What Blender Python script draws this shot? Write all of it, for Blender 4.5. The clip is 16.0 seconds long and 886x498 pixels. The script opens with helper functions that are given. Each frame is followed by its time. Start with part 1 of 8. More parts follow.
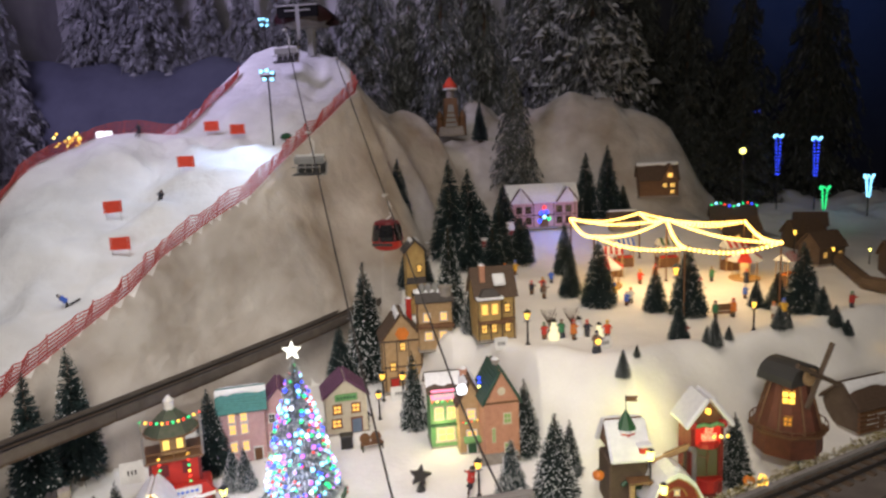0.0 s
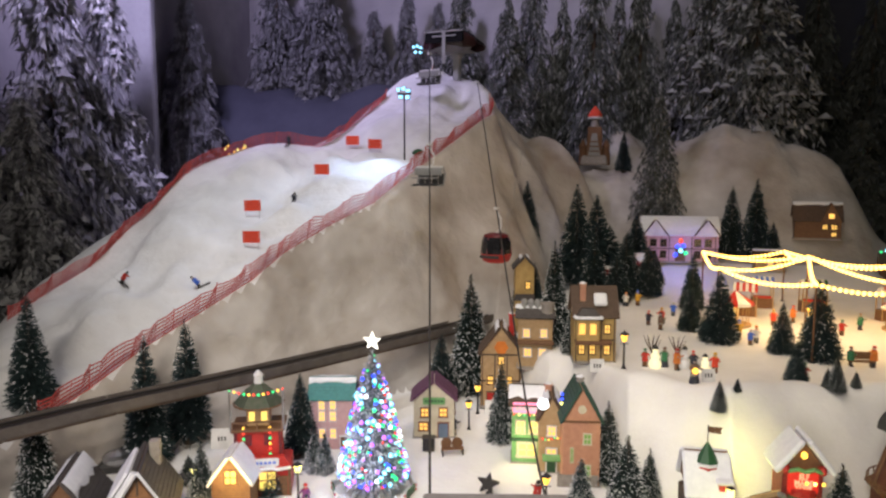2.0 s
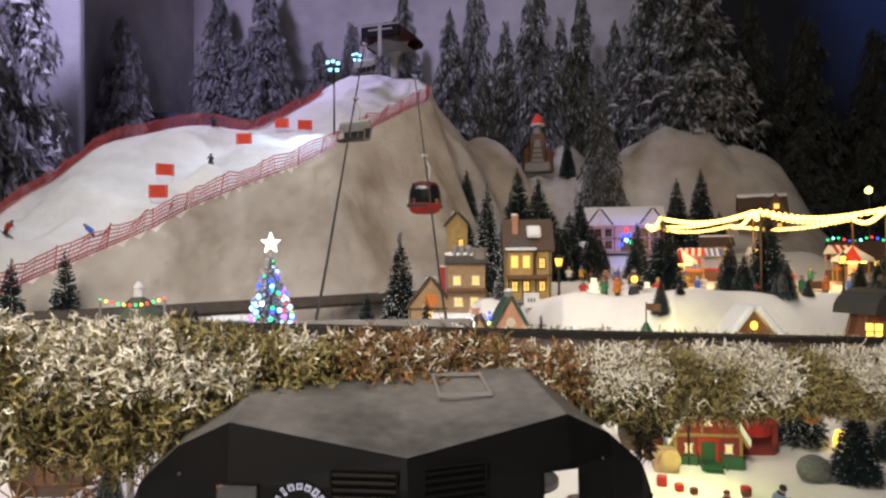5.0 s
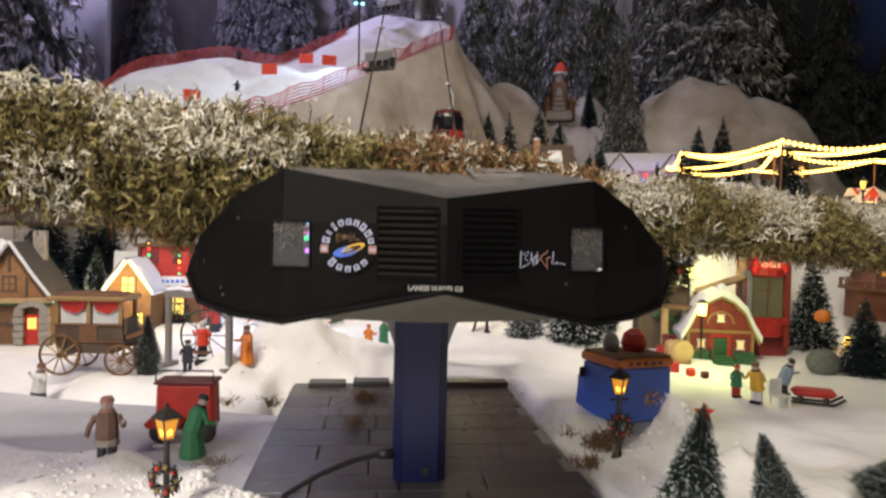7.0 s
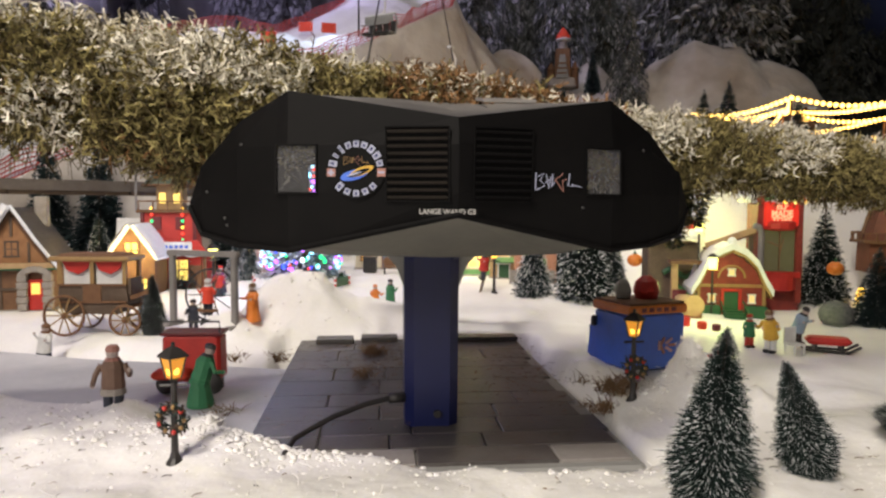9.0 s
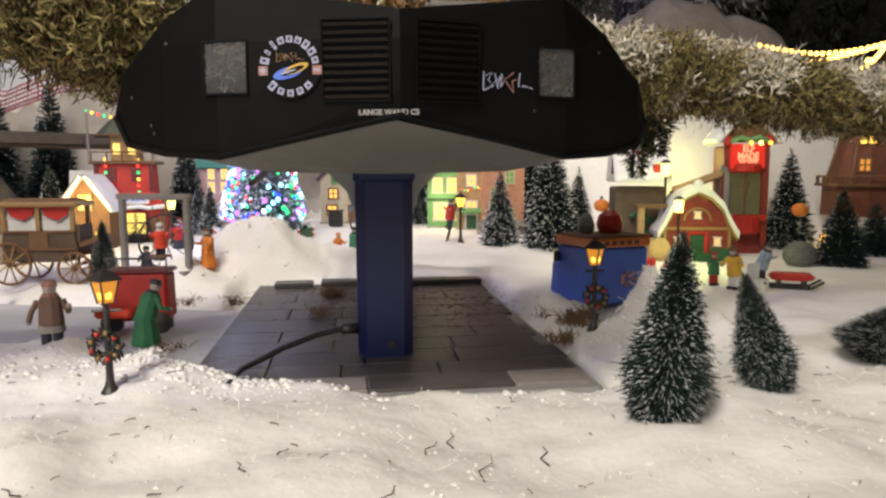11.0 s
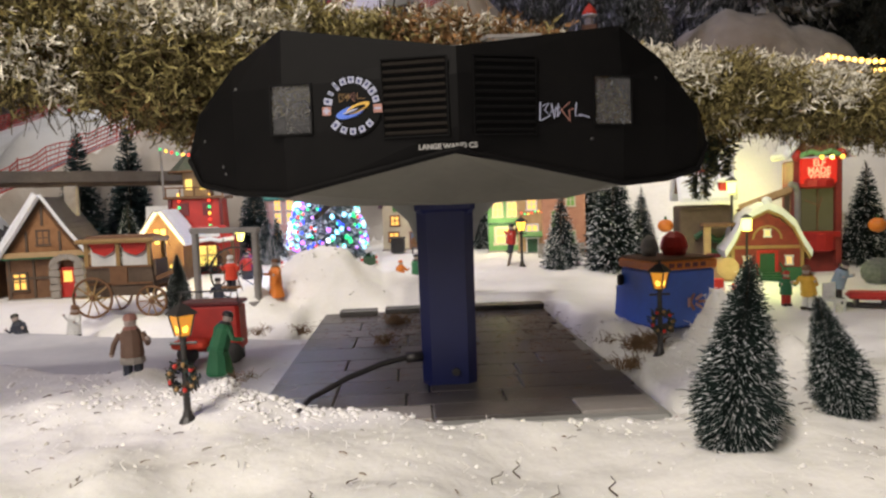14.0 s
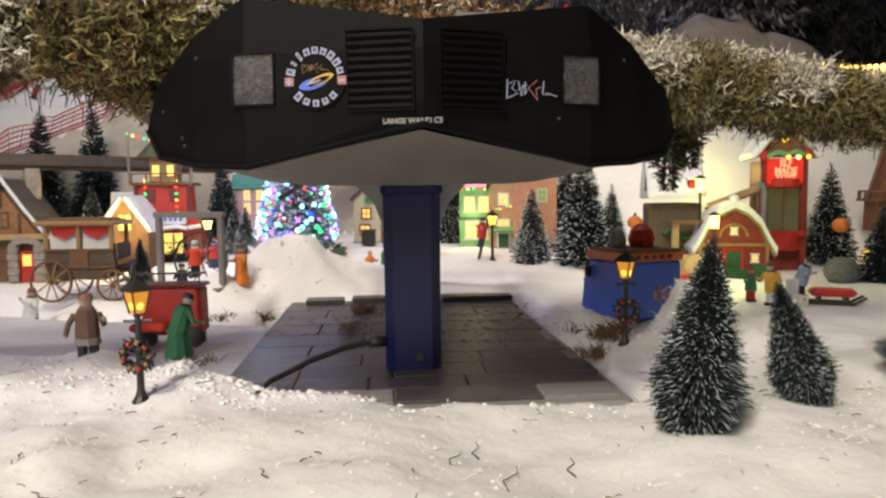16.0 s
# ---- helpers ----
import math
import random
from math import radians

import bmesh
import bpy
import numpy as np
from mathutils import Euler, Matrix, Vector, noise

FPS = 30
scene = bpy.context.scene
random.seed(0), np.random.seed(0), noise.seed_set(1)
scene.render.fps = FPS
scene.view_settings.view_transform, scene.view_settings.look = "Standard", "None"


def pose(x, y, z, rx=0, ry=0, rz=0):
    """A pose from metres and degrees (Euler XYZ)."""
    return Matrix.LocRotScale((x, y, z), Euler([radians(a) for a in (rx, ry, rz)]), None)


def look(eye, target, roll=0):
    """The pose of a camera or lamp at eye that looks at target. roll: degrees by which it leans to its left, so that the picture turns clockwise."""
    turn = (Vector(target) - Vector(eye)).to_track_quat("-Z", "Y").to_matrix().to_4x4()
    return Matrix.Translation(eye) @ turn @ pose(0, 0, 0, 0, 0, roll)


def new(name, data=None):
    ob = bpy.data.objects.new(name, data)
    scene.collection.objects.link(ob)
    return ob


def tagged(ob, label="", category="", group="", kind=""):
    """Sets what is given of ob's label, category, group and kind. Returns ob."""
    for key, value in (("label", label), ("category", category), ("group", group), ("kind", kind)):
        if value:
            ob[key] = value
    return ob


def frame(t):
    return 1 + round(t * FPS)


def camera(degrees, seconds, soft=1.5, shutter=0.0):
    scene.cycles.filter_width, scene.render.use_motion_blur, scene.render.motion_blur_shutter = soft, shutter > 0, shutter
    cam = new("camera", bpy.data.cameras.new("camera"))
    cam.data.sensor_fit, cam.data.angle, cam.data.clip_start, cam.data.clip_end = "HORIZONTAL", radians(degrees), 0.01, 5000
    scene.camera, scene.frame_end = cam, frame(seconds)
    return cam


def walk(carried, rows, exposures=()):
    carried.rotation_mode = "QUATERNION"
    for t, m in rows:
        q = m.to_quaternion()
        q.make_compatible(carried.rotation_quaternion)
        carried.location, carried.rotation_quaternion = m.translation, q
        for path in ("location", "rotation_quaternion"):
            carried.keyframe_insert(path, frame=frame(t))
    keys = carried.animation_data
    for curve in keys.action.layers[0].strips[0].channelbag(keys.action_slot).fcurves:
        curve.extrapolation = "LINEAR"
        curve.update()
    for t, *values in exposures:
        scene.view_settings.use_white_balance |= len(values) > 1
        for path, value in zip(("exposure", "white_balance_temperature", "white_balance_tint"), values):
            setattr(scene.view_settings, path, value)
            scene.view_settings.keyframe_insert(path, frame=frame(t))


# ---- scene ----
cam = camera(64.7, 16.0, soft=2.4, shutter=0.4)
METRES, EYE, TILT, LEAN, TURN = 1.5, 1.16, -9.72, 2.57, 0.0
ROWS = [
    (0.0, 0.0, 0.0, 0.0, -0.0, 0.0, 0.0),
    (0.5, 0.0231, 0.0209, -0.0431, 2.75, -0.29, -0.94),
    (1.0, 0.0897, -0.0146, -0.0477, 4.74, -0.55, -2.87),
    (1.5, 0.1943, -0.0307, -0.0278, 10.73, -0.34, -7.01),
    (2.0, 0.1698, 0.015, -0.0696, 13.47, 2.69, -4.87),
    (2.5, 0.1748, 0.0883, -0.1554, 11.4, 4.38, -5.87),
    (3.0, 0.1668, 0.1383, -0.2523, 9.41, 8.38, -4.65),
    (5.5, 0.2593, 0.2333, -0.435, 10.55, 10.04, -3.79),
    (6.0, 0.2483, 0.2126, -0.4617, 10.46, 9.02, -3.88),
    (6.5, 0.2452, 0.2113, -0.4918, 10.98, 8.12, -4.52),
    (7.0, 0.249, 0.2145, -0.5343, 11.43, 7.41, -5.69),
    (7.5, 0.243, 0.2189, -0.5577, 11.95, 6.47, -5.45),
    (8.0, 0.2399, 0.2203, -0.5573, 12.28, 5.8, -5.44),
    (10.5, 0.2537, 0.2533, -0.58, 10.19, 4.28, -3.93),
    (11.0, 0.2558, 0.2569, -0.5881, 9.75, 2.88, -4.0),
    (11.5, 0.2528, 0.2538, -0.592, 10.37, 1.93, -2.98),
    (12.0, 0.2524, 0.2516, -0.5909, 11.93, 2.16, -3.08),
    (12.5, 0.2585, 0.2498, -0.5849, 13.42, 3.4, -3.58),
    (13.0, 0.2612, 0.2473, -0.583, 14.16, 4.06, -3.42),
    (13.5, 0.2563, 0.2479, -0.5865, 14.65, 4.6, -3.8),
    (14.0, 0.2569, 0.2515, -0.585, 14.87, 4.48, -2.95),
    (14.5, 0.2597, 0.2543, -0.5854, 14.08, 4.36, -3.07),
    (15.0, 0.2636, 0.2532, -0.5841, 13.49, 4.28, -2.97),
    (15.5, 0.261, 0.2544, -0.5915, 13.08, 4.26, -3.86),
    (16.0, 0.2611, 0.2594, -0.5948, 12.61, 4.52, -3.98),
]
walk(cam, [(t, pose(0, 0, EYE, TILT, LEAN, TURN) @ pose(METRES * x, METRES * y, METRES * z, 90 + pitch, roll, yaw)) for t, x, y, z, yaw, pitch, roll in ROWS], exposures=[(0.0, 0.07), (3.2, 0.13), (5.5, 0.27), (6.5, 0.25), (8.2, 0.22), (10.5, 0.12), (12.0, 0.08), (16.0, 0.10)])

# ---- light: a dim hall at evening, spots over the display, coloured floods on the back wall ----
world = bpy.data.worlds.new("hall")
scene.world = world
world.use_nodes = True
world.node_tree.nodes["Background"].inputs[0].default_value = (0.80, 0.74, 0.85, 1)
world.node_tree.nodes["Background"].inputs[1].default_value = 0.045


def area_lamp(name, eye, target, watts, colour, size, spread=180):
    data = bpy.data.lights.new(name, "AREA")
    data.energy, data.color, data.size, data.spread = watts, colour, size, radians(spread)
    ob = new(name, data)
    ob.matrix_world = look(eye, target)
    return ob


def point_lamp(name, at, watts, colour, size=0.02):
    data = bpy.data.lights.new(name, "POINT")
    data.energy, data.color, data.shadow_soft_size = watts, colour, size
    ob = new(name, data)
    ob.location = at
    return ob


def spot_lamp(name, eye, target, watts, colour, degrees=50, blend=0.6, size=0.05):
    data = bpy.data.lights.new(name, "SPOT")
    data.energy, data.color, data.spot_size, data.spot_blend, data.shadow_soft_size = watts, colour, radians(degrees), blend, size
    ob = new(name, data)
    ob.matrix_world = look(eye, target)
    return ob


area_lamp("hall_lamp_front", (-0.25, -1.0, 2.5), (0.15, 1.0, 0.0), 20.5, (1.0, 0.90, 0.79), 0.45, 110)
area_lamp("hall_lamp_low", (-0.45, -1.75, 1.3), (-0.1, 1.3, 0.1), 19, (1.0, 0.91, 0.82), 0.9, 120)
spot_lamp("village_spot", (-0.1, -0.7, 3.6), (-0.48, 1.95, 0.0), 205, (1.0, 0.91, 0.82), 33, 0.6, 0.12)
area_lamp("woods_lamp", (0.4, 4.4, 4.3), (0.0, 6.6, 2.2), 9, (0.92, 0.86, 0.88), 0.8, 120)
area_lamp("hall_lamp_middle", (0.2, 2.2, 3.2), (0.3, 2.9, 0.3), 11, (1.0, 0.86, 0.72), 1.2, 100)
spot_lamp("violet_side_flood", (-2.7, 1.6, 2.9), (-0.15, 1.15, 0.0), 66, (0.52, 0.42, 1.0), 52, 1.0, 0.15)
spot_lamp("violet_flood", (-2.6, 2.6, 3.4), (-2.4, 5.9, 1.7), 400, (0.68, 0.60, 1.0), 100, 0.8, 0.3)
spot_lamp("blue_flood", (2.9, 5.0, 4.4), (3.55, 6.98, 3.0), 300, (0.12, 0.28, 1.0), 60, 0.9, 0.2)
spot_lamp("piste_flood", (-1.6, 2.2, 2.9), (-1.35, 3.0, 0.85), 75, (0.92, 0.92, 1.0), 62, 0.9, 0.1)
spot_lamp("piste_spot", (-0.91, 3.55, 1.48), (-1.03, 3.32, 1.06), 13.0, (0.50, 0.66, 1.0), 95, 0.9, 0.02)
point_lamp("fairy_glow_a", (0.95, 3.3, 0.60), 2.8, (1.0, 0.66, 0.30), 0.15)
point_lamp("fairy_glow_b", (1.25, 3.2, 0.60), 2.8, (1.0, 0.66, 0.30), 0.15)
point_lamp("blue_house_glow", (0.66, 4.25, 0.62), 0.9, (0.10, 0.16, 1.0), 0.03)
point_lamp("factory_lantern_glow", (0.60, 2.06, 0.25), 0.65, (0.95, 0.92, 0.24), 0.02)
point_lamp("factory_yard_glow", (0.57, 1.66, 0.13), 0.7, (0.90, 1.0, 0.30), 0.02)
point_lamp("shop_glow", (-0.04, 2.28, 0.13), 0.25, (1.0, 0.95, 0.45), 0.02)
point_lamp("red_house_glow", (-0.835, 1.735, 0.14), 0.8, (1.0, 0.75, 0.25), 0.02)
point_lamp("tree_glow_a", (-0.52, 1.88, 0.20), 0.9, (0.55, 0.65, 1.0), 0.05)
point_lamp("tree_glow_b", (-0.42, 1.96, 0.36), 0.30, (0.75, 0.55, 1.0), 0.05)

# ---- materials ----
def mat(name, colour, rough=0.6, metal=0.0, colour2=None, scale=40.0, bump=0.0, bump_scale=200.0, spec=0.5, emit=None, power=0.0, island=0.0, sub=0.0, fine=None):
    """A surface with colour variation at two scales and fine relief. Sizes: noise scale per metre."""
    m = bpy.data.materials.new(name)
    m.use_nodes = True
    n, l = m.node_tree.nodes, m.node_tree.links
    b = n["Principled BSDF"]
    b.inputs["Roughness"].default_value, b.inputs["Metallic"].default_value = rough, metal
    b.inputs["Specular IOR Level"].default_value = spec
    c1 = (*colour, 1)
    c2 = (*(colour2 or tuple(0.72 * v for v in colour)), 1)
    geo = n.new("ShaderNodeNewGeometry")
    noise_a, noise_b, ramp, mix = n.new("ShaderNodeTexNoise"), n.new("ShaderNodeTexNoise"), n.new("ShaderNodeMath"), n.new("ShaderNodeMix")
    noise_a.inputs["Scale"].default_value, noise_b.inputs["Scale"].default_value = scale, fine or scale * 7
    noise_a.inputs["Detail"].default_value, noise_b.inputs["Detail"].default_value = 3, 2
    l.new(geo.outputs["Position"], noise_a.inputs["Vector"]), l.new(geo.outputs["Position"], noise_b.inputs["Vector"])
    ramp.operation = "MULTIPLY_ADD"
    l.new(noise_b.outputs[0], ramp.inputs[0])
    ramp.inputs[1].default_value = 0.6
    shift = n.new("ShaderNodeMath")
    shift.operation = "MULTIPLY_ADD"
    l.new(noise_a.outputs[0], shift.inputs[0])
    shift.inputs[1].default_value, shift.inputs[2].default_value = 1.6, -0.6
    l.new(shift.outputs[0], ramp.inputs[2])
    value = ramp.outputs[0]
    if island:
        more = n.new("ShaderNodeMath")
        more.operation = "MULTIPLY_ADD"
        l.new(geo.outputs["Random Per Island"], more.inputs[0])
        more.inputs[1].default_value = island
        less = n.new("ShaderNodeMath")
        less.operation = "SUBTRACT"
        l.new(value, less.inputs[0])
        less.inputs[1].default_value = island / 2
        l.new(less.outputs[0], more.inputs[2])
        value = more.outputs[0]
    mix.data_type, mix.clamp_factor = "RGBA", True
    l.new(value, mix.inputs["Factor"])
    mix.inputs["A"].default_value, mix.inputs["B"].default_value = c1, c2
    l.new(mix.outputs["Result"], b.inputs["Base Color"])
    if sub:
        b.inputs["Subsurface Weight"].default_value = sub
        b.inputs["Subsurface Radius"].default_value = (0.01, 0.01, 0.012)
    if emit:
        b.inputs["Emission Color"].default_value, b.inputs["Emission Strength"].default_value = (*emit, 1), power
    if bump:
        tex, bp = n.new("ShaderNodeTexNoise"), n.new("ShaderNodeBump")
        tex.inputs["Scale"].default_value, tex.inputs["Detail"].default_value = bump_scale, 4
        l.new(geo.outputs["Position"], tex.inputs["Vector"])
        bp.inputs["Strength"].default_value, bp.inputs["Distance"].default_value = bump, 0.4 / bump_scale
        l.new(tex.outputs[0], bp.inputs["Height"]), l.new(bp.outputs[0], b.inputs["Normal"])
    return m


def glow(name, colour, power):
    m = mat(name, tuple(0.5 * v for v in colour), 0.4, emit=colour, power=power)
    return m


SNOW = mat("cotton_snow", (0.88, 0.87, 0.85), 0.9, colour2=(0.76, 0.745, 0.72), scale=7, bump=0.30, bump_scale=45, fine=160, sub=0.3)
# brown stains, with the shade of flank and ridge painted into the grey
SLOPE = mat("stained_shaded_snow", (0.66, 0.635, 0.60), 0.95, colour2=(0.27, 0.215, 0.165), scale=3.0, bump=0.5, bump_scale=9, fine=7)
PISTE = mat("trodden_snow", (0.87, 0.87, 0.87), 0.9, colour2=(0.56, 0.55, 0.54), scale=2.6, bump=0.5, bump_scale=9, fine=9)
CAP_SNOW = mat("painted_snow", (0.85, 0.86, 0.88), 0.55, colour2=(0.72, 0.73, 0.76), scale=60, bump=0.4, bump_scale=300)
# grey of the shelf's shadow on the snow, as a colour
SHADEGREY = mat("shadow_grey", (0.44, 0.45, 0.47), 0.5, colour2=(0.60, 0.60, 0.61), scale=14, bump=0.3, bump_scale=250)
BLACK = mat("black_plastic", (0.0022, 0.0022, 0.0024), 0.6, spec=0.09, colour2=(0.0055, 0.005, 0.005), scale=12, bump=0.05, bump_scale=400)
DUSTY = mat("dusty_black_roof", (0.022, 0.022, 0.023), 0.6, colour2=(0.20, 0.19, 0.175), scale=11, bump=0.1, bump_scale=300)
GREY = mat("grey_plastic", (0.30, 0.30, 0.29), 0.6, colour2=(0.24, 0.24, 0.23), scale=20)
UNDER = mat("olive_grey_underbody", (0.17, 0.165, 0.14), 0.6, colour2=(0.12, 0.115, 0.10), scale=20)
VENTDARK = mat("vent_black", (0.0012, 0.0012, 0.0012), 0.8, spec=0.05, scale=20)
VENTSLAT = mat("brown_black_slat", (0.020, 0.016, 0.013), 0.6, spec=0.15, scale=40)
EMBLEMBLUE = mat("dark_blue_print", (0.02, 0.03, 0.12), 0.6, scale=60)
FADEDRED = mat("faded_red_print", (0.42, 0.20, 0.16), 0.6, scale=60)
PALEPRINT = mat("grey_print", (0.42, 0.41, 0.39), 0.6, scale=60)
DARKGREY = mat("dark_grey_plastic", (0.045, 0.044, 0.043), 0.55, scale=25)
BLUE = mat("blue_plastic", (0.006, 0.011, 0.075), 0.38, colour2=(0.006, 0.010, 0.06), scale=15)
TRUCKBLUE = mat("truck_blue_plastic", (0.05, 0.16, 0.72), 0.4, colour2=(0.05, 0.12, 0.50), scale=20)
ORANGE = mat("orange_plastic", (0.75, 0.22, 0.03), 0.45, scale=30)
PAVER = mat("grey_paver", (0.100, 0.092, 0.090), 0.42, colour2=(0.042, 0.034, 0.030), scale=22, bump=0.25, bump_scale=250)
# paler copy of PAVER: light on the strip before the hood's shadow, painted in
PAVER_L = mat("pale_paver", (0.30, 0.28, 0.27), 0.5, colour2=(0.20, 0.18, 0.165), scale=22, bump=0.25, bump_scale=250)
PAVER_D = mat("dark_paver", (0.060, 0.056, 0.056), 0.42, colour2=(0.038, 0.034, 0.032), scale=20, bump=0.25, bump_scale=250)
EMBLEM = mat("pale_blue_print", (0.40, 0.42, 0.56), 0.6, scale=60)
WHITE = mat("white_paint", (0.78, 0.78, 0.77), 0.6, scale=30)
RED = mat("red_paint", (0.55, 0.03, 0.02), 0.5, colour2=(0.38, 0.02, 0.015), scale=40)
BRICKRED = mat("dark_red_clapboard", (0.27, 0.035, 0.022), 0.6, colour2=(0.15, 0.018, 0.014), scale=60, bump=0.5, bump_scale=260)
HILL = mat("dusky_hill", (0.085, 0.088, 0.125), 0.95, colour2=(0.055, 0.056, 0.085), scale=2.5, fine=14)
FLAGRED = mat("flag_red_card", (0.80, 0.07, 0.03), 0.7, scale=30)
NETRED = mat("net_red_cord", (0.60, 0.105, 0.095), 0.8, scale=40)
DARKRED = mat("maroon_plastic", (0.16, 0.02, 0.025), 0.35, scale=30)
GREEN = mat("green_paint", (0.025, 0.10, 0.04), 0.5, scale=40)
OLDGREEN = mat("dull_green_shingle", (0.045, 0.075, 0.040), 0.7, colour2=(0.10, 0.10, 0.075), scale=60, bump=0.6, bump_scale=220)
LIME = mat("light_green_paint", (0.18, 0.42, 0.15), 0.55, scale=40)
YELLOW = mat("yellow_paint", (0.75, 0.45, 0.05), 0.5, scale=40)
BROWN = mat("brown_wood_paint", (0.20, 0.10, 0.045), 0.65, colour2=(0.12, 0.055, 0.025), scale=60, bump=0.4, bump_scale=300)
TAN = mat("tan_plaster", (0.50, 0.34, 0.18), 0.7, colour2=(0.36, 0.23, 0.11), scale=50, bump=0.4, bump_scale=350)
OCHRE = mat("ochre_plaster", (0.55, 0.38, 0.14), 0.7, colour2=(0.38, 0.24, 0.08), scale=50, bump=0.4, bump_scale=350)
SALMON = mat("salmon_brick", (0.58, 0.30, 0.19), 0.75, colour2=(0.45, 0.21, 0.13), scale=60, bump=0.5, bump_scale=350)
PINK = mat("pink_plaster", (0.62, 0.40, 0.40), 0.75, colour2=(0.50, 0.30, 0.30), scale=60, bump=0.4, bump_scale=350)
CREAM = mat("cream_plaster", (0.66, 0.60, 0.46), 0.75, colour2=(0.55, 0.48, 0.36), scale=60, bump=0.4, bump_scale=350)
STONE = mat("painted_stone", (0.36, 0.33, 0.29), 0.8, colour2=(0.24, 0.21, 0.19), scale=70, bump=0.7, bump_scale=180)
SLATE = mat("slate_roof", (0.085, 0.075, 0.07), 0.7, colour2=(0.05, 0.042, 0.04), scale=60, bump=0.6, bump_scale=220)
ROOFBROWN = mat("brown_shingle", (0.12, 0.075, 0.05), 0.75, colour2=(0.07, 0.045, 0.03), scale=70, bump=0.7, bump_scale=220)
ROOFRED = mat("red_shingle", (0.26, 0.04, 0.04), 0.7, scale=70, bump=0.6, bump_scale=220)
PURPLE = mat("purple_shingle", (0.15, 0.06, 0.12), 0.7, scale=70, bump=0.6, bump_scale=220)
TEAL = mat("teal_roof", (0.07, 0.26, 0.25), 0.65, scale=70, bump=0.5, bump_scale=220)
TIMBER = mat("dark_timber", (0.07, 0.045, 0.03), 0.75, colour2=(0.13, 0.09, 0.06), scale=25, bump=0.5, bump_scale=160)
LEDGE = mat("weathered_board", (0.075, 0.062, 0.055), 0.8, colour2=(0.14, 0.12, 0.105), scale=18, bump=0.5, bump_scale=140)
GREYWOOD = mat("grey_board", (0.26, 0.245, 0.235), 0.8, colour2=(0.18, 0.165, 0.155), scale=25, bump=0.4, bump_scale=160)
IRON = mat("black_iron", (0.018, 0.018, 0.018), 0.45, colour2=(0.035, 0.03, 0.028), scale=80)
ROPE = mat("steel_rope", (0.06, 0.055, 0.05), 0.5, metal=0.4, scale=200)
NEEDLE = mat("green_bristle", (0.014, 0.034, 0.028), 0.75, colour2=(0.006, 0.014, 0.014), scale=120, island=0.6)
NEEDLE_B = mat("blue_green_bristle", (0.030, 0.060, 0.060), 0.75, colour2=(0.014, 0.026, 0.030), scale=120, island=0.6)
FROST = mat("frosted_tip", (0.86, 0.87, 0.88), 0.7, colour2=(0.52, 0.55, 0.57), scale=200)
SPRIG = mat("olive_fir_sprig", (0.060, 0.075, 0.040), 0.8, colour2=(0.030, 0.036, 0.020), scale=90)
FIRPALE = mat("frosted_green_bristle", (0.34, 0.38, 0.40), 0.75, colour2=(0.16, 0.19, 0.20), scale=120, island=0.6)
FIR = mat("dark_fir_needle", (0.062, 0.072, 0.062), 0.85, colour2=(0.13, 0.135, 0.125), scale=20, island=0.8)
# darker copy of FIR: shade of the unlit right side is in the colour
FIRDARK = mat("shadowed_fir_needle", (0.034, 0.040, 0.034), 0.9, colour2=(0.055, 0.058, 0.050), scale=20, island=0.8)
# left firs: the misty low contrast is put into these greys
FIRHAZE = mat("hazed_fir_needle", (0.13, 0.13, 0.14), 0.9, colour2=(0.20, 0.20, 0.21), scale=12, island=0.6)
HAZESNOW = mat("hazed_fir_tip", (0.34, 0.34, 0.35), 0.9, colour2=(0.22, 0.22, 0.23), scale=12, island=0.6)
FIRSNOW = mat("snowed_fir_tip", (0.46, 0.46, 0.46), 0.85, colour2=(0.28, 0.28, 0.28), scale=20, island=0.7)
BARK = mat("bark", (0.085, 0.055, 0.035), 0.85, scale=60, bump=0.5, bump_scale=160)
MOSS_D = mat("dark_brown_moss", (0.115, 0.085, 0.030), 0.9, colour2=(0.050, 0.038, 0.015), scale=22, island=0.9)
MOSS = mat("olive_moss", (0.37, 0.31, 0.12), 0.9, colour2=(0.19, 0.16, 0.058), scale=22, island=1.0)
MOSS_W = mat("frosted_moss", (0.86, 0.83, 0.73), 0.85, colour2=(0.54, 0.49, 0.37), scale=20, island=0.9)
MOSS_R = mat("rust_moss", (0.33, 0.17, 0.06), 0.9, colour2=(0.16, 0.085, 0.035), scale=20, island=0.9)
MURAL = mat("dusky_wall", (0.50, 0.48, 0.50), 0.9, colour2=(0.26, 0.25, 0.27), scale=1.2, fine=7, bump=0.2, bump_scale=20)
DARKWALL = mat("black_drape", (0.020, 0.021, 0.027), 0.95, colour2=(0.033, 0.034, 0.042), scale=3)
COLUMN = mat("grey_white_column", (0.36, 0.36, 0.37), 0.85, colour2=(0.27, 0.27, 0.28), scale=4, fine=30)
CERAMIC = mat("painted_face", (0.50, 0.41, 0.37), 0.6, scale=60)
COATBROWN = mat("brown_coat", (0.20, 0.12, 0.085), 0.7, scale=60)
COATGREEN = mat("green_coat", (0.04, 0.20, 0.09), 0.7, scale=60)
DENIM = mat("dark_trousers", (0.035, 0.04, 0.06), 0.7, scale=60)
GOLD = mat("dull_gold_paint", (0.36, 0.22, 0.08), 0.5, scale=60)
STRAW = mat("dry_straw", (0.20, 0.12, 0.06), 0.85, scale=60)
WARM = glow("warm_window", (1.0, 0.56, 0.12), 1.25)
AMBERDIM = glow("amber_lamp_glass", (1.0, 0.40, 0.04), 0.55)
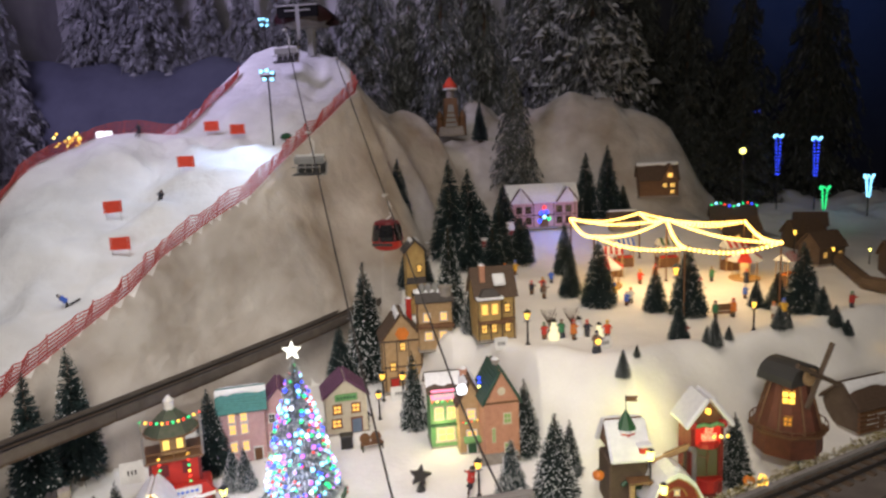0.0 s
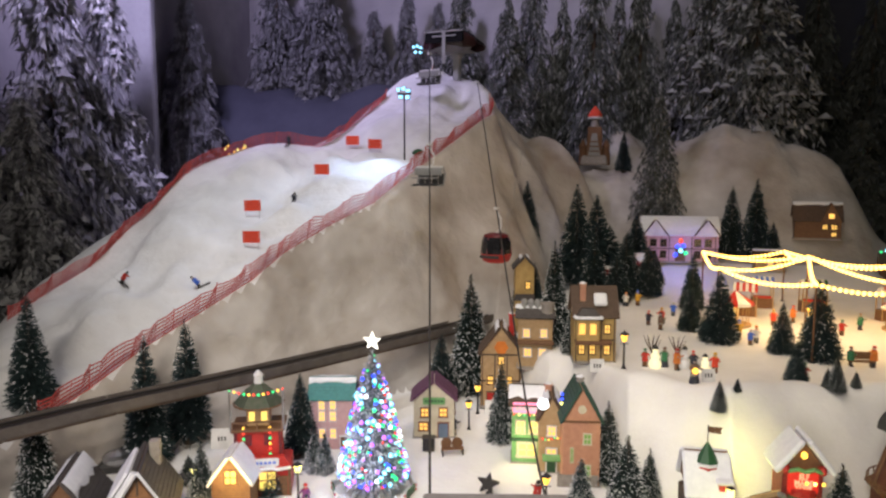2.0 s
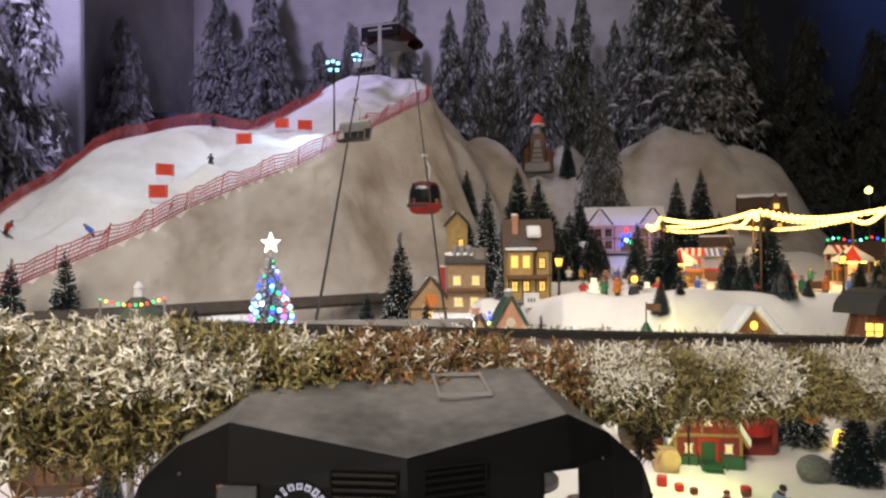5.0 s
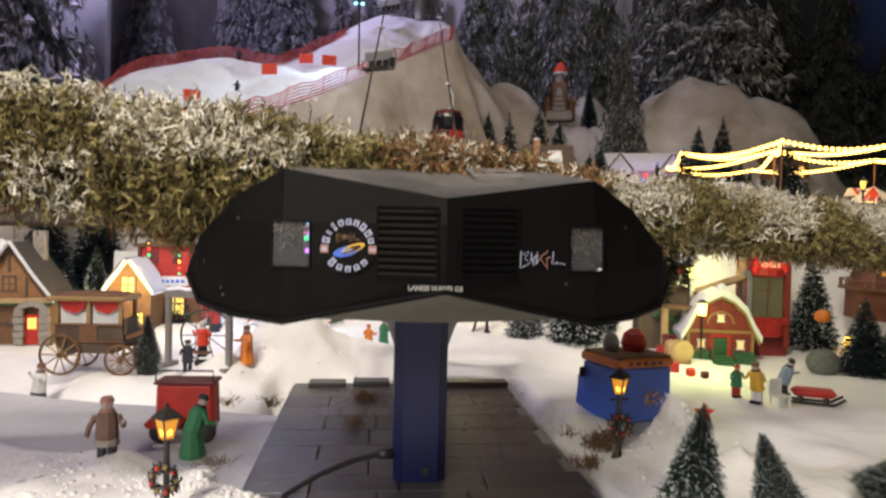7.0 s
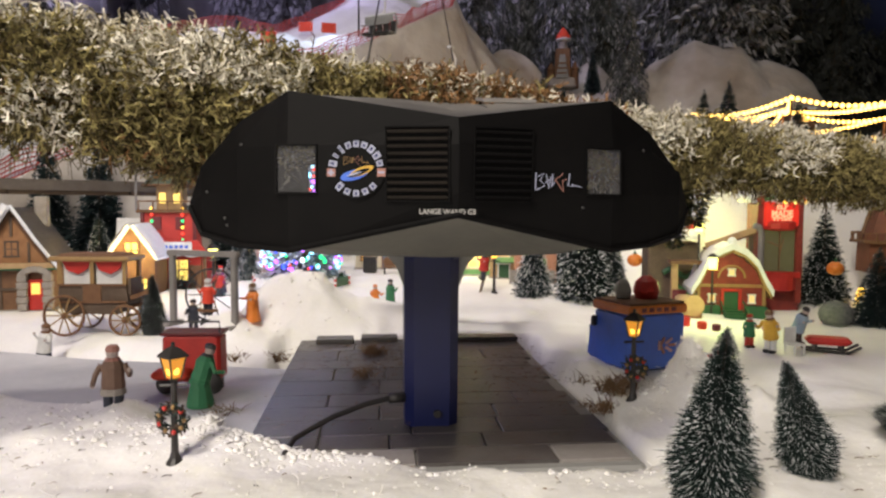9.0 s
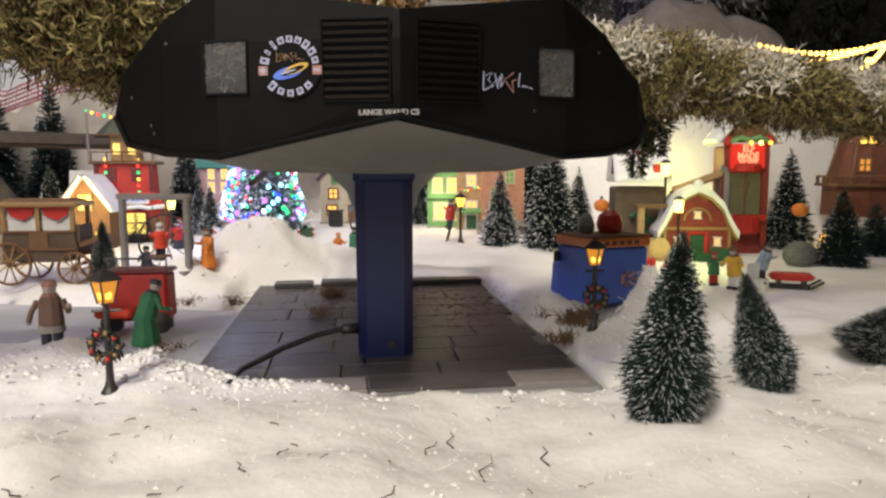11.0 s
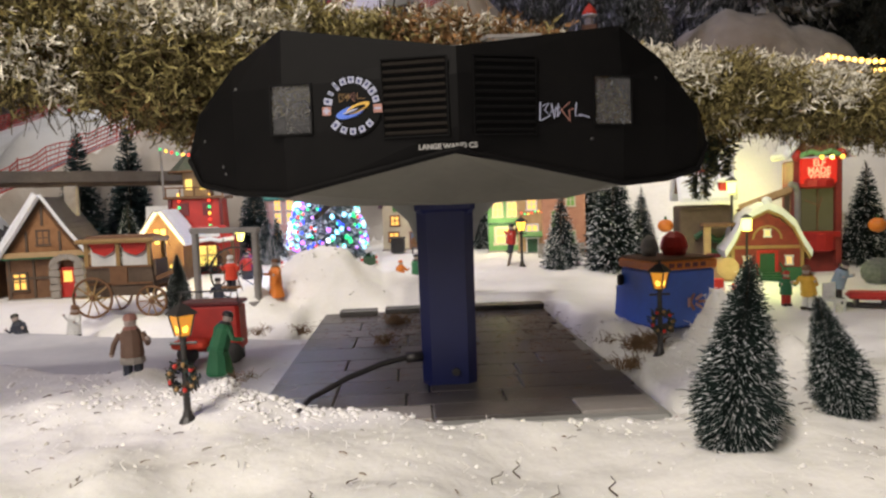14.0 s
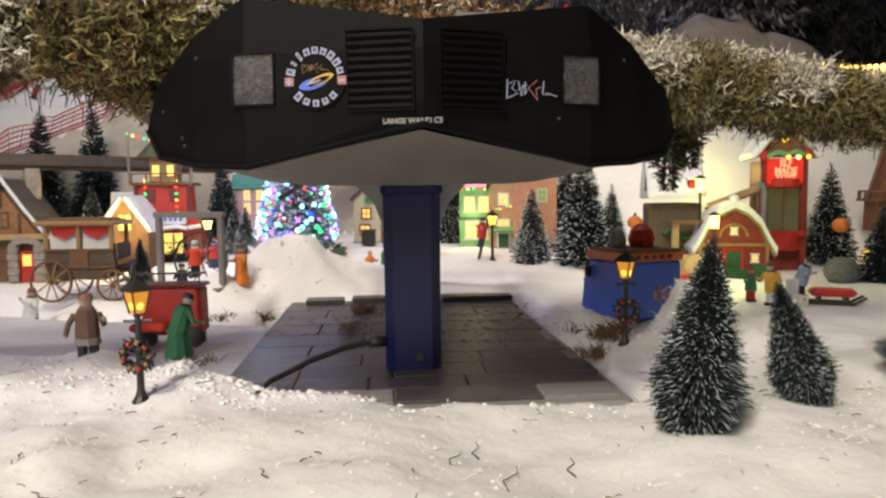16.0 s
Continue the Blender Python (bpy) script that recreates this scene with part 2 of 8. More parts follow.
AMBER = glow("amber_lamp", (1.0, 0.55, 0.07), 2.6)
LEMON = glow("lemon_lamp", (1.0, 0.92, 0.22), 3.2)
FAIRY = glow("fairy_light", (1.0, 0.58, 0.12), 5.5)
LED_W = glow("cold_white_led", (0.85, 0.90, 1.0), 3.0)
LED_B = glow("blue_led", (0.03, 0.07, 1.0), 2.6)
LED_G = glow("green_led", (0.03, 0.85, 0.25), 1.5)
LED_R = glow("red_led", (1.0, 0.06, 0.03), 1.6)
LED_P = glow("violet_led", (0.55, 0.14, 1.0), 2.2)
LED_C = glow("cyan_led", (0.25, 0.70, 1.0), 3.5)
SIGNRED = glow("lit_red_sign", (1.0, 0.04, 0.02), 0.45)
SIGNTEXT = glow("lit_sign_letters", (1.0, 0.42, 0.22), 1.1)
SIGNPINK = glow("lit_pink_sign", (1.0, 0.25, 0.40), 1.5)
STARWHITE = glow("lit_star", (1.0, 0.97, 0.86), 2.2)
SNOWMANGLOW = glow("lit_snowman", (1.0, 0.90, 0.55), 0.9)
CREAMGLOW = glow("lit_shop_front", (1.0, 0.72, 0.16), 1.3)
glass = mat("dark_glass", (0.015, 0.015, 0.017), 0.12, spec=0.6, scale=10)


def clear_pane(name, dust):
    """A thin dusty pane that lets the view through."""
    m = bpy.data.materials.new(name)
    m.use_nodes = True
    n, l = m.node_tree.nodes, m.node_tree.links
    clear, film, mix, tex = n.new("ShaderNodeBsdfTransparent"), n["Principled BSDF"], n.new("ShaderNodeMixShader"), n.new("ShaderNodeTexNoise")
    film.inputs["Base Color"].default_value, film.inputs["Roughness"].default_value = (0.42, 0.42, 0.43, 1), 0.15
    tex.inputs["Scale"].default_value = 60
    scale = n.new("ShaderNodeMath")
    scale.operation, scale.inputs[1].default_value = "MULTIPLY", 2 * dust
    l.new(tex.outputs[0], scale.inputs[0]), l.new(scale.outputs[0], mix.inputs[0])
    l.new(clear.outputs[0], mix.inputs[1]), l.new(film.outputs[0], mix.inputs[2])
    l.new(mix.outputs[0], n["Material Output"].inputs[0])
    return m


CLEAR = clear_pane("dusty_clear_pane", 0.075)

# ---- tools for shaping ----
class Shape:
    """Collects faces of one mesh, with a material slot a face."""

    def __init__(self):
        self.v, self.f, self.s, self.mats, self.m = [], [], [], [], Matrix()

    def slot(self, material):
        if material not in self.mats:
            self.mats.append(material)
        return self.mats.index(material)

    def add(self, verts, faces, material):
        k, n = self.slot(material), len(self.v)
        self.v += [self.m @ Vector(p) for p in verts]
        self.f += [tuple(n + i for i in f) for f in faces]
        self.s += [k] * len(faces)
        return self

    def box(self, c, size, material, rz=0.0, rx=0.0, ry=0.0, taper=1.0, bevel=0.0):
        """A block with its top scaled by taper and, if wanted, chamfered upright edges."""
        hx, hy, hz = (v / 2 for v in size)
        b = min(bevel, 0.45 * min(size[0], size[1]))
        ring = [(-hx + b, -hy), (hx - b, -hy), (hx, -hy + b), (hx, hy - b), (hx - b, hy), (-hx + b, hy), (-hx, hy - b), (-hx, -hy + b)] if b else [(-hx, -hy), (hx, -hy), (hx, hy), (-hx, hy)]
        r = pose(*c, rx, ry, rz)
        n = len(ring)
        if b:
            levels = [(-hz, 1 - b / max(hx, hy)), (-hz + b, 1), (hz - b, taper), (hz, taper * (1 - b / max(hx, hy)))]
        else:
            levels = [(-hz, 1), (hz, taper)]
        verts = [r @ Vector((x * k, y * k, z)) for z, k in levels for x, y in ring]
        faces = [tuple(reversed(range(n))), tuple(range(n * (len(levels) - 1), n * len(levels)))]
        for j in range(len(levels) - 1):
            faces += [(j * n + i, j * n + (i + 1) % n, (j + 1) * n + (i + 1) % n, (j + 1) * n + i) for i in range(n)]
        return self.add(verts, faces, material)

    def lathe(self, c, profile, material, sides=12, tilt=None):
        """profile: (radius, height) from the bottom up."""
        r = Matrix.Translation(c) @ (tilt or Matrix())
        verts = [r @ Vector((q * math.cos(2 * math.pi * i / sides), q * math.sin(2 * math.pi * i / sides), z)) for q, z in profile for i in range(sides)]
        faces = [tuple(reversed(range(sides))), tuple(range(sides * (len(profile) - 1), sides * len(profile)))]
        for j in range(len(profile) - 1):
            faces += [(j * sides + i, j * sides + (i + 1) % sides, (j + 1) * sides + (i + 1) % sides, (j + 1) * sides + i) for i in range(sides)]
        return self.add(verts, faces, material)

    def ball(self, c, r, material, rings=5, sides=8, squash=1.0):
        prof = [(r * math.sin(math.pi * i / rings) + 1e-5, -r * squash * math.cos(math.pi * i / rings)) for i in range(rings + 1)]
        return self.lathe(c, prof, material, sides)

    def tube(self, points, r, material, sides=6, r2=None):
        pts = [Vector(p) for p in points]
        verts, n = [], len(pts)
        for i, p in enumerate(pts):
            d = (pts[min(i + 1, n - 1)] - pts[max(i - 1, 0)]).normalized()
            a = d.orthogonal().normalized() if i == 0 else (a - d * a.dot(d)).normalized()
            b = d.cross(a)
            q = r if r2 is None else r + (r2 - r) * i / (n - 1)
            verts += [p + q * (a * math.cos(2 * math.pi * k / sides) + b * math.sin(2 * math.pi * k / sides)) for k in range(sides)]
        faces = [tuple(reversed(range(sides))), tuple(range(sides * (n - 1), sides * n))]
        for j in range(n - 1):
            faces += [(j * sides + i, j * sides + (i + 1) % sides, (j + 1) * sides + (i + 1) % sides, (j + 1) * sides + i) for i in range(sides)]
        return self.add(verts, faces, material)

    def prism(self, outline, depth, material, m=Matrix()):
        """An outline in x, z, from y = 0 to y = depth."""
        n = len(outline)
        verts = [m @ Vector((x, y, z)) for y in (0.0, depth) for x, z in outline]
        faces = [tuple(range(n)), tuple(reversed(range(n, 2 * n)))] + [(i, n + i, n + (i + 1) % n, (i + 1) % n) for i in range(n)]
        return self.add(verts, faces, material)

    def make(self, name, parent=None, label="", smooth=False, at=None):
        me = bpy.data.meshes.new(name)
        me.from_pydata([tuple(v) for v in self.v], [], self.f)
        for m in self.mats:
            me.materials.append(m)
        me.polygons.foreach_set("material_index", self.s)
        if smooth:
            me.polygons.foreach_set("use_smooth", [True] * len(self.f))
        if len(self.f) < 4000:
            bm = bmesh.new()
            bm.from_mesh(me)
            bmesh.ops.recalc_face_normals(bm, faces=bm.faces)
            bm.to_mesh(me)
            bm.free()
        me.update()
        ob = new(name, me)
        if parent is not None:
            ob.parent = parent
        if at is not None:
            ob.matrix_basis = at
        if label:
            tagged(ob, label)
        return ob


def thing(name, at, label, category, group="", kind=""):
    """An Empty at the base of a thing that parents its parts."""
    ob = new(name)
    ob.empty_display_size = 0.02
    ob.matrix_basis = at if isinstance(at, Matrix) else pose(*at)
    return tagged(ob, label, category, group, kind)


def smooth_step(a, b, x):
    q = np.clip((x - a) / (b - a), 0, 1)
    return q * q * (3 - 2 * q)


LATTICE = np.random.RandomState(5).rand(64, 64)


def bumps(x, y, scale):
    """Smooth value noise, 0 to 1, at so many lattice steps a metre."""
    u, v = np.asarray(x) * scale + 100.3, np.asarray(y) * scale + 70.7
    i, j = np.floor(u).astype(int), np.floor(v).astype(int)
    fu, fv = u - i, v - j
    fu, fv = fu * fu * (3 - 2 * fu), fv * fv * (3 - 2 * fv)
    g = lambda p, q: LATTICE[p % 64, q % 64]
    return (g(i, j) * (1 - fu) + g(i + 1, j) * fu) * (1 - fv) + (g(i, j + 1) * (1 - fu) + g(i + 1, j + 1) * fu) * fv


def sheet(name, xs, ys, height, material):
    X, Y = np.meshgrid(xs, ys)
    Z = height(X, Y)
    n, k = len(xs), len(ys)
    me = bpy.data.meshes.new(name)
    idx = np.arange(n * k).reshape(k, n)
    quads = np.stack([idx[:-1, :-1], idx[:-1, 1:], idx[1:, 1:], idx[1:, :-1]], -1).reshape(-1, 4)
    me.from_pydata(np.stack([X, Y, Z], -1).reshape(-1, 3).tolist(), [], quads.tolist())
    me.materials.append(material)
    me.polygons.foreach_set("use_smooth", [True] * len(quads))
    return new(name, me)

# ---- the setting ----
YAW = 18.0                      # the valley station's turn
STATION = pose(0.147, 0.9535, 0.0, 0, 0, YAW)
STATION_INV = np.array(STATION.inverted())


def station_local(X, Y):
    return (STATION_INV[0, 0] * X + STATION_INV[0, 1] * Y + STATION_INV[0, 3], STATION_INV[1, 0] * X + STATION_INV[1, 1] * Y + STATION_INV[1, 3])


def piste(X, Y):
    return 0.0448 * X + 0.4846 * np.minimum(Y, 4.75) - 0.547


def net_right(Y):
    return np.interp(Y, [1.2, 2.0, 2.2, 2.4, 2.6, 2.8, 3.0, 3.2, 3.4, 3.6, 3.8, 4.0, 4.2, 4.45, 4.75, 6.0], [-1.95, -1.54, -1.47, -1.355, -1.245, -1.19, -1.07, -0.915, -0.845, -0.765, -0.68, -0.60, -0.525, -0.60, -0.80, -0.85])


def net_left(Y):
    return np.interp(Y, [1.2, 2.4, 2.9, 3.2, 3.42, 3.62, 3.74, 3.82, 4.2, 4.5, 5.0], [-2.4, -2.16, -2.09, -2.03, -1.94, -1.82, -1.62, -1.46, -1.36, -1.26, -1.2])


def mountain(X, Y):
    right, left = net_right(Y), net_left(Y)
    Xc = np.clip(X, left, right)
    z = piste(Xc, Y)
    z = z + 0.06 * np.exp(-((X + 1.85) / 0.35) ** 2 - ((Y - 3.45) / 0.35) ** 2)
    inner = np.maximum(smooth_step(0.0, 0.35, right - X), smooth_step(3.9, 4.3, Y))
    z = z + 0.15 * (bumps(X, Y, 3.1) - 0.5) * inner - 0.05 * (1 - inner) + (0.10 * (bumps(X, Y, 7.3) - 0.5) + 0.034 * (bumps(X, Y, 17) - 0.5)) * smooth_step(0, 0.25, right - X) * smooth_step(0.0, 0.3, X - left)
    z = z - 0.11 * np.exp(-((X + 1.10) / 0.18) ** 2 - ((Y - 3.80) / 0.20) ** 2) - 0.06 * np.exp(-((X + 1.47) / 0.18) ** 2 - ((Y - 3.07) / 0.20) ** 2)
    d = np.maximum(X - right, 0)
    steep = np.interp(Y, [2.2, 3.2, 3.9, 4.25, 4.45, 4.62, 5.0], [2.3, 2.05, 2.2, 2.8, 1.6, 1.2, 1.0])
    fold = 0.40 * (bumps(X * 0.8, Y, 2.7) - 0.5) + 0.17 * (bumps(X * 0.7 + 0.3, Y, 5.2) - 0.5) + 0.05 * (bumps(X * 0.6 + 0.7, Y, 9.5) - 0.5)
    z = z - steep * np.maximum(d - 0.05, 0) - 0.25 * np.minimum(d, 0.05) + fold * smooth_step(0.02, 0.25, d)
    e = np.maximum(left - X, 0)
    z = z - 0.75 * e
    return z - 0.9 * np.maximum(Y - 5.05, 0)


def lowland(X, Y):
    lx, ly = station_local(X, Y)
    z = 0.012 + 0.03 * smooth_step(1.6, 2.4, Y) + 0.012 * (bumps(X, Y, 5) - 0.5) + 0.006 * (bumps(X, Y, 17) - 0.5)
    near = smooth_step(1.6, 1.0, Y)
    z = z + near * (0.009 * (bumps(X, Y, 21) - 0.5) + 0.003 * (bumps(X, Y, 47) - 0.5) + 0.0012 * (bumps(X, Y, 85) - 0.5) + 0.018 * (bumps(X, Y, 10) - 0.5))
    z = z + 0.010 * np.exp(-((X + 0.08) / 0.07) ** 2 - ((Y - 0.865) / 0.035) ** 2) + 0.012 * np.exp(-((X + 0.15) / 0.10) ** 2 - ((Y - 0.80) / 0.04) ** 2)
    heap = np.exp(-(((X + 0.26) / 0.115) ** 2 + ((Y - 1.52) / 0.10) ** 2) ** 1.6) + 0.45 * np.exp(-((X + 0.10) / 0.10) ** 2 - ((Y - 1.60) / 0.05) ** 2) + 0.5 * np.exp(-((X + 0.33) / 0.06) ** 2 - ((Y - 1.35) / 0.06) ** 2)
    z = z + heap * (0.100 + 0.045 * (bumps(X, Y, 14) - 0.5) + 0.022 * (bumps(X, Y, 38) - 0.5))
    z = z + 0.085 * smooth_step(0.55, 0.95, X) * smooth_step(1.25, 0.8, Y)
    drift = np.exp(-((X - 0.440) / 0.045) ** 2 - ((Y - 1.11) / 0.05) ** 2) + 0.5 * np.exp(-((X - 0.33) / 0.035) ** 2 - ((Y - 1.24) / 0.05) ** 2) + 0.5 * np.exp(-((X - 0.52) / 0.07) ** 2 - ((Y - 1.06) / 0.06) ** 2)
    z = z + drift * (0.046 + 0.05 * (bumps(X, Y, 22) - 0.5) + 0.04 * (bumps(X, Y, 50) - 0.5))
    z = z + 0.05 * np.exp(-((X - 0.27) / 0.05) ** 2 - ((Y - 1.20) / 0.05) ** 2) * 0.5
    # hollow in the snow under the grey shadow sheet
    pond = smooth_step(0.0, 0.06, Y - 0.91 + 0.05 * (bumps(X, Y, 9) - 0.5)) * smooth_step(0.0, 0.08, 1.22 - 0.25 * (X + 0.1) - Y) * smooth_step(-0.05, -0.12, X)
    z = z - 0.04 * pond
    slab = smooth_step(0.02, -0.01, np.abs(lx) - 0.22 + 0.03 * (bumps(X, Y, 13) - 0.5)) * smooth_step(0.545, 0.515, ly + 0.03 * (bumps(X, Y, 18) - 0.5))
    front = smooth_step(0.0, 0.03, Y - 0.832 - 0.04 * smooth_step(0.25, 0.38, X) + 0.045 * (bumps(X, Y, 14) - 0.5))
    z = z - 0.05 * slab * front
    z = z + (0.003 + 0.008 * smooth_step(0.34, 0.40, X)) * smooth_step(0.93, 0.86, Y)
    return z


def upland(X, Y):
    z = 0.33 + 0.03 * smooth_step(3.1, 3.6, Y) + 0.16 * smooth_step(3.9, 4.75, Y) * smooth_step(1.95, 1.6, X) + 0.02 * (bumps(X, Y, 4) - 0.5)
    ridge = np.interp(X, [-0.6, -0.1, 0.06, 0.3, 0.48, 0.66, 0.95, 1.27, 1.5, 1.75, 1.92, 2.08], [1.0, 1.06, 1.13, 1.10, 1.06, 1.22, 1.35, 1.31, 1.20, 0.98, 0.72, 0.44])
    ridge = ridge + 0.16 * (bumps(X, Y, 4) - 0.5) + 0.07 * (bumps(X, Y, 11) - 0.5)
    ridge = ridge + 0.26 * np.exp(-((X - 0.34) / 0.30) ** 2) * smooth_step(5.4, 5.95, Y)
    return z + (ridge - z) * smooth_step(4.72, 5.35, Y) * smooth_step(7.5, 6.0, Y)


def ground_height(X, Y):
    edge = np.interp(X, [-3, -0.36, -0.24, 0.0, 0.15, 0.3, 0.6, 1.3, 2.2], [9.0, 9.0, 3.10, 2.72, 2.60, 2.33, 2.20, 2.50, 2.9])
    w = smooth_step(-0.17, 0.10, Y - edge + 0.06 * (bumps(X, Y, 6) - 0.5))
    lip = 0.040 * np.exp(-((Y - edge - 0.10) / 0.11) ** 2) * smooth_step(0.15, 0.35, X) * (0.5 + bumps(X, Y, 7))
    z = lowland(X, Y) * (1 - w) + (upland(X, Y) + lip) * w
    return np.maximum(z, mountain(X, Y) + 0.0)


def steps(*spans):
    return np.concatenate([np.arange(a, b, s) for a, b, s in spans])


ground = tagged(sheet("ground", steps((-3.6, -2.4, 0.06), (-2.4, -0.9, 0.03), (-0.9, -0.35, 0.011), (-0.35, 0.8, 0.0065), (0.8, 1.15, 0.011), (1.15, 4.2, 0.05)), steps((-0.9, 0.3, 0.06), (0.3, 0.5, 0.011), (0.5, 1.0, 0.0065), (1.0, 1.75, 0.011), (1.75, 5.4, 0.028), (5.4, 7.2, 0.08)), ground_height, SNOW), "white cotton-wool snow over the whole display", "ground", kind="structure")
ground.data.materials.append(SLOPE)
ground.data.materials.append(PISTE)
centres = np.zeros(len(ground.data.polygons) * 3)
ground.data.polygons.foreach_get("center", centres)
cx, cy = centres[0::3], centres[1::3]
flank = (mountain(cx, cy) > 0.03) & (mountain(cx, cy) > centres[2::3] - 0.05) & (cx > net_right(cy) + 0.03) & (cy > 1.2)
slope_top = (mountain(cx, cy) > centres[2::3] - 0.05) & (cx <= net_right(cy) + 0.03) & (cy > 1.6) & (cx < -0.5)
# the far ridge takes the darker flank snow to look less lit
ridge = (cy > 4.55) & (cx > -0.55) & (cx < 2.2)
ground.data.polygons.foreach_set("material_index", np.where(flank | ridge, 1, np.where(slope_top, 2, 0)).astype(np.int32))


def z_at(x, y):
    return float(ground_height(np.array([float(x)]), np.array([float(y)]))[0])


# walls that close the hall
def wall(name, c, size, material, label):
    return tagged(Shape().box((0, 0, 0), size, material).make(name, at=pose(*c)), label, "wall", kind="structure")


wall("wall_north", (-0.3, 7.15, 2.2), (7.4, 0.1, 5.6), MURAL, "dusky grey back wall in violet light")
wall("wall_west", (-3.75, 3.0, 2.2), (0.1, 8.4, 5.6), MURAL, "dusky grey side wall in violet light")
wall("wall_east", (4.4, 3.0, 2.2), (0.1, 8.4, 5.6), DARKWALL, "black drape at the side of the display")
wall("wall_north_dark", (2.75, 7.02, 2.2), (3.2, 0.08, 5.6), DARKWALL, "black drape behind the display")
wall("wall_south", (0.3, -2.0, 2.2), (8.2, 0.1, 5.6), DARKWALL, "dark hall wall")
wall("hall_floor", (0.3, 2.5, -0.64), (8.2, 9.3, 0.08), DARKWALL, "dark hall floor under the display")
tagged(Shape().box((0, 0, 0), (8.2, 9.3, 0.1), DARKWALL).make("ceiling", at=pose(0.3, 2.5, 5.0)), "dark hall ceiling", "ceiling", kind="structure")
tagged(Shape().box((0, 0, 0), (0.40, 0.06, 3.6), COLUMN, bevel=0.01).make("column", at=pose(-3.31, 4.62, 2.2)), "pale grey wall column in violet light", "column", kind="structure")

tagged(sheet("far_hill", np.arange(-3.7, -0.9, 0.08), np.arange(5.2, 7.1, 0.08), lambda X, Y: 0.55 + 1.30 * smooth_step(5.2, 6.3, Y) + 0.30 * (bumps(X, Y, 1.7) - 0.5) + 0.12 * (bumps(X, Y, 6) - 0.5), HILL), "dusky blue-grey hill behind the piste", "hill", kind="structure")

# ---- the shelf with the railway along the front ----
SHELF = pose(-0.131, 0.7675, 0.400, 0, 3.55, 31.7)


def shelf_board():
    ledge = thing("railway_shelf", SHELF, "weathered dark board shelf carrying a model railway", "shelf", kind="structure")
    s = Shape()
    s.box((0.95, 0.075, -0.018), (1.9, 0.15, 0.034), LEDGE, bevel=0.004)
    s.make("board", ledge)
    s = Shape()
    s.box((-0.452, 0.075, -0.018), (0.90, 0.15, 0.034), LEDGE, bevel=0.004)
    s.make("board", ledge)
    for k, (x0, x1) in enumerate(((-0.9, 0.3), (0.304, 1.06), (1.064, 1.9))):
        s = Shape()
        s.box(((x0 + x1) / 2, 0.150, -0.014), (x1 - x0, 0.012, 0.046), GREYWOOD, bevel=0.003)
        s.make("edge_board", ledge, "grey weathered edge board")
    for y in (0.082, 0.118):
        s = Shape()
        s.box((0.5, y, 0.008), (2.8, 0.005, 0.009), IRON)
        s.make("rail", ledge, "dark steel rail")
    for i in range(56):
        Shape().box((-0.86 + i * 0.05, 0.10, 0.0015), (0.018, 0.075, 0.004), TIMBER).make("sleeper", ledge)
    return ledge


shelf = shelf_board()

# dark platform behind the valley station, and the grey frame round the gap that the ropes pass
platform = thing("rope_platform", pose(-0.10, 1.265, 0.352, 0, 0, 15), "dark brown board platform behind the lift station", "platform", kind="structure")
for k in range(4):
    Shape().box((0.138, -0.025 - 0.050 * k, -0.008), (0.276, 0.049, 0.016), LEDGE, bevel=0.002).make("plank", platform)
gap = thing("rope_gap_frame", pose(-0.128, 1.362, 0.360, 0, 0, 13), "grey wooden frame round the gap for the lift ropes", "frame", kind="structure")
for c, size in (((0.148, 0.0, 0), (0.305, 0.022, 0.016)), ((0.030, -0.054, -0.003), (0.026, 0.090, 0.014)), ((0.262, -0.047, -0.003), (0.040, 0.075, 0.014))):
    Shape().box(c, size, GREYWOOD, bevel=0.003).make("bar", gap)

# ---- the second track along the foot of the mountain ----
def side_track():
    pts = [(-1.62, 1.20), (-1.45, 1.57), (-1.30, 1.85), (-1.12, 2.13), (-0.95, 2.42), (-0.78, 2.72), (-0.62, 3.0), (-0.50, 3.24), (-0.40, 3.5)]
    track = thing("railway_viaduct", (0, 0, 0), "dark wooden railway viaduct along the mountain foot", "railway", kind="structure")
    for i in range(len(pts) - 1):
        a, b = Vector((*pts[i], 0.30)), Vector((*pts[i + 1], 0.30))
        d = b - a
        at = Matrix.Translation((a + b) / 2) @ pose(0, 0, 0, 0, 0, math.degrees(math.atan2(d.y, d.x)))
        Shape().box((0, 0, 0), (d.length - 0.002, 0.085, 0.03), TIMBER, bevel=0.003).make("deck", track, at=at)
        for y in (-0.018, 0.018):
            Shape().box((0, y, 0.021), (d.length, 0.005, 0.008), IRON).make("rail", track, at=at)
        for y in (-0.046, 0.046):
            Shape().box((0, y, 0.012), (d.length, 0.006, 0.032), LEDGE).make("side_board", track, at=at)
        if i in (0, len(pts) - 2):
            Shape().box((0, 0, -0.09), (0.03, 0.05, 0.148), TIMBER).make("pier", track, at=at)
    return track


side_track()


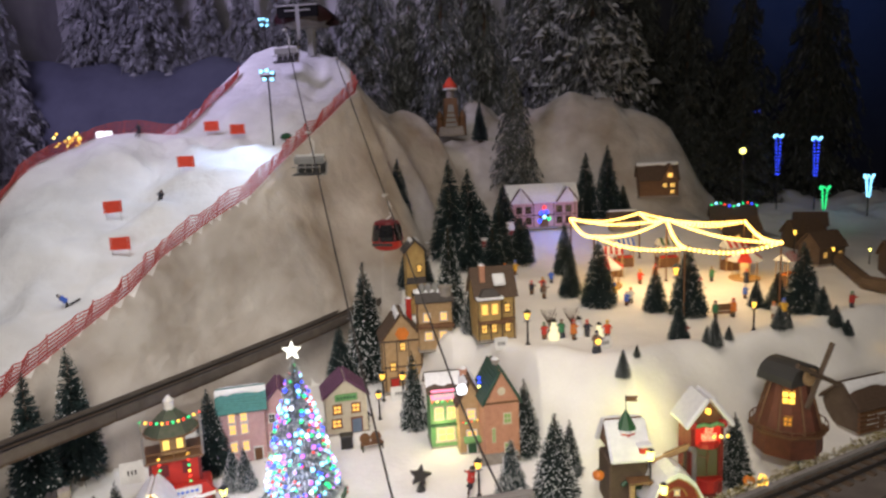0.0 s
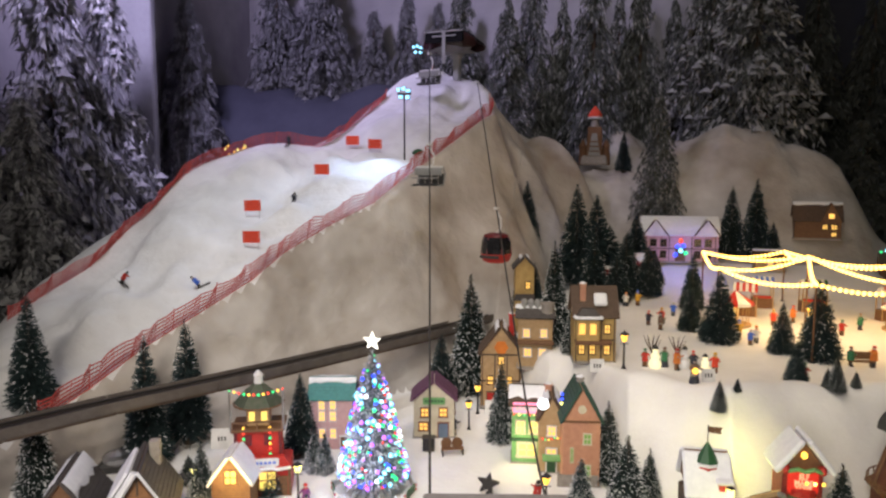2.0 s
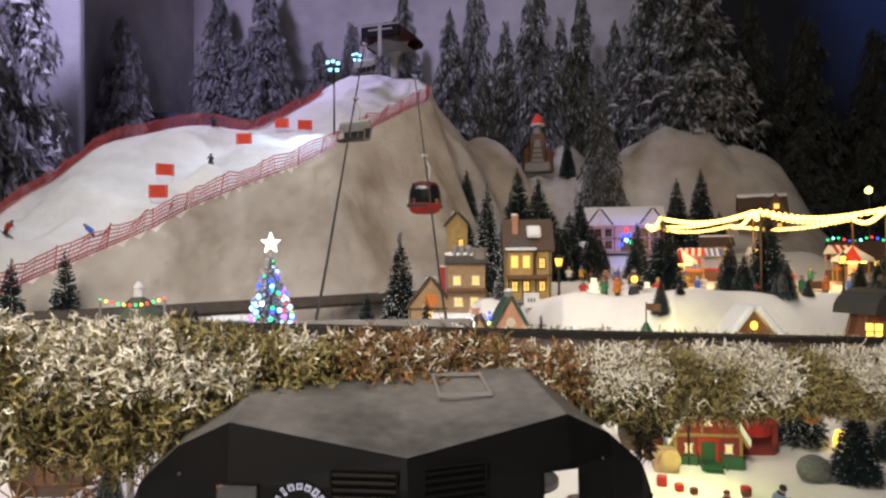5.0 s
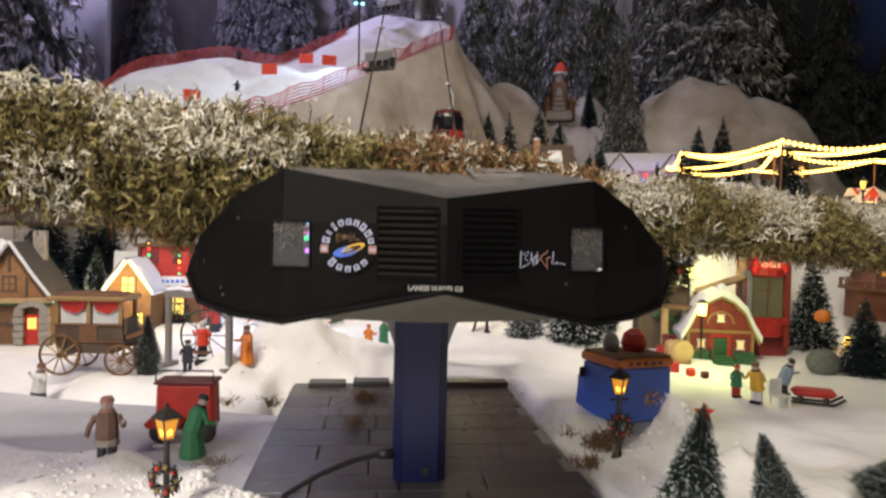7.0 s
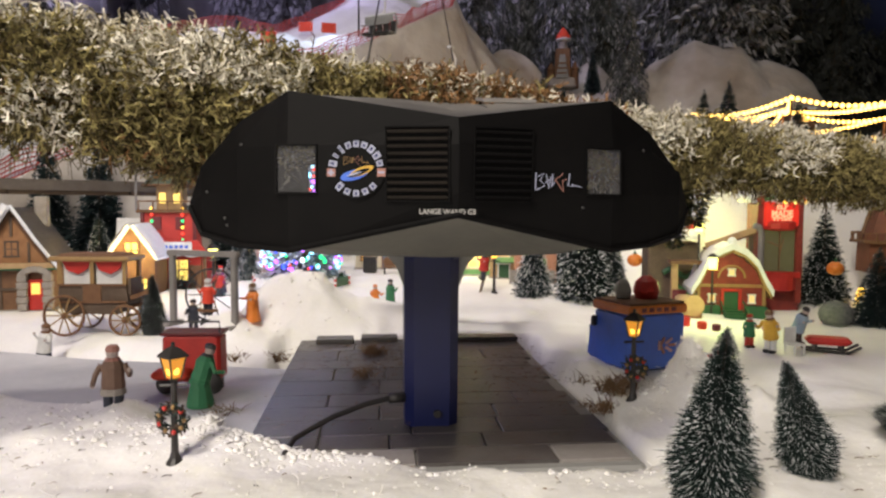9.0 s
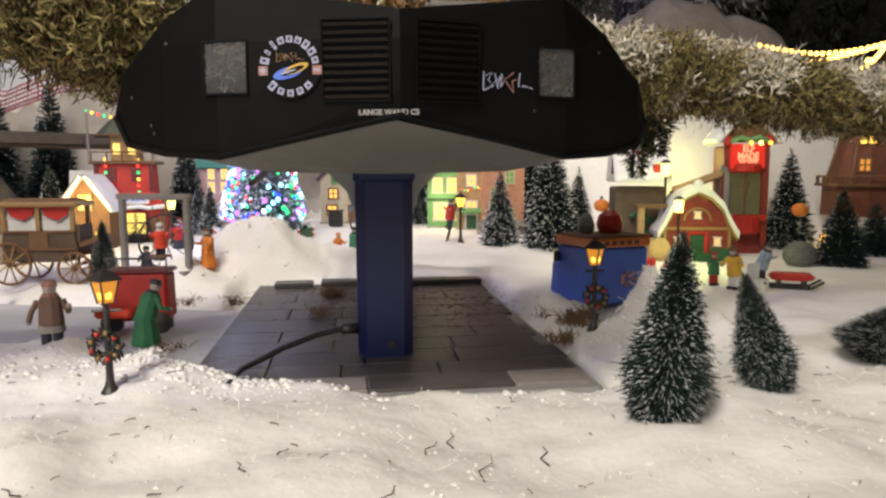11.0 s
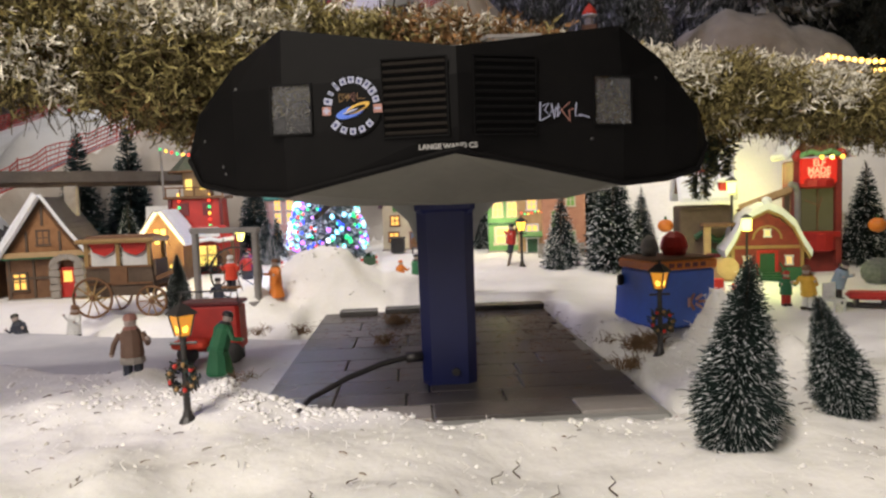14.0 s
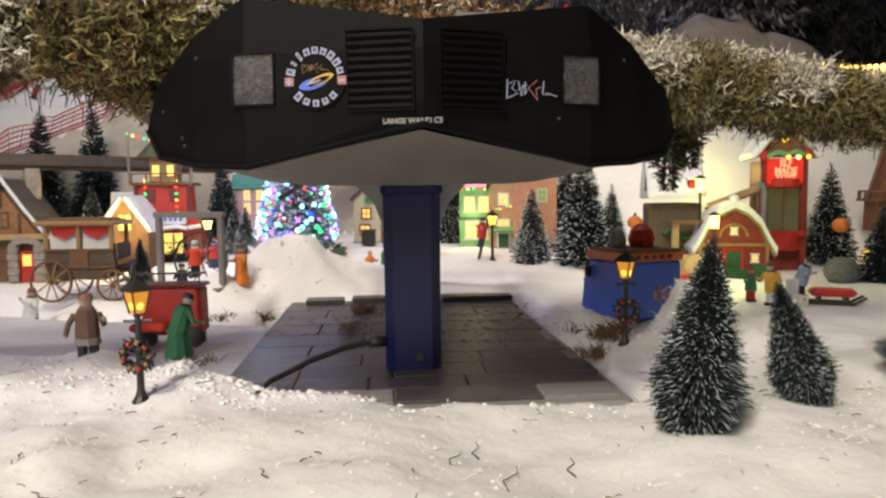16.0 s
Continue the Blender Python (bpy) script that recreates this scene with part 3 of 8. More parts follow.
# ---- paved base plate of the valley station ----
def paved_plate():
    plate = tagged(Shape().box((0, 0.20, -0.006), (0.402, 0.66, 0.024), GREY, bevel=0.004).make("paved_plate", at=STATION), "grey paved base plate littered with dry needles", "base plate", kind="structure")
    rng = random.Random(4)
    y, row = -0.115, 0
    while y < 0.49:
        dy, x = rng.choice((0.045, 0.055, 0.075)), -0.198
        while x < 0.185:
            dx = min(rng.choice((0.075, 0.10, 0.14)), 0.198 - x)
            if dx > 0.02:
                Shape().box((x + dx / 2, y + dy / 2, 0.0065), (dx - 0.0014, dy - 0.0014, 0.0055 + rng.uniform(0, 0.0007)), PAVER_L if y < -0.07 and rng.random() < 0.6 else PAVER_D if rng.random() < 0.2 else PAVER, bevel=0.0012).make("paving_slab", plate)
            x += dx
        y, row = y + dy, row + 1
    return plate


plate = paved_plate()
for lx, ly in ((-0.135, 0.498), (-0.055, 0.507), (0.105, 0.500), (0.165, 0.497)):
    p = STATION @ Vector((lx, ly, 0.010))
    tagged(Shape().box((0, 0, 0.004), (0.066, 0.034, 0.009), PAVER_D, bevel=0.0012).make("loose_slab", at=pose(*p, 0, 0, YAW + 4 * lx)), "loose grey slab at the plate's end", "slab")

# ---- lift stations ----
def text_mesh(body, size, material, name, parent, at, label="", extrude=0.0003):
    cu = bpy.data.curves.new("lettering", "FONT")
    cu.body, cu.size, cu.extrude, cu.align_x, cu.align_y = body, size, extrude, "CENTER", "CENTER"
    cu.offset = size * 0.03
    ob = bpy.data.objects.new("lettering", cu)
    scene.collection.objects.link(ob)
    me = bpy.data.meshes.new_from_object(ob.evaluated_get(bpy.context.evaluated_depsgraph_get()))
    bpy.data.objects.remove(ob)
    me.materials.clear()
    me.materials.append(material)
    out = new(name, me)
    out.parent, out.matrix_basis = parent, at
    if label:
        tagged(out, label)
    return out


# the hood: outline stations across x with front line, top and bottom heights
HOOD = [(-0.226, -0.132, 0.262, 0.255), (-0.211, -0.152, 0.292, 0.232), (-0.176, -0.180, 0.325, 0.224), (-0.132, -0.206, 0.348, 0.221), (0.0, -0.236, 0.325, 0.250),
        (0.132, -0.206, 0.345, 0.221), (0.176, -0.180, 0.322, 0.224), (0.214, -0.152, 0.290, 0.232), (0.230, -0.132, 0.262, 0.255)]
PANES = (-0.125, 0.123)
PANE_W, PANE_LOW, PANE_HIGH = 0.032, 0.267, 0.304


def hood_front(lx):
    xs = [h[0] for h in HOOD]
    return float(np.interp(lx, xs, [h[1] for h in HOOD]))


def hood_lean(x, z):
    """How far the front's middle leans forward at height z."""
    xs = [h[0] for h in HOOD]
    top, low = (float(np.interp(x, xs, [h[k] for h in HOOD])) for k in (2, 3))
    return -0.006 * max(0.0, 1 - abs(x) / 0.132) * (z - low) / (top - low)


def lift_station(name, at, body_mat, top_mat, post_mat, label, full=True):
    st = thing(name, at, label, "lift station")
    s = Shape()
    back = 0.075
    n = len(HOOD)
    xs = sorted([h[0] for h in HOOD] + [p + k * PANE_W / 2 for p in PANES for k in (-1, 1)])
    at_x = lambda x, k: float(np.interp(x, [h[0] for h in HOOD], [h[k] for h in HOOD]))
    cols = [(x, at_x(x, 1), at_x(x, 2), at_x(x, 3)) for x in xs]
    c = len(cols)
    low = [min(max(PANE_LOW, b + 0.004), t - 0.004) for x, y, t, b in cols]
    high = [min(max(PANE_HIGH, q + 0.002), t - 0.002) for (x, y, t, b), q in zip(cols, low)]
    rows = [[(x, y, b) for x, y, t, b in cols], [(x, y - 0.003 + hood_lean(x, q), q) for (x, y, t, b), q in zip(cols, low)], [(x, y - 0.002 + hood_lean(x, q), q) for (x, y, t, b), q in zip(cols, high)], [(x, y + 0.006 + hood_lean(x, t), t) for x, y, t, b in cols],
            [(x * (0.92 if abs(x) < 0.14 else 1), -0.066, max(t + 0.004, 0.362 if abs(x) < 0.14 else 0)) for x, y, t, b in cols], [(x, back - 0.02, max(t, 0.345 if abs(x) < 0.16 else 0) - 0.006) for x, y, t, b in cols], [(x, back - 0.008, q) for (x, y, t, b), q in zip(cols, high)], [(x, back - 0.004, q) for (x, y, t, b), q in zip(cols, low)], [(x, back, b) for x, y, t, b in cols]]
    is_pane = lambda i: any(abs((xs[i] + xs[i + 1]) / 2 - p) < PANE_W / 2 - 0.001 for p in PANES)
    faces, top_faces = [], []
    for r in range(8):
        for i in range(c - 1):
            if full and r in (1, 6) and is_pane(i):
                continue
            (top_faces if r in (3, 4) else faces).append((r * c + i, r * c + i + 1, (r + 1) * c + i + 1, (r + 1) * c + i))
    caps = [tuple(r * c + k for r in range(9)) for k in (0, c - 1)]
    s.add([p for row in rows for p in row], faces + caps, body_mat)
    top_slot = s.slot(top_mat)
    s.f += top_faces
    s.s += [top_slot] * len(top_faces)
    s.make("hood", st)
    # rim along the lower edge, and the grey underbody
    s = Shape()
    s.tube([(x, y - 0.002, b) for x, y, t, b in HOOD], 0.0026, body_mat, 6)
    s.make("rim", st)
    s = Shape()
    ub = [(-0.19, -0.142, 0.229), (-0.135, -0.172, 0.222), (0, -0.205, 0.249), (0.135, -0.172, 0.222), (0.19, -0.142, 0.229)]
    lo = [(-0.15, -0.085, 0.217), (-0.11, -0.10, 0.210), (0, -0.11, 0.208), (0.11, -0.10, 0.210), (0.15, -0.085, 0.217)]
    re = [(-0.16, back - 0.01, 0.216), (-0.11, back - 0.01, 0.211), (0, back - 0.01, 0.210), (0.11, back - 0.01, 0.211), (0.16, back - 0.01, 0.216)]
    for a, b in ((ub, lo), (lo, re)):
        s.add(a + b, [(i, i + 1, 5 + i + 1, 5 + i) for i in range(4)], UNDER)
    s.make("underbody", st, "grey underbody")
    s = Shape()
    s.box((0, 0.028, 0.105), (0.060, 0.056, 0.215), post_mat, bevel=0.010, taper=1.03)
    s.make("post", st, "dark blue square post")
    s = Shape()
    s.box((0, 0.028, 0.205), (0.066, 0.062, 0.018), post_mat, bevel=0.006)
    s.make("collar", st)
    for sx in (-1, 1):
        s = Shape()
        s.prism([(sx * 0.031, 0.21), (sx * 0.031, 0.165), (sx * 0.040, 0.190), (sx * 0.062, 0.212)], 0.03, GREY, Matrix.Translation((0, 0.012, 0)))
        s.make("bracket", st, "grey bracket")
    if not full:
        return st
    s = Shape()
    s.lathe((0.006, -0.0015, 0.024), [(0.0045, 0), (0.0045, 0.003)], IRON, 10, pose(0, 0, 0, 90, 0, 0))
    s.make("cable_hole", st)

    def on_face(lx, z, turn=0.0, lift=0.0006):
        """A pose on the hood's front: x along the face, y up it."""
        i = next(k for k in range(n - 1) if HOOD[k][0] <= lx <= HOOD[k + 1][0])
        fy = lambda q, zz: float(np.interp(q, [HOOD[i][0], HOOD[i + 1][0]], [np.interp(zz, [HOOD[k][3], PANE_LOW, PANE_HIGH, HOOD[k][2]], [HOOD[k][1], HOOD[k][1] - 0.003, HOOD[k][1] - 0.002, HOOD[k][1] + 0.006]) for k in (i, i + 1)])) + hood_lean(q, zz)
        e = 0.006
        u = Vector((2 * e, fy(lx + e, z) - fy(lx - e, z), 0)).normalized()
        v = Vector((0, fy(lx, z + e) - fy(lx, z - e), 2 * e))
        v = (v - u * v.dot(u)).normalized()
        w = u.cross(v)
        m = Matrix((u, v, w)).transposed().to_4x4()
        m.translation = Vector((lx, fy(lx, z), z)) + w * lift
        return m

    # two silvered panes in frames
    for lx in PANES:
        at2 = on_face(lx, 0.2855)
        Shape().box((0, 0, -0.0010), (0.0315, 0.0362, 0.0008), CLEAR).make("pane", st, "dusty clear pane", at=at2)
        s = Shape()
        for c, sz in (((0, 0.0188, 0.0004), (0.034, 0.0014, 0.0012)), ((0, -0.0188, 0.0004), (0.034, 0.0014, 0.0012)), ((0.0164, 0, 0.0004), (0.0014, 0.037, 0.0012)), ((-0.0164, 0, 0.0004), (0.0014, 0.037, 0.0012))):
            s.box(c, sz, BLACK)
        s.make("pane_frame", st, at=at2)
    # louvred vents: a sunk field behind thin tilted slats, the second one all black
    for lx, slat_m in ((-0.031, VENTSLAT), (0.036, BLACK)):
        at2 = on_face(lx, 0.289)
        vent = Shape().box((0, 0, -0.0002), (0.048, 0.056, 0.0010), VENTDARK).make("vent", st, "dark louvred vent", at=at2)
        for i in range(10):
            Shape().box((0, -0.0255 + i * 0.0056, 0.0007), (0.0465, 0.0020, 0.0012), slat_m, rx=28).make("slat", vent)
        s = Shape()
        for c, sz in (((0, 0.0285, 0.0006), (0.050, 0.0012, 0.0012)), ((0, -0.0285, 0.0006), (0.050, 0.0012, 0.0012)), ((0.0246, 0, 0.0006), (0.0012, 0.057, 0.0012)), ((-0.0246, 0, 0.0006), (0.0012, 0.057, 0.0012))):
            s.box(c, sz, BLACK)
        s.make("vent_rim", vent)
    # round emblem: ring of outlined bars, a swoosh and two small flags
    at2 = on_face(-0.0775, 0.2855, lift=0.0014)
    badge = Shape().lathe((0, 0, 0), [(0.0232, -0.0002), (0.0232, 0.0003)], BLACK, 32).make("emblem", st, "round emblem with pale blue bars and a swoosh", at=at2)
    tall = (1.15, 0.8, 1.2, 0.85, 0.85, 0.85, 1.1, 1.1, 0.85, 1.2, 0.85, 0.85, 0.85, 0.85)
    k = 0
    for count, start, step_deg in ((9, 168, -19.5), (5, 226, 22)):
        for i in range(count):
            b = radians(start + i * step_deg)
            wide = 0.0024 if k in (1, 2) else 0.0046
            high = 0.0056 * tall[k]
            bar = Shape().box((0, 0, 0), (wide, high, 0.0006), EMBLEM).make("pale_bar", badge, at=pose(0.0190 * math.cos(b), 0.0190 * math.sin(b), 0.0006, 0, 0, math.degrees(b) - 90 if count == 9 else math.degrees(b) + 90))
            Shape().box((0, 0.0003 * (-1) ** k, 0.0004), (wide * 0.42, high * 0.46, 0.0004), EMBLEMBLUE).make("blue_core", bar)
            k += 1
    for material, dx, dy, turn, sx, sy in ((TRUCKBLUE, -0.0015, -0.0048, 14, 0.0115, 0.0040), (BLACK, 0.0012, -0.0040, 14, 0.0080, 0.0021), (YELLOW, 0.0045, -0.0020, 20, 0.0100, 0.0030), (BLACK, 0.0030, -0.0030, 20, 0.0085, 0.0019), (EMBLEM, -0.0010, -0.0042, 16, 0.0062, 0.0007)):
        s = Shape()
        s.lathe((0, 0, 0), [(1.0, 0.0), (0.98, 0.0004)], material, 16)
        blob = s.make("swoosh", badge)
        blob.matrix_basis = pose(dx, dy, 0.0004 + 0.00025 * len([q for q in badge.children if q.name.startswith("swoosh")]), 0, 0, turn) @ Matrix.Diagonal((sx, sy, 1, 1))
    for sx in (-1, 1):
        s = Shape()
        s.box((sx * 0.0200, -0.003, 0.0006), (0.0066, 0.0062, 0.0006), FADEDRED)
        s.box((sx * 0.0200, -0.003, 0.0009), (0.0050, 0.0016, 0.0006), EMBLEM)
        if sx < 0:
            s.box((sx * 0.0200, -0.003, 0.0009), (0.0016, 0.0050, 0.0006), EMBLEM)
        s.make("flag", badge)

    def jag(parent, at3, k, pale):
        """A brush mark of thin jagged strokes."""
        for i, line in enumerate((((-0.0200, 0.0062), (-0.0205, -0.0080)), ((-0.0185, 0.0030), (-0.0130, 0.0056), (-0.0165, 0.0), (-0.0120, -0.0040), (-0.0195, -0.0076)), ((-0.0110, 0.0050), (-0.0085, -0.0062), (-0.0070, 0.0030)), ((-0.0120, -0.0018), (-0.0040, 0.0026)), ((-0.0052, 0.0050), (-0.0060, -0.0050), (-0.0035, -0.0006)),
                                  ((0.0045, 0.0060), (-0.0030, 0.0005), (0.0046, -0.0084), (0.0036, 0.0), (0.0075, 0.0012)), ((0.0100, 0.0058), (0.0088, -0.0040), (0.0140, -0.0042)), ((0.0120, -0.0030), (0.0210, -0.0052)))):
            Shape().tube([(x * k, y * k, 0.0005) for x, y in line], 0.0005 * k, FADEDRED if i == 5 else pale, 4).make("stroke", parent, at=at3)

    jag(badge, pose(0, 0.0068, 0), 0.48, GOLD)
    mark = thing("brush_mark", on_face(0.082, 0.2775), "", "")
    mark.parent = st
    jag(mark, Matrix.Translation((0, 0, 0.0006)), 1.0, EMBLEM)
    at2 = on_face(-0.0078, 0.2525)
    text_mesh("LANGE WAND C5", 0.0054, PALEPRINT, "lettering", st, at2 @ pose(0, 0, 0.0003), "thin pale lettering")
    for lx, z in ((-0.205, 0.268), (-0.188, 0.246), (-0.172, 0.306), (-0.186, 0.240), (0.165, 0.305), (0.105, 0.256)):
        Shape().lathe((0, 0, 0), [(0.0013, -0.0003), (0.0013, 0.0004), (0.0006, 0.0008)], DARKGREY, 8).make("rivet", st, at=on_face(lx, z))
    # a small frame left on the hood's top
    s = Shape()
    for c, sz in (((0.058, -0.088, 0.361), (0.048, 0.003, 0.003)), ((0.058, -0.142, 0.352), (0.048, 0.003, 0.003))):
        s.box(c, sz, GREYWOOD)
    for x in (0.0355, 0.0805):
        s.tube([(x, -0.088, 0.361), (x, -0.142, 0.352)], 0.0016, GREYWOOD, 4)
    s.make("roof_hatch_frame", st, "pale grey hatch frame on the hood")
    for sx in (-1, 1):
        s = Shape()
        s.lathe((sx * 0.135, 0.0, 0.225), [(0.012, 0), (0.046, 0.002), (0.046, 0.009), (0.040, 0.0105), (0.012, 0.011)], DARKGREY, 24)
        s.make("rope_wheel", st)
    return st


lift_station("valley_lift_station", STATION, BLACK, DUSTY, BLUE, "black hooded valley station of a model lift on a blue post")

# power lead plugged into the post
s = Shape()
p0 = [(-0.030, 0.012, 0.040), (-0.048, 0.008, 0.040), (-0.075, 0.000, 0.036), (-0.11, -0.012, 0.026), (-0.135, -0.025, 0.016), (-0.148, -0.045, 0.014), (-0.151, -0.070, 0.0135), (-0.153, -0.095, 0.012)]
s.tube(p0, 0.0032, IRON, 8)
s.tube(p0[:2], 0.006, IRON, 8)
tagged(s.make("power_lead", at=STATION, smooth=True), "black power lead plugged into the blue post", "cable")

# ---- trees ----
def brush_mesh(seed, bristles, needle, frost_share=0.35, ragged=0.12, droop=0.25, length=1.0, width=0.012, power=0.82, tip=0.86, fleck=0.5, foot=0.78):
    """A bottle-brush crown of unit height and unit radius at the foot: thin bristles off a stem, some tips frosted."""
    rng = np.random.RandomState(seed)
    verts, faces, slots = [], [], []
    for i in range(bristles):
        h = 1 - math.sqrt(rng.rand()) * 0.97
        h = min(max(h, 0.02), 0.985)
        r = (1 - h) ** power * min(1.0, foot + 2.2 * h) * (1 + ragged * rng.randn()) * length + 0.03
        a = rng.rand() * 2 * math.pi
        ca, sa = math.cos(a), math.sin(a)
        z0, z1 = h + 0.05 * (1 - h), h - droop * 0.16 * (1 - h) + 0.03 * rng.randn() * (1 - h) + 0.03
        w = width * (0.7 + 0.6 * rng.rand())
        for k, (u0, u1) in enumerate(((0.15, tip), (tip, 1.0))):
            b = len(verts)
            for u, ww in ((u0, w), (u1, w * 0.8)) if k == 0 else ((u0, w * 2 * fleck), (u1, w * 1.4 * fleck)):
                x, y, z = ca * r * u, sa * r * u, z0 + (z1 - z0) * u
                verts.append((x - sa * ww, y + ca * ww, z))
                verts.append((x + sa * ww, y - ca * ww, z + 0.4 * ww * rng.randn()))
            faces.append((b, b + 1, b + 3, b + 2))
            slots.append(1 if (k == 1 and rng.rand() < frost_share) else 0)
    me = bpy.data.meshes.new("crown")
    me.from_pydata(verts, [], faces)
    me.materials.append(needle)
    me.materials.append(FROST)
    me.polygons.foreach_set("material_index", slots)
    return me


TRUNK = Shape().lathe((0, 0, 0), [(0.09, 0.0), (0.07, 0.3), (0.035, 0.98)], BARK, 7)
STAND = Shape().lathe((0, 0, 0), [(0.30, -0.03), (0.30, 0.015), (0.10, 0.03)], BARK, 12)
trunk_master, stand_master = TRUNK.make("trunk"), STAND.make("stand")
TRUNK_ME, STAND_ME = trunk_master.data, stand_master.data
bpy.data.objects.remove(trunk_master), bpy.data.objects.remove(stand_master)
CROWNS = {"near": brush_mesh(1, 24000, NEEDLE, 0.20, 0.17, 0.35, 1.08, 0.0064, 0.76, 0.84, 0.62, 0.42), "mid": brush_mesh(2, 3000, NEEDLE, 0.40, 0.10, 0.3, 1.0, 0.017), "slim": brush_mesh(3, 2200, NEEDLE_B, 0.10, 0.08, 0.2, 1.0, 0.02), "frosty": brush_mesh(6, 5200, FIRPALE, 0.75, 0.12, 0.3, 1.0, 0.016), "snow": brush_mesh(5, 2600, NEEDLE_B, 0.65, 0.12, 0.3, 1.0, 0.02)}


def brush_tree(x, y, height, radius, style, lean=(0.0, 0.0), z=None, label="", group="bottle-brush trees"):
    z = z_at(x, y) - 0.004 if z is None else z
    ob = thing("bottle_brush_tree", pose(x, y, z, lean[0], lean[1], 0) @ pose(0, 0, 0, 0, 0, (x * 977 + y * 613) % 360), label or "dark green bottle-brush tree with frosted tips on snow", "tree", group)
    for name, me in (("trunk", TRUNK_ME), ("crown", CROWNS[style]), ("stand", STAND_ME)):
        p = new(name, me)
        p.parent = ob
        k = radius * (1.2 if style == "slim" else 1.0) if name != "trunk" else radius * 0.6
        p.matrix_basis = Matrix.Diagonal((k, k, height, 1))
    return ob


# by the valley station
for x, y, h, r, lean in ((0.411, 0.762, 0.146, 0.0325, (0, 5)), (0.512, 0.845, 0.104, 0.0250, (0, -15)), (0.650, 0.985, 0.06, 0.045, (0, 14)), (0.58, 0.66, 0.05, 0.03, (0, 10))):
    brush_tree(x, y, h, r, "near", lean, label="dense dark green bottle-brush tree flecked with snow")
# in the lower village
for x, y, h, r, style in ((0.237, 2.28, 0.27, 0.066, "mid"), (0.296, 1.98, 0.285, 0.076, "mid"), (0.165, 2.02, 0.195, 0.053, "snow"), (0.363, 2.12, 0.19, 0.045, "mid"), (-0.157, 2.53, 0.31, 0.058, "mid"),
                          (-0.841, 2.25, 0.30, 0.058, "slim"), (-0.735, 2.13, 0.14, 0.042, "snow"), (-0.692, 2.12, 0.146, 0.038, "snow"), (-0.495, 2.95, 0.30, 0.069, "slim"), (-0.392, 3.10, 0.55, 0.111, "mid"),
                          (-0.500, 1.375, 0.120, 0.024, "near"), (-0.80, 1.95, 0.15, 0.04, "slim"), (-0.96, 1.81, 0.216, 0.052, "mid"), (-1.10, 1.95, 0.10, 0.04, "mid"), (0.858, 2.03, 0.236, 0.062, "mid"), (0.893, 1.79, 0.165, 0.046, "slim"), (1.02, 1.95, 0.12, 0.04, "slim")):
    brush_tree(x, y, h, r, style)
# on the upper village
for x, y, h, r, style in ((0.0, 2.925, 0.44, 0.082, "mid"), (-0.115, 3.22, 0.30, 0.054, "slim"), (0.085, 2.80, 0.227, 0.048, "mid"), (-0.20, 3.55, 0.26, 0.066, "slim"),
                          (0.567, 2.24, 0.10, 0.028, "mid"), (0.624, 2.28, 0.045, 0.015, "mid"), (0.941, 2.42, 0.114, 0.033, "mid"), (0.917, 2.43, 0.07, 0.02, "mid"), (1.012, 2.47, 0.055, 0.019, "mid"), (1.228, 2.54, 0.094, 0.032, "mid"), (1.268, 2.55, 0.065, 0.019, "mid"),
                          (1.487, 2.88, 0.30, 0.072, "slim"), (1.486, 2.72, 0.123, 0.034, "slim"), (1.538, 2.63, 0.065, 0.022, "slim"), (1.493, 2.636, 0.087, 0.029, "slim"), (1.345, 3.0, 0.133, 0.032, "slim"), (1.417, 2.956, 0.165, 0.049, "slim"), (1.004, 2.884, 0.303, 0.072, "slim"), (0.845, 2.52, 0.142, 0.036, "slim"),
                          (0.895, 2.977, 0.207, 0.05, "slim"), (0.678, 3.114, 0.306, 0.075, "slim"), (0.579, 3.285, 0.196, 0.052, "slim"), (0.625, 3.706, 0.292, 0.058, "slim"), (0.468, 4.199, 0.194, 0.048, "slim")):
    brush_tree(x, y, h, r, style)
# at the foot of the mountain and on the mounds
for x, y, h, r, style in ((-1.46, 1.70, 0.36, 0.07, "mid"), (0.02, 4.13, 0.59, 0.115, "slim"), (0.13, 4.17, 0.53, 0.115, "slim"), (0.20, 4.22, 0.34, 0.12, "slim"),
                          (0.13, 3.93, 0.34, 0.085, "slim"), (0.25, 3.86, 0.26, 0.075, "slim"), (0.30, 4.02, 0.36, 0.09, "slim"), (0.42, 4.02, 0.28, 0.075, "slim"), (0.36, 4.42, 0.34, 0.085, "slim"), (0.943, 4.71, 0.45, 0.085, "slim"), (1.074, 4.65, 0.50, 0.092, "slim"), (1.174, 4.63, 0.24, 0.052, "slim"), (0.277, 5.36, 0.30, 0.055, "slim"), (-1.62, 1.55, 0.14, 0.05, "snow")):
    brush_tree(x, y, h, r, style, label="dark bottle-brush tree standing in the snow")

for x, y, top, wide in ((-1.33, 2.05, 0.485, 0.075), (-1.275, 2.21, 0.51, 0.075), (-1.66, 1.90, 0.645, 0.07)):
    brush_tree(x, y, top - z_at(x, y), wide, "slim", label="dark bottle-brush tree behind the viaduct")
brush_tree(-0.29, 4.27, 0.42, 0.078, "slim", z=0.575, label="dark bottle-brush tree standing in the snow")
brush_tree(-0.37, 4.22, 0.22, 0.06, "slim", z=0.56, label="dark bottle-brush tree standing in the snow")


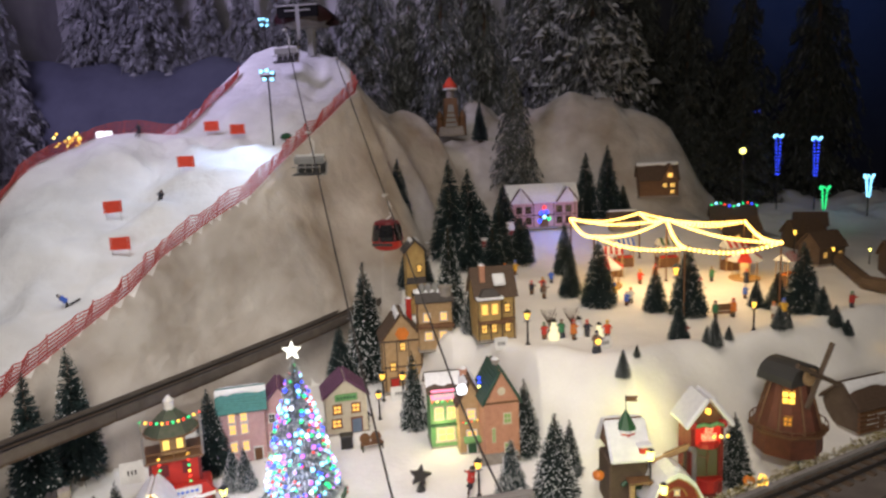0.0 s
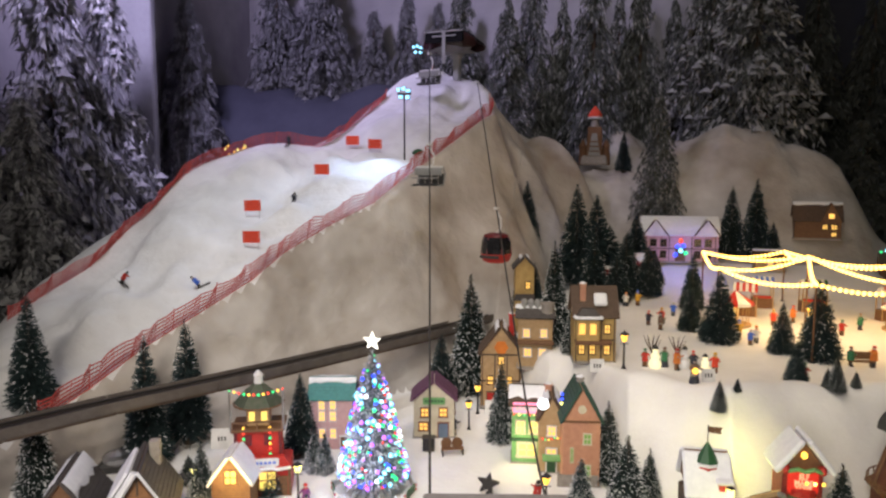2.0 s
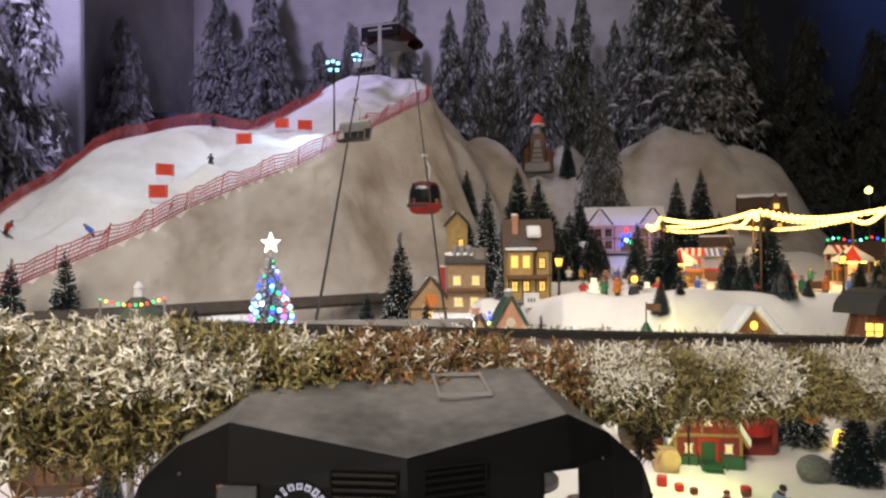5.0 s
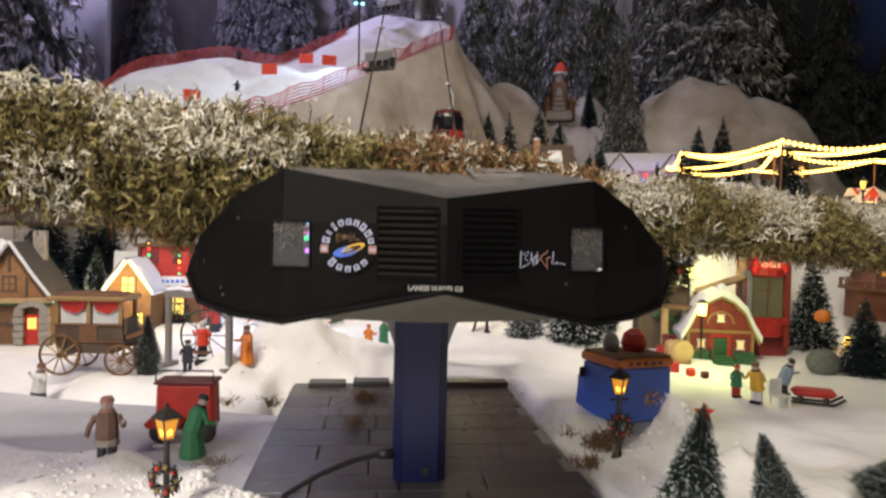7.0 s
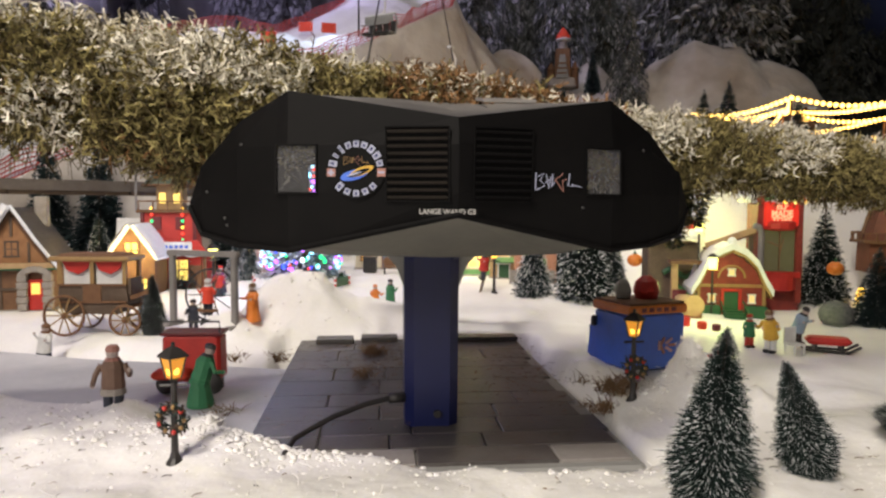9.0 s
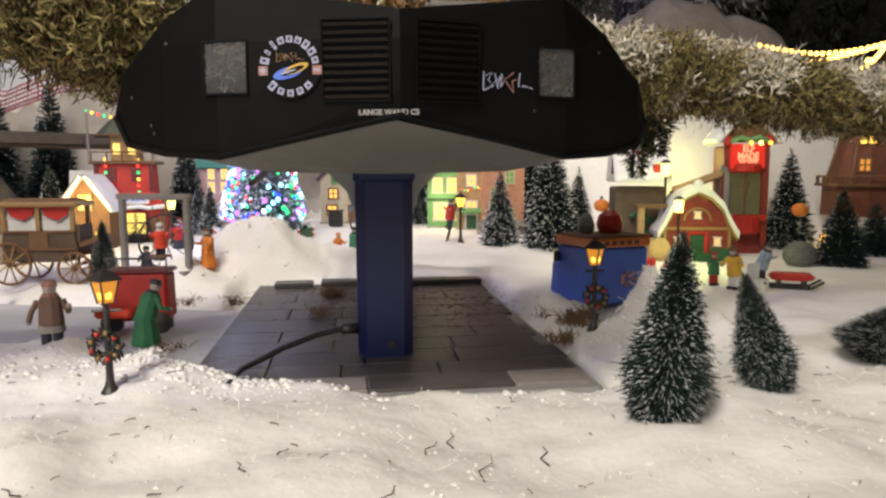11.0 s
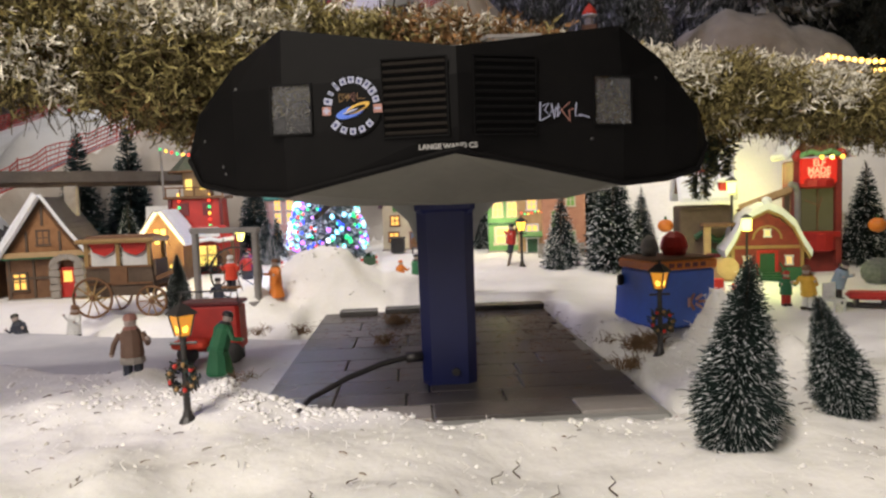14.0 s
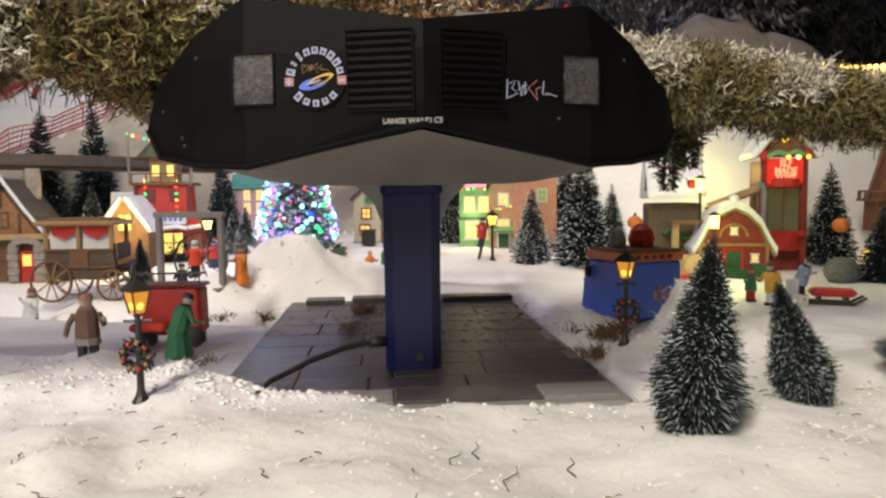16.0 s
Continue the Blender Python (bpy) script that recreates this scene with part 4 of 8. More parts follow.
def fir_mesh(seed, levels, needle, snow, share, pads=0.0):
    """A snowed fir of unit height and unit radius: drooping boughs of many small needle clumps."""
    rng = np.random.RandomState(seed)
    verts, faces, slots = [], [], []
    for i in range(levels):
        h = (i + 0.3) / levels
        boughs = int(9 - 4 * h)
        for j in range(boughs):
            a = rng.rand() * 2 * math.pi
            reach = (1 - h) ** 0.8 * (0.75 + 0.4 * rng.rand()) + 0.05
            n = int(5 + 9 * reach)
            if pads and rng.rand() < pads:
                # heavy snow lying along the bough
                for k in range(3):
                    u = 0.45 + 0.22 * k + 0.06 * rng.randn()
                    c = np.array((math.cos(a) * reach * u, math.sin(a) * reach * u, h - 0.10 * reach * u * u + 0.030))
                    size = np.array((1.0, 1.0, 0.16)) * (0.075 + 0.06 * rng.rand()) * (0.5 + 0.6 * reach)
                    b = len(verts)
                    rim = [(math.cos(q * 1.047) * (0.88 + 0.24 * rng.rand()), math.sin(q * 1.047) * (0.88 + 0.24 * rng.rand()), -0.5 - 0.2 * rng.rand()) for q in range(6)]
                    verts += [tuple(c + size * np.array(p)) for p in rim + [(0, 0, 0.6)]]
                    faces += [(b + q, b + (q + 1) % 6, b + 6) for q in range(6)]
                    slots += [1] * 6
            for k in range(n):
                u = (k + 0.6 + 0.4 * rng.rand()) / n
                r = reach * u
                zc = h - 0.10 * reach * u * u + 0.015 * rng.randn() + 0.02
                for q in range(7):
                    side = (rng.rand() - 0.5) * 0.38 * (0.25 + 0.75 * math.sin(math.pi * min(u, 0.9))) * reach
                    cx, cy = math.cos(a) * r - math.sin(a) * side, math.sin(a) * r + math.cos(a) * side
                    ln, wd = 0.055 + 0.045 * rng.rand(), 0.010 + 0.010 * rng.rand()
                    b2 = a + rng.randn() * 0.7
                    dx, dy, dz = math.cos(b2) * ln, math.sin(b2) * ln, (-0.016 - 0.02 * rng.rand())
                    b = len(verts)
                    z = zc + 0.014 * rng.randn()
                    wz = 0.006 * rng.randn()
                    verts += [(cx + math.sin(b2) * wd, cy - math.cos(b2) * wd, z + wz), (cx - math.sin(b2) * wd, cy + math.cos(b2) * wd, z - wz), (cx + dx, cy + dy, z + dz)]
                    faces.append((b, b + 1, b + 2))
                    slots.append(1 if rng.rand() < share * (0.4 + 0.9 * u) else 0)
    me = bpy.data.meshes.new("crown")
    me.from_pydata(verts, [], faces)
    me.materials.append(needle)
    me.materials.append(snow)
    me.polygons.foreach_set("material_index", slots)
    return me


# the last two kinds have the haze painted into their needles
FIRS = [fir_mesh(11, 26, FIR, FIRSNOW, 0.28, 0.35), fir_mesh(12, 30, FIR, FIRSNOW, 0.18), fir_mesh(13, 24, FIR, FIRSNOW, 0.36, 0.6), fir_mesh(14, 26, FIRDARK, FIR, 0.15), fir_mesh(15, 30, FIRHAZE, HAZESNOW, 0.30, 0.12), fir_mesh(16, 26, FIRHAZE, FIRSNOW, 0.42, 0.45)]


def fir(x, y, z, height, radius, kind_of, label="tall snowy fir in the woods behind the village"):
    ob = thing("fir_tree", pose(x, y, z, 0, 0, (x * 571 + y * 337) % 360), label, "tree", "firs behind the village")
    for name, me, k in (("trunk", TRUNK_ME, 0.035 / 0.09 * height * 0.4), ("crown", FIRS[kind_of], radius)):
        p = new(name, me)
        p.parent = ob
        p.matrix_basis = Matrix.Diagonal((k, k, height, 1))
    return ob


for x, y, z, h, r, k in ((1.22, 5.75, 1.10, 1.85, 0.52, 2), (0.95, 6.1, 1.1, 1.9, 0.45, 0), (0.50, 5.02, 0.70, 0.86, 0.20, 1), (0.02, 6.0, 1.05, 1.75, 0.34, 1), (-0.25, 6.3, 1.0, 1.5, 0.30, 0), (0.40, 6.4, 1.0, 1.75, 0.30, 1), (0.68, 6.5, 1.0, 1.5, 0.28, 1), (0.22, 6.6, 1.0, 1.6, 0.3, 0),
                         (-0.62, 5.6, 1.3, 1.10, 0.24, 1), (-1.02, 5.7, 1.35, 1.25, 0.28, 1), (-0.50, 6.2, 1.2, 1.7, 0.3, 1), (-1.75, 6.6, 1.2, 1.5, 0.34, 4), (-2.15, 6.75, 1.2, 1.4, 0.36, 4), (-1.45, 6.6, 1.0, 1.6, 0.3, 4), (-2.65, 6.6, 1.2, 2.0, 0.5, 4), (-3.15, 6.65, 1.1, 2.0, 0.5, 4), (-1.25, 6.75, 1.0, 1.6, 0.3, 4), (-0.85, 6.7, 1.0, 1.5, 0.3, 0),
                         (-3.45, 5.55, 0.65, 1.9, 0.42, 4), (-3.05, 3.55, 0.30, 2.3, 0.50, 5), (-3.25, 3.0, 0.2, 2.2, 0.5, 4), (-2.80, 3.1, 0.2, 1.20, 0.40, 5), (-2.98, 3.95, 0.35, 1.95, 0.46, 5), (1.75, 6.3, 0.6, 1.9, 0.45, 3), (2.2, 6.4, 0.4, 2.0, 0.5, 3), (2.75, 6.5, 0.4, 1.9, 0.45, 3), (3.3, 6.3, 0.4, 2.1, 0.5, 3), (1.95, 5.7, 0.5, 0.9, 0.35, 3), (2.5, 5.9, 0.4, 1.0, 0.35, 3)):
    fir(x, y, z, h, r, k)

# ---- moss garland along the railway shelf ----
def moss_garland():
    """A thick shaggy roll of branching, curled sprigs over a dark core: brown stems, olive, rust or frosted ends."""
    rng = np.random.RandomState(8)
    groups = {k: ([], []) for k in range(4)}

    def strip(g, pts, w, taper=0.35):
        verts, faces = groups[g]
        b, n = len(verts), len(pts)
        side = np.cross(pts[-1] - pts[0], rng.randn(3))
        side /= np.linalg.norm(side) + 1e-9
        for i, p in enumerate(pts):
            q = w * (1 - taper * i / (n - 1)) * side
            verts.append(tuple(p - q)), verts.append(tuple(p + q))
        faces.extend((b + 2 * i, b + 2 * i + 1, b + 2 * i + 3, b + 2 * i + 2) for i in range(n - 1))

    def sprig(x, y, z, out, stem, ends, share, size):
        d = np.array(out) + 0.5 * rng.randn(3)
        d /= np.linalg.norm(d) + 1e-9
        p, pts, curl = np.array((x, y, z)), [], 0.9 * rng.randn(3)
        for i in range(4):
            pts.append(p.copy())
            p = p + d * size * 0.30
            d = d + curl * 0.5
            d /= np.linalg.norm(d) + 1e-9
        strip(stem, pts, 0.00085)
        for i in (1, 2, 2, 3, 3, 3):
            e = d + 0.95 * rng.randn(3)
            e /= np.linalg.norm(e) + 1e-9
            f = e + 0.8 * rng.randn(3)
            f /= np.linalg.norm(f) + 1e-9
            k = size * (0.16 + 0.14 * rng.rand())
            strip(ends if rng.rand() < share else stem, [pts[i], pts[i] + e * k, pts[i] + e * k + f * k * 0.8], 0.00080, 0.25)

    def tone_at(x, z):
        return bumps(x, z * 3, 10.0) * 0.75 + bumps(x, z, 34.0) * 0.25

    # the roll itself
    for i in range(20000):
        x = rng.uniform(-0.32, 1.12) if rng.rand() < 0.9 else rng.uniform(-0.9, 1.9)
        lump = bumps(x, 0.3, 9.0) * 0.5 + bumps(x, 1.3, 23.0) * 0.5
        fat = 0.036 + 0.020 * lump + (0.010 if x < 0.18 else 0.0)
        a = rng.uniform(-0.42, 1.15) * math.pi
        r = fat * (0.50 + 0.5 * rng.rand())
        oy, oz = -math.cos(a), math.sin(a)
        y = -0.014 - fat * 0.25 + oy * r
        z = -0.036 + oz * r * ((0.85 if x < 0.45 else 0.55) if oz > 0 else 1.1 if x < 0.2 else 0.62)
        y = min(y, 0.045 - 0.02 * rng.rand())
        # tone by height: frost, plus painted highlight on top and shade beneath
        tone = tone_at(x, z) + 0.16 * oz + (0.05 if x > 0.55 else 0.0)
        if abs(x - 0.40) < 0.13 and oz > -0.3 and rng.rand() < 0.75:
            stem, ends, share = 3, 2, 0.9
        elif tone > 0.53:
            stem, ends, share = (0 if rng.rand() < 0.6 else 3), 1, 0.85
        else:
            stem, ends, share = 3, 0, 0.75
        sprig(x, y, z, (0.25 * rng.randn(), oy, oz * 0.8), stem, ends, share, 0.015 + 0.013 * rng.rand())
    # the ragged curtain under the broad end of the shelf
    for i in range(7500):
        x = rng.uniform(-0.42, 0.13)
        low = 0.25 + 0.85 * bumps(x, 4.0, 19.0)
        u = rng.rand() ** 0.85
        z = -0.030 - 0.086 * low * u * min(1.0, (0.16 - x) / 0.07)
        y = rng.uniform(-0.05, 0.10) - 0.02 * (1 - u)
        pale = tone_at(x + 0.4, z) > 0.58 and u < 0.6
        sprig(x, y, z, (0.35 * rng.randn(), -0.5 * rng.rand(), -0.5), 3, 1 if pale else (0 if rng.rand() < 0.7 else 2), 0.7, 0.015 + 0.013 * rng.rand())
    # the thinner fringe under the far part
    for i in range(3400):
        x = rng.uniform(0.50, 1.15)
        z = -0.042 - 0.026 * rng.rand() * (0.4 + 0.8 * bumps(x, 2.0, 15.0))
        sprig(x, rng.uniform(-0.04, 0.05), z, (0.3 * rng.randn(), -0.3 * rng.rand(), -0.6), 3, 0 if rng.rand() < 0.6 else (1 if rng.rand() < 0.5 else 2), 0.65, 0.016 + 0.014 * rng.rand())
    # loose twigs hanging down, and growth behind the rails
    for i in range(420):
        x = rng.uniform(-0.30, 0.12) if i < 220 else rng.uniform(0.5, 1.15)
        p = np.array((x, rng.uniform(-0.03, 0.05), -0.085 if i < 220 else -0.058))
        q = np.array((0.010 * rng.randn(), 0.006 * rng.randn(), -0.012 - 0.026 * rng.rand()))
        strip(3, [p, p + q * 0.5 + 0.003 * rng.randn(3), p + q], 0.0006)
    for i in range(1100):
        x = rng.uniform(0.42, 1.9)
        sprig(x, 0.165 + 0.02 * rng.rand(), -0.004, (0, 0.2, 0.7), 3, 0 if rng.rand() < 0.6 else 1, 0.8, 0.010 + 0.008 * rng.rand())
    hold = thing("moss_garland", SHELF, "shaggy olive and rust moss garland dusted with white frost, hanging from the shelf", "garland", kind="stuff")
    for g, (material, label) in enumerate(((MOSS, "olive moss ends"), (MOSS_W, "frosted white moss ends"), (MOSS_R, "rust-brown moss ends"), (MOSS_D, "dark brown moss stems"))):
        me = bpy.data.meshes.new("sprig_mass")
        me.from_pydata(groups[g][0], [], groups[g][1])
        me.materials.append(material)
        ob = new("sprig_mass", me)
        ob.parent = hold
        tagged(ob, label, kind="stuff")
    # the core's dark colour stands in for shade inside the roll
    s = Shape()
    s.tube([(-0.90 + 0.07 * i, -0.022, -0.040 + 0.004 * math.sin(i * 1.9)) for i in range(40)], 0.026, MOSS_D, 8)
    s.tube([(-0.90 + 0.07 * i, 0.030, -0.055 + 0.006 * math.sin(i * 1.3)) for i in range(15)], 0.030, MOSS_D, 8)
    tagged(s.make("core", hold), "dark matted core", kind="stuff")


moss_garland()

# ---- on the mountain ----
def surface(x, y):
    return Vector((x, y, z_at(x, y)))


def piste_net(side, y0, y1, step, height, off, label):
    """A sagging red safety net on short poles: cords both ways, one cord a mesh row."""
    net = thing("safety_net", (0, 0, 0), label, "net")
    ys = np.arange(y0, y1, step)
    feet = [surface(side(y) + off, y) for y in ys]
    rng = random.Random(3)
    tops = [p + Vector((0.016 + 0.016 * rng.uniform(-1, 1), 0.01 * rng.uniform(-1, 1), height * rng.uniform(0.82, 1.05))) for p in feet]
    for k in range(6):
        u = k / 5
        Shape().tube([a.lerp(b, u) for a, b in zip(feet, tops)], 0.0028, NETRED, 4).make("cord", net)
    s = Shape()
    for i in range(len(feet)):
        s.tube([feet[i], tops[i]], 0.0014, NETRED, 4)
        if i + 1 < len(feet):
            for u in (0.33, 0.66):
                s.tube([feet[i].lerp(feet[i + 1], u), tops[i].lerp(tops[i + 1], u)], 0.0010, NETRED, 3)
    tagged(s.make("cross_cord_mass", net), "red cross cords", kind="stuff")
    for i in range(0, len(feet), 5):
        Shape().tube([feet[i] - Vector((0, 0, 0.01)), tops[i] + Vector((0, 0, 0.008))], 0.0026, NETRED, 5).make("pole", net)


piste_net(net_right, 1.85, 4.32, 0.030, 0.078, 0.022, "sagging red safety net along the piste edge")
piste_net(lambda y: net_left(y), 2.3, 4.50, 0.04, 0.06, 0.02, "red safety net along the far piste edge")


def gate_flag(x, y, z, tilt):
    f = thing("gate_flag", pose(x, y, z_at(x, y) - 0.005, 0, 0, tilt), "red slalom gate flag on two thin poles", "flag", "slalom gates")
    top = max(z - z_at(x, y), 0.05)
    for sx in (-0.032, 0.032):
        Shape().tube([(sx, 0, 0), (sx, 0, top + 0.03)], 0.0018, WHITE, 5).make("pole", f)
    Shape().box((0, 0, top), (0.078, 0.003, 0.052), FLAGRED).make("cloth", f)
    return f


for x, y, z, tilt in ((-1.25, 3.838, 1.238, 8), (-1.10, 3.80, 1.215, 25), (-1.23, 3.351, 1.035, 4), (-1.472, 3.073, 0.893, 42), (-1.334, 2.809, 0.766, 10)):
    gate_flag(x, y, z, tilt)


def figure(name, at, h, coat, legs, hat, label, arms=(-20, 20), bend=0.0, skirt=False, category="figurine", group=""):
    """A small painted figurine, one plain mesh: boots, coat, arms, head and hat."""
    s = Shape()
    k = h / 0.08
    m0 = s.m
    s.m = Matrix.Scale(k, 4)
    if skirt:
        s.lathe((0, 0, 0), [(0.016, 0), (0.017, 0.004), (0.010, 0.036)], legs, 10)
    else:
        for sx in (-0.0055, 0.0055):
            s.box((sx, 0, 0.0175), (0.0085, 0.010, 0.033), legs, bevel=0.002)
            s.box((sx, -0.003, 0.003), (0.009, 0.016, 0.006), IRON, bevel=0.002)
    s.m = Matrix.Scale(k, 4) @ pose(0, 0, 0.032, bend, 0, 0)
    s.lathe((0, 0, 0), [(0.0115, -0.004), (0.0125, 0.004), (0.0115, 0.016), (0.0125, 0.024), (0.009, 0.030), (0.004, 0.032)], coat, 10)
    s.lathe((0, 0, 0), [(0.0132, -0.006), (0.0134, -0.002), (0.0122, 0.001)], STONE if coat == COATBROWN else coat, 10)
    s.lathe((0, 0, 0.0295), [(0.0078, 0), (0.0084, 0.002), (0.0066, 0.0045)], hat, 9)
    s.ball((0, -0.001, 0.0385), 0.0064, CERAMIC, 6, 9, 1.12)
    s.ball((0, -0.0074, 0.0380), 0.0014, CERAMIC, 4, 6)
    s.lathe((0, 0, 0.0415), [(0.0073, -0.001), (0.0073, 0.002), (0.0055, 0.0055), (0.001, 0.0065)], hat, 9)
    for side, a in zip((-1, 1), arms):
        q = radians(a)
        sh = Vector((side * 0.0115, 0, 0.026))
        el = sh + Vector((side * 0.006, -0.006 * math.cos(q), -0.011))
        hd = el + Vector((side * 0.002, -0.011 * math.cos(q), 0.011 * math.sin(q)))
        s.tube([sh, el, hd], 0.0036, coat, 6, 0.0028)
        s.ball(hd, 0.0028, CERAMIC, 4, 6)
    s.m = m0
    return tagged(s.make(name, at=at), label, category, group)


for x, y, turn, coat in ((-1.273, 3.109, 20, DENIM), (-1.442, 2.564, -60, TRUCKBLUE), (-1.77, 2.50, 70, RED), (-1.60, 3.73, 10, DENIM)):
    z = z_at(x, y)
    fig = figure("skier_figurine", pose(x, y, z, 18, 12, turn), 0.062, coat, IRON, IRON, "small toy skier racing down the piste", (10, 60), 25, group="toy skiers")
    for sx in (-0.007, 0.007):
        tagged(Shape().box((sx, 0, 0.0), (0.005, 0.095, 0.0025), IRON).make("ski", at=pose(x, y, z + 0.002, 24, 8, turn)), "thin dark toy ski on the piste", "ski", "toy skis")


def flood_mast(x, y, h, label):
    z = z_at(x, y)
    mast = thing("floodlight_mast", pose(x, y, z - 0.01), label, "floodlight", "piste floodlights")
    Shape().tube([(0, 0, 0), (0, 0, h)], 0.0055, IRON, 8, 0.004).make("mast", mast)
    Shape().box((0, 0, h - 0.002), (0.075, 0.012, 0.010), IRON).make("crossbar", mast)
    for sx, sz in ((-0.028, 0.02), (0.0, 0.024), (0.026, 0.012), (-0.015, -0.018), (0.022, -0.022)):
        lamp = Shape().box((sx, -0.006, h + sz), (0.022, 0.014, 0.018), IRON, bevel=0.002).make("lamp_head", mast)
        Shape().box((sx, -0.0145, h + sz), (0.017, 0.003, 0.013), LED_C).make("lens", lamp, "glowing cold blue lens")


flood_mast(-0.872, 3.63, 0.36, "black mast with cold blue-white piste floodlights")
flood_mast(-1.22, 5.10, 0.32, "black mast with cold blue-white piste floodlights")
tagged(Shape().lathe((0, 0, 0), [(0.03, 0), (0.035, 0.012), (0.018, 0.026), (0.004, 0.03)], GREEN, 9).make("green_bush", at=pose(-0.83, 3.75, z_at(-0.83, 3.75))), "small green bush on the snowy slope", "bush")

# ---- mountain station, ropes, gondolas and chairs ----
TOP = pose(-0.82, 4.62, 1.66, 0, 0, -8) @ Matrix.Scale(0.82, 4)
lift_station("mountain_lift_station", TOP, mat("dark_maroon_plastic", (0.035, 0.008, 0.010), 0.4, scale=30), BLACK, GREY, "maroon and black mountain station of the model lift", full=False)
top_face = thing("station_sign_board", pose(-0.845, 4.40, 1.905, 0, 0, -8), "dark maroon board with white bars on the mountain station", "sign")
Shape().box((0, 0, 0), (0.26, 0.012, 0.08), BLACK, bevel=0.004).make("board", top_face)
for c, sz in (((0, -0.008, 0.03), (0.26, 0.004, 0.010)), ((0, -0.008, -0.07), (0.022, 0.006, 0.20)), ((0, -0.008, 0.0), (0.16, 0.004, 0.008))):
    Shape().box(c, sz, GREY).make("white_bar", top_face)


def rope_left(y):
    return Vector((0.25 - 0.2705 * y, y, -0.487 + 0.532 * y + 0.20 * max(0.0, (1.75 - y) / 0.85) ** 2))


def rope_right(y):
    return Vector((0.515 - 0.2593 * y, y, -0.576 + 0.4915 * y + 0.315 * max(0.0, (2.0 - y) / 1.02) ** 1.6))


for f in (rope_left, rope_right):
    tagged(Shape().tube([f(0.97 + 0.09 * i) for i in range(41)], 0.0032, ROPE, 6).make("lift_rope"), "dark taut steel lift rope up to the mountain", "rope", "lift ropes")


def hanger(parent, h):
    s = Shape()
    s.tube([(0, 0, 0), (0.006, 0, -0.02), (0.022, 0, -h * 0.45), (0.020, 0, -h * 0.85), (0, 0, -h)], 0.0042, WHITE, 7)
    s.make("hanger", parent, "pale grey hanger arm")
    Shape().box((0, 0, 0.0), (0.018, 0.032, 0.010), WHITE, bevel=0.002).make("grip", parent)


def gondola(p, turn):
    g = thing("gondola", Matrix.Translation(p) @ pose(0, 0, 0, 0, 0, turn), "maroon and black model lift gondola hanging from the rope", "gondola")
    hanger(g, 0.105)
    s = Shape()
    s.lathe((0, 0, -0.235), [(0.040, 0), (0.058, 0.008), (0.064, 0.022), (0.066, 0.040)], RED, 14)
    s.make("lower_shell", g, "red lower shell")
    Shape().lathe((0, 0, -0.195), [(0.0645, 0), (0.066, 0.02), (0.062, 0.055), (0.052, 0.072)], glass, 14).make("window_band", g, "dark tinted window band")
    Shape().lathe((0, 0, -0.123), [(0.055, 0), (0.052, 0.010), (0.030, 0.017)], DARKRED, 14).make("roof", g)
    for i in range(6):
        a = i * math.pi / 3 + 0.3
        Shape().tube([(0.066 * math.cos(a), 0.066 * math.sin(a), -0.196), (0.053 * math.cos(a), 0.053 * math.sin(a), -0.122)], 0.004, DARKRED, 5).make("window_post", g)
    for sy in (-1, 1):
        Shape().box((0, sy * 0.0685, -0.205), (0.09, 0.008, 0.012), DARKGREY, bevel=0.002).make("ski_rack", g)


def chair(p, turn):
    c = thing("chair_lift_chair", Matrix.Translation(p) @ pose(0, 0, 0, 0, 0, turn), "grey model lift chair with a bench and clear hood", "lift chair", "lift chairs")
    hanger(c, 0.10)
    Shape().tube([(-0.07, 0, -0.10), (0.07, 0, -0.10)], 0.0045, WHITE, 6).make("crossbar", c)
    for sx in (-0.07, 0.07):
        Shape().tube([(sx, 0, -0.10), (sx, 0.02, -0.135), (sx, 0.005, -0.185), (sx, -0.045, -0.185)], 0.0040, GREY, 6).make("side_frame", c)
    for i in range(4):
        x = -0.0525 + i * 0.035
        Shape().box((x, -0.016, -0.182), (0.031, 0.052, 0.010), DARKGREY, bevel=0.003).make("seat", c)
        Shape().box((x, 0.016, -0.155), (0.031, 0.008, 0.050), DARKGREY, bevel=0.003).make("backrest", c)
    Shape().tube([(-0.07, -0.045, -0.150), (0.07, -0.045, -0.150)], 0.0032, GREY, 6).make("safety_bar", c)
    s = Shape()
    n = 7
    prof = [(0.035 - 0.030 * math.cos(math.pi * i / (2 * n)) - 0.03 * i / n, -0.105 - 0.045 * (i / n) ** 2) for i in range(n)]
    s.add([(x, y - 0.015, z) for x in (-0.072, 0.072) for y, z in prof], [(i, i + 1, n + i + 1, n + i) for i in range(n - 1)], GREY)
    s.make("weather_hood", c)


gondola(rope_right(2.99), -15)
chair(rope_left(3.12), -15)
chair(rope_right(4.48), -15)
chair(rope_left(4.25), -15)

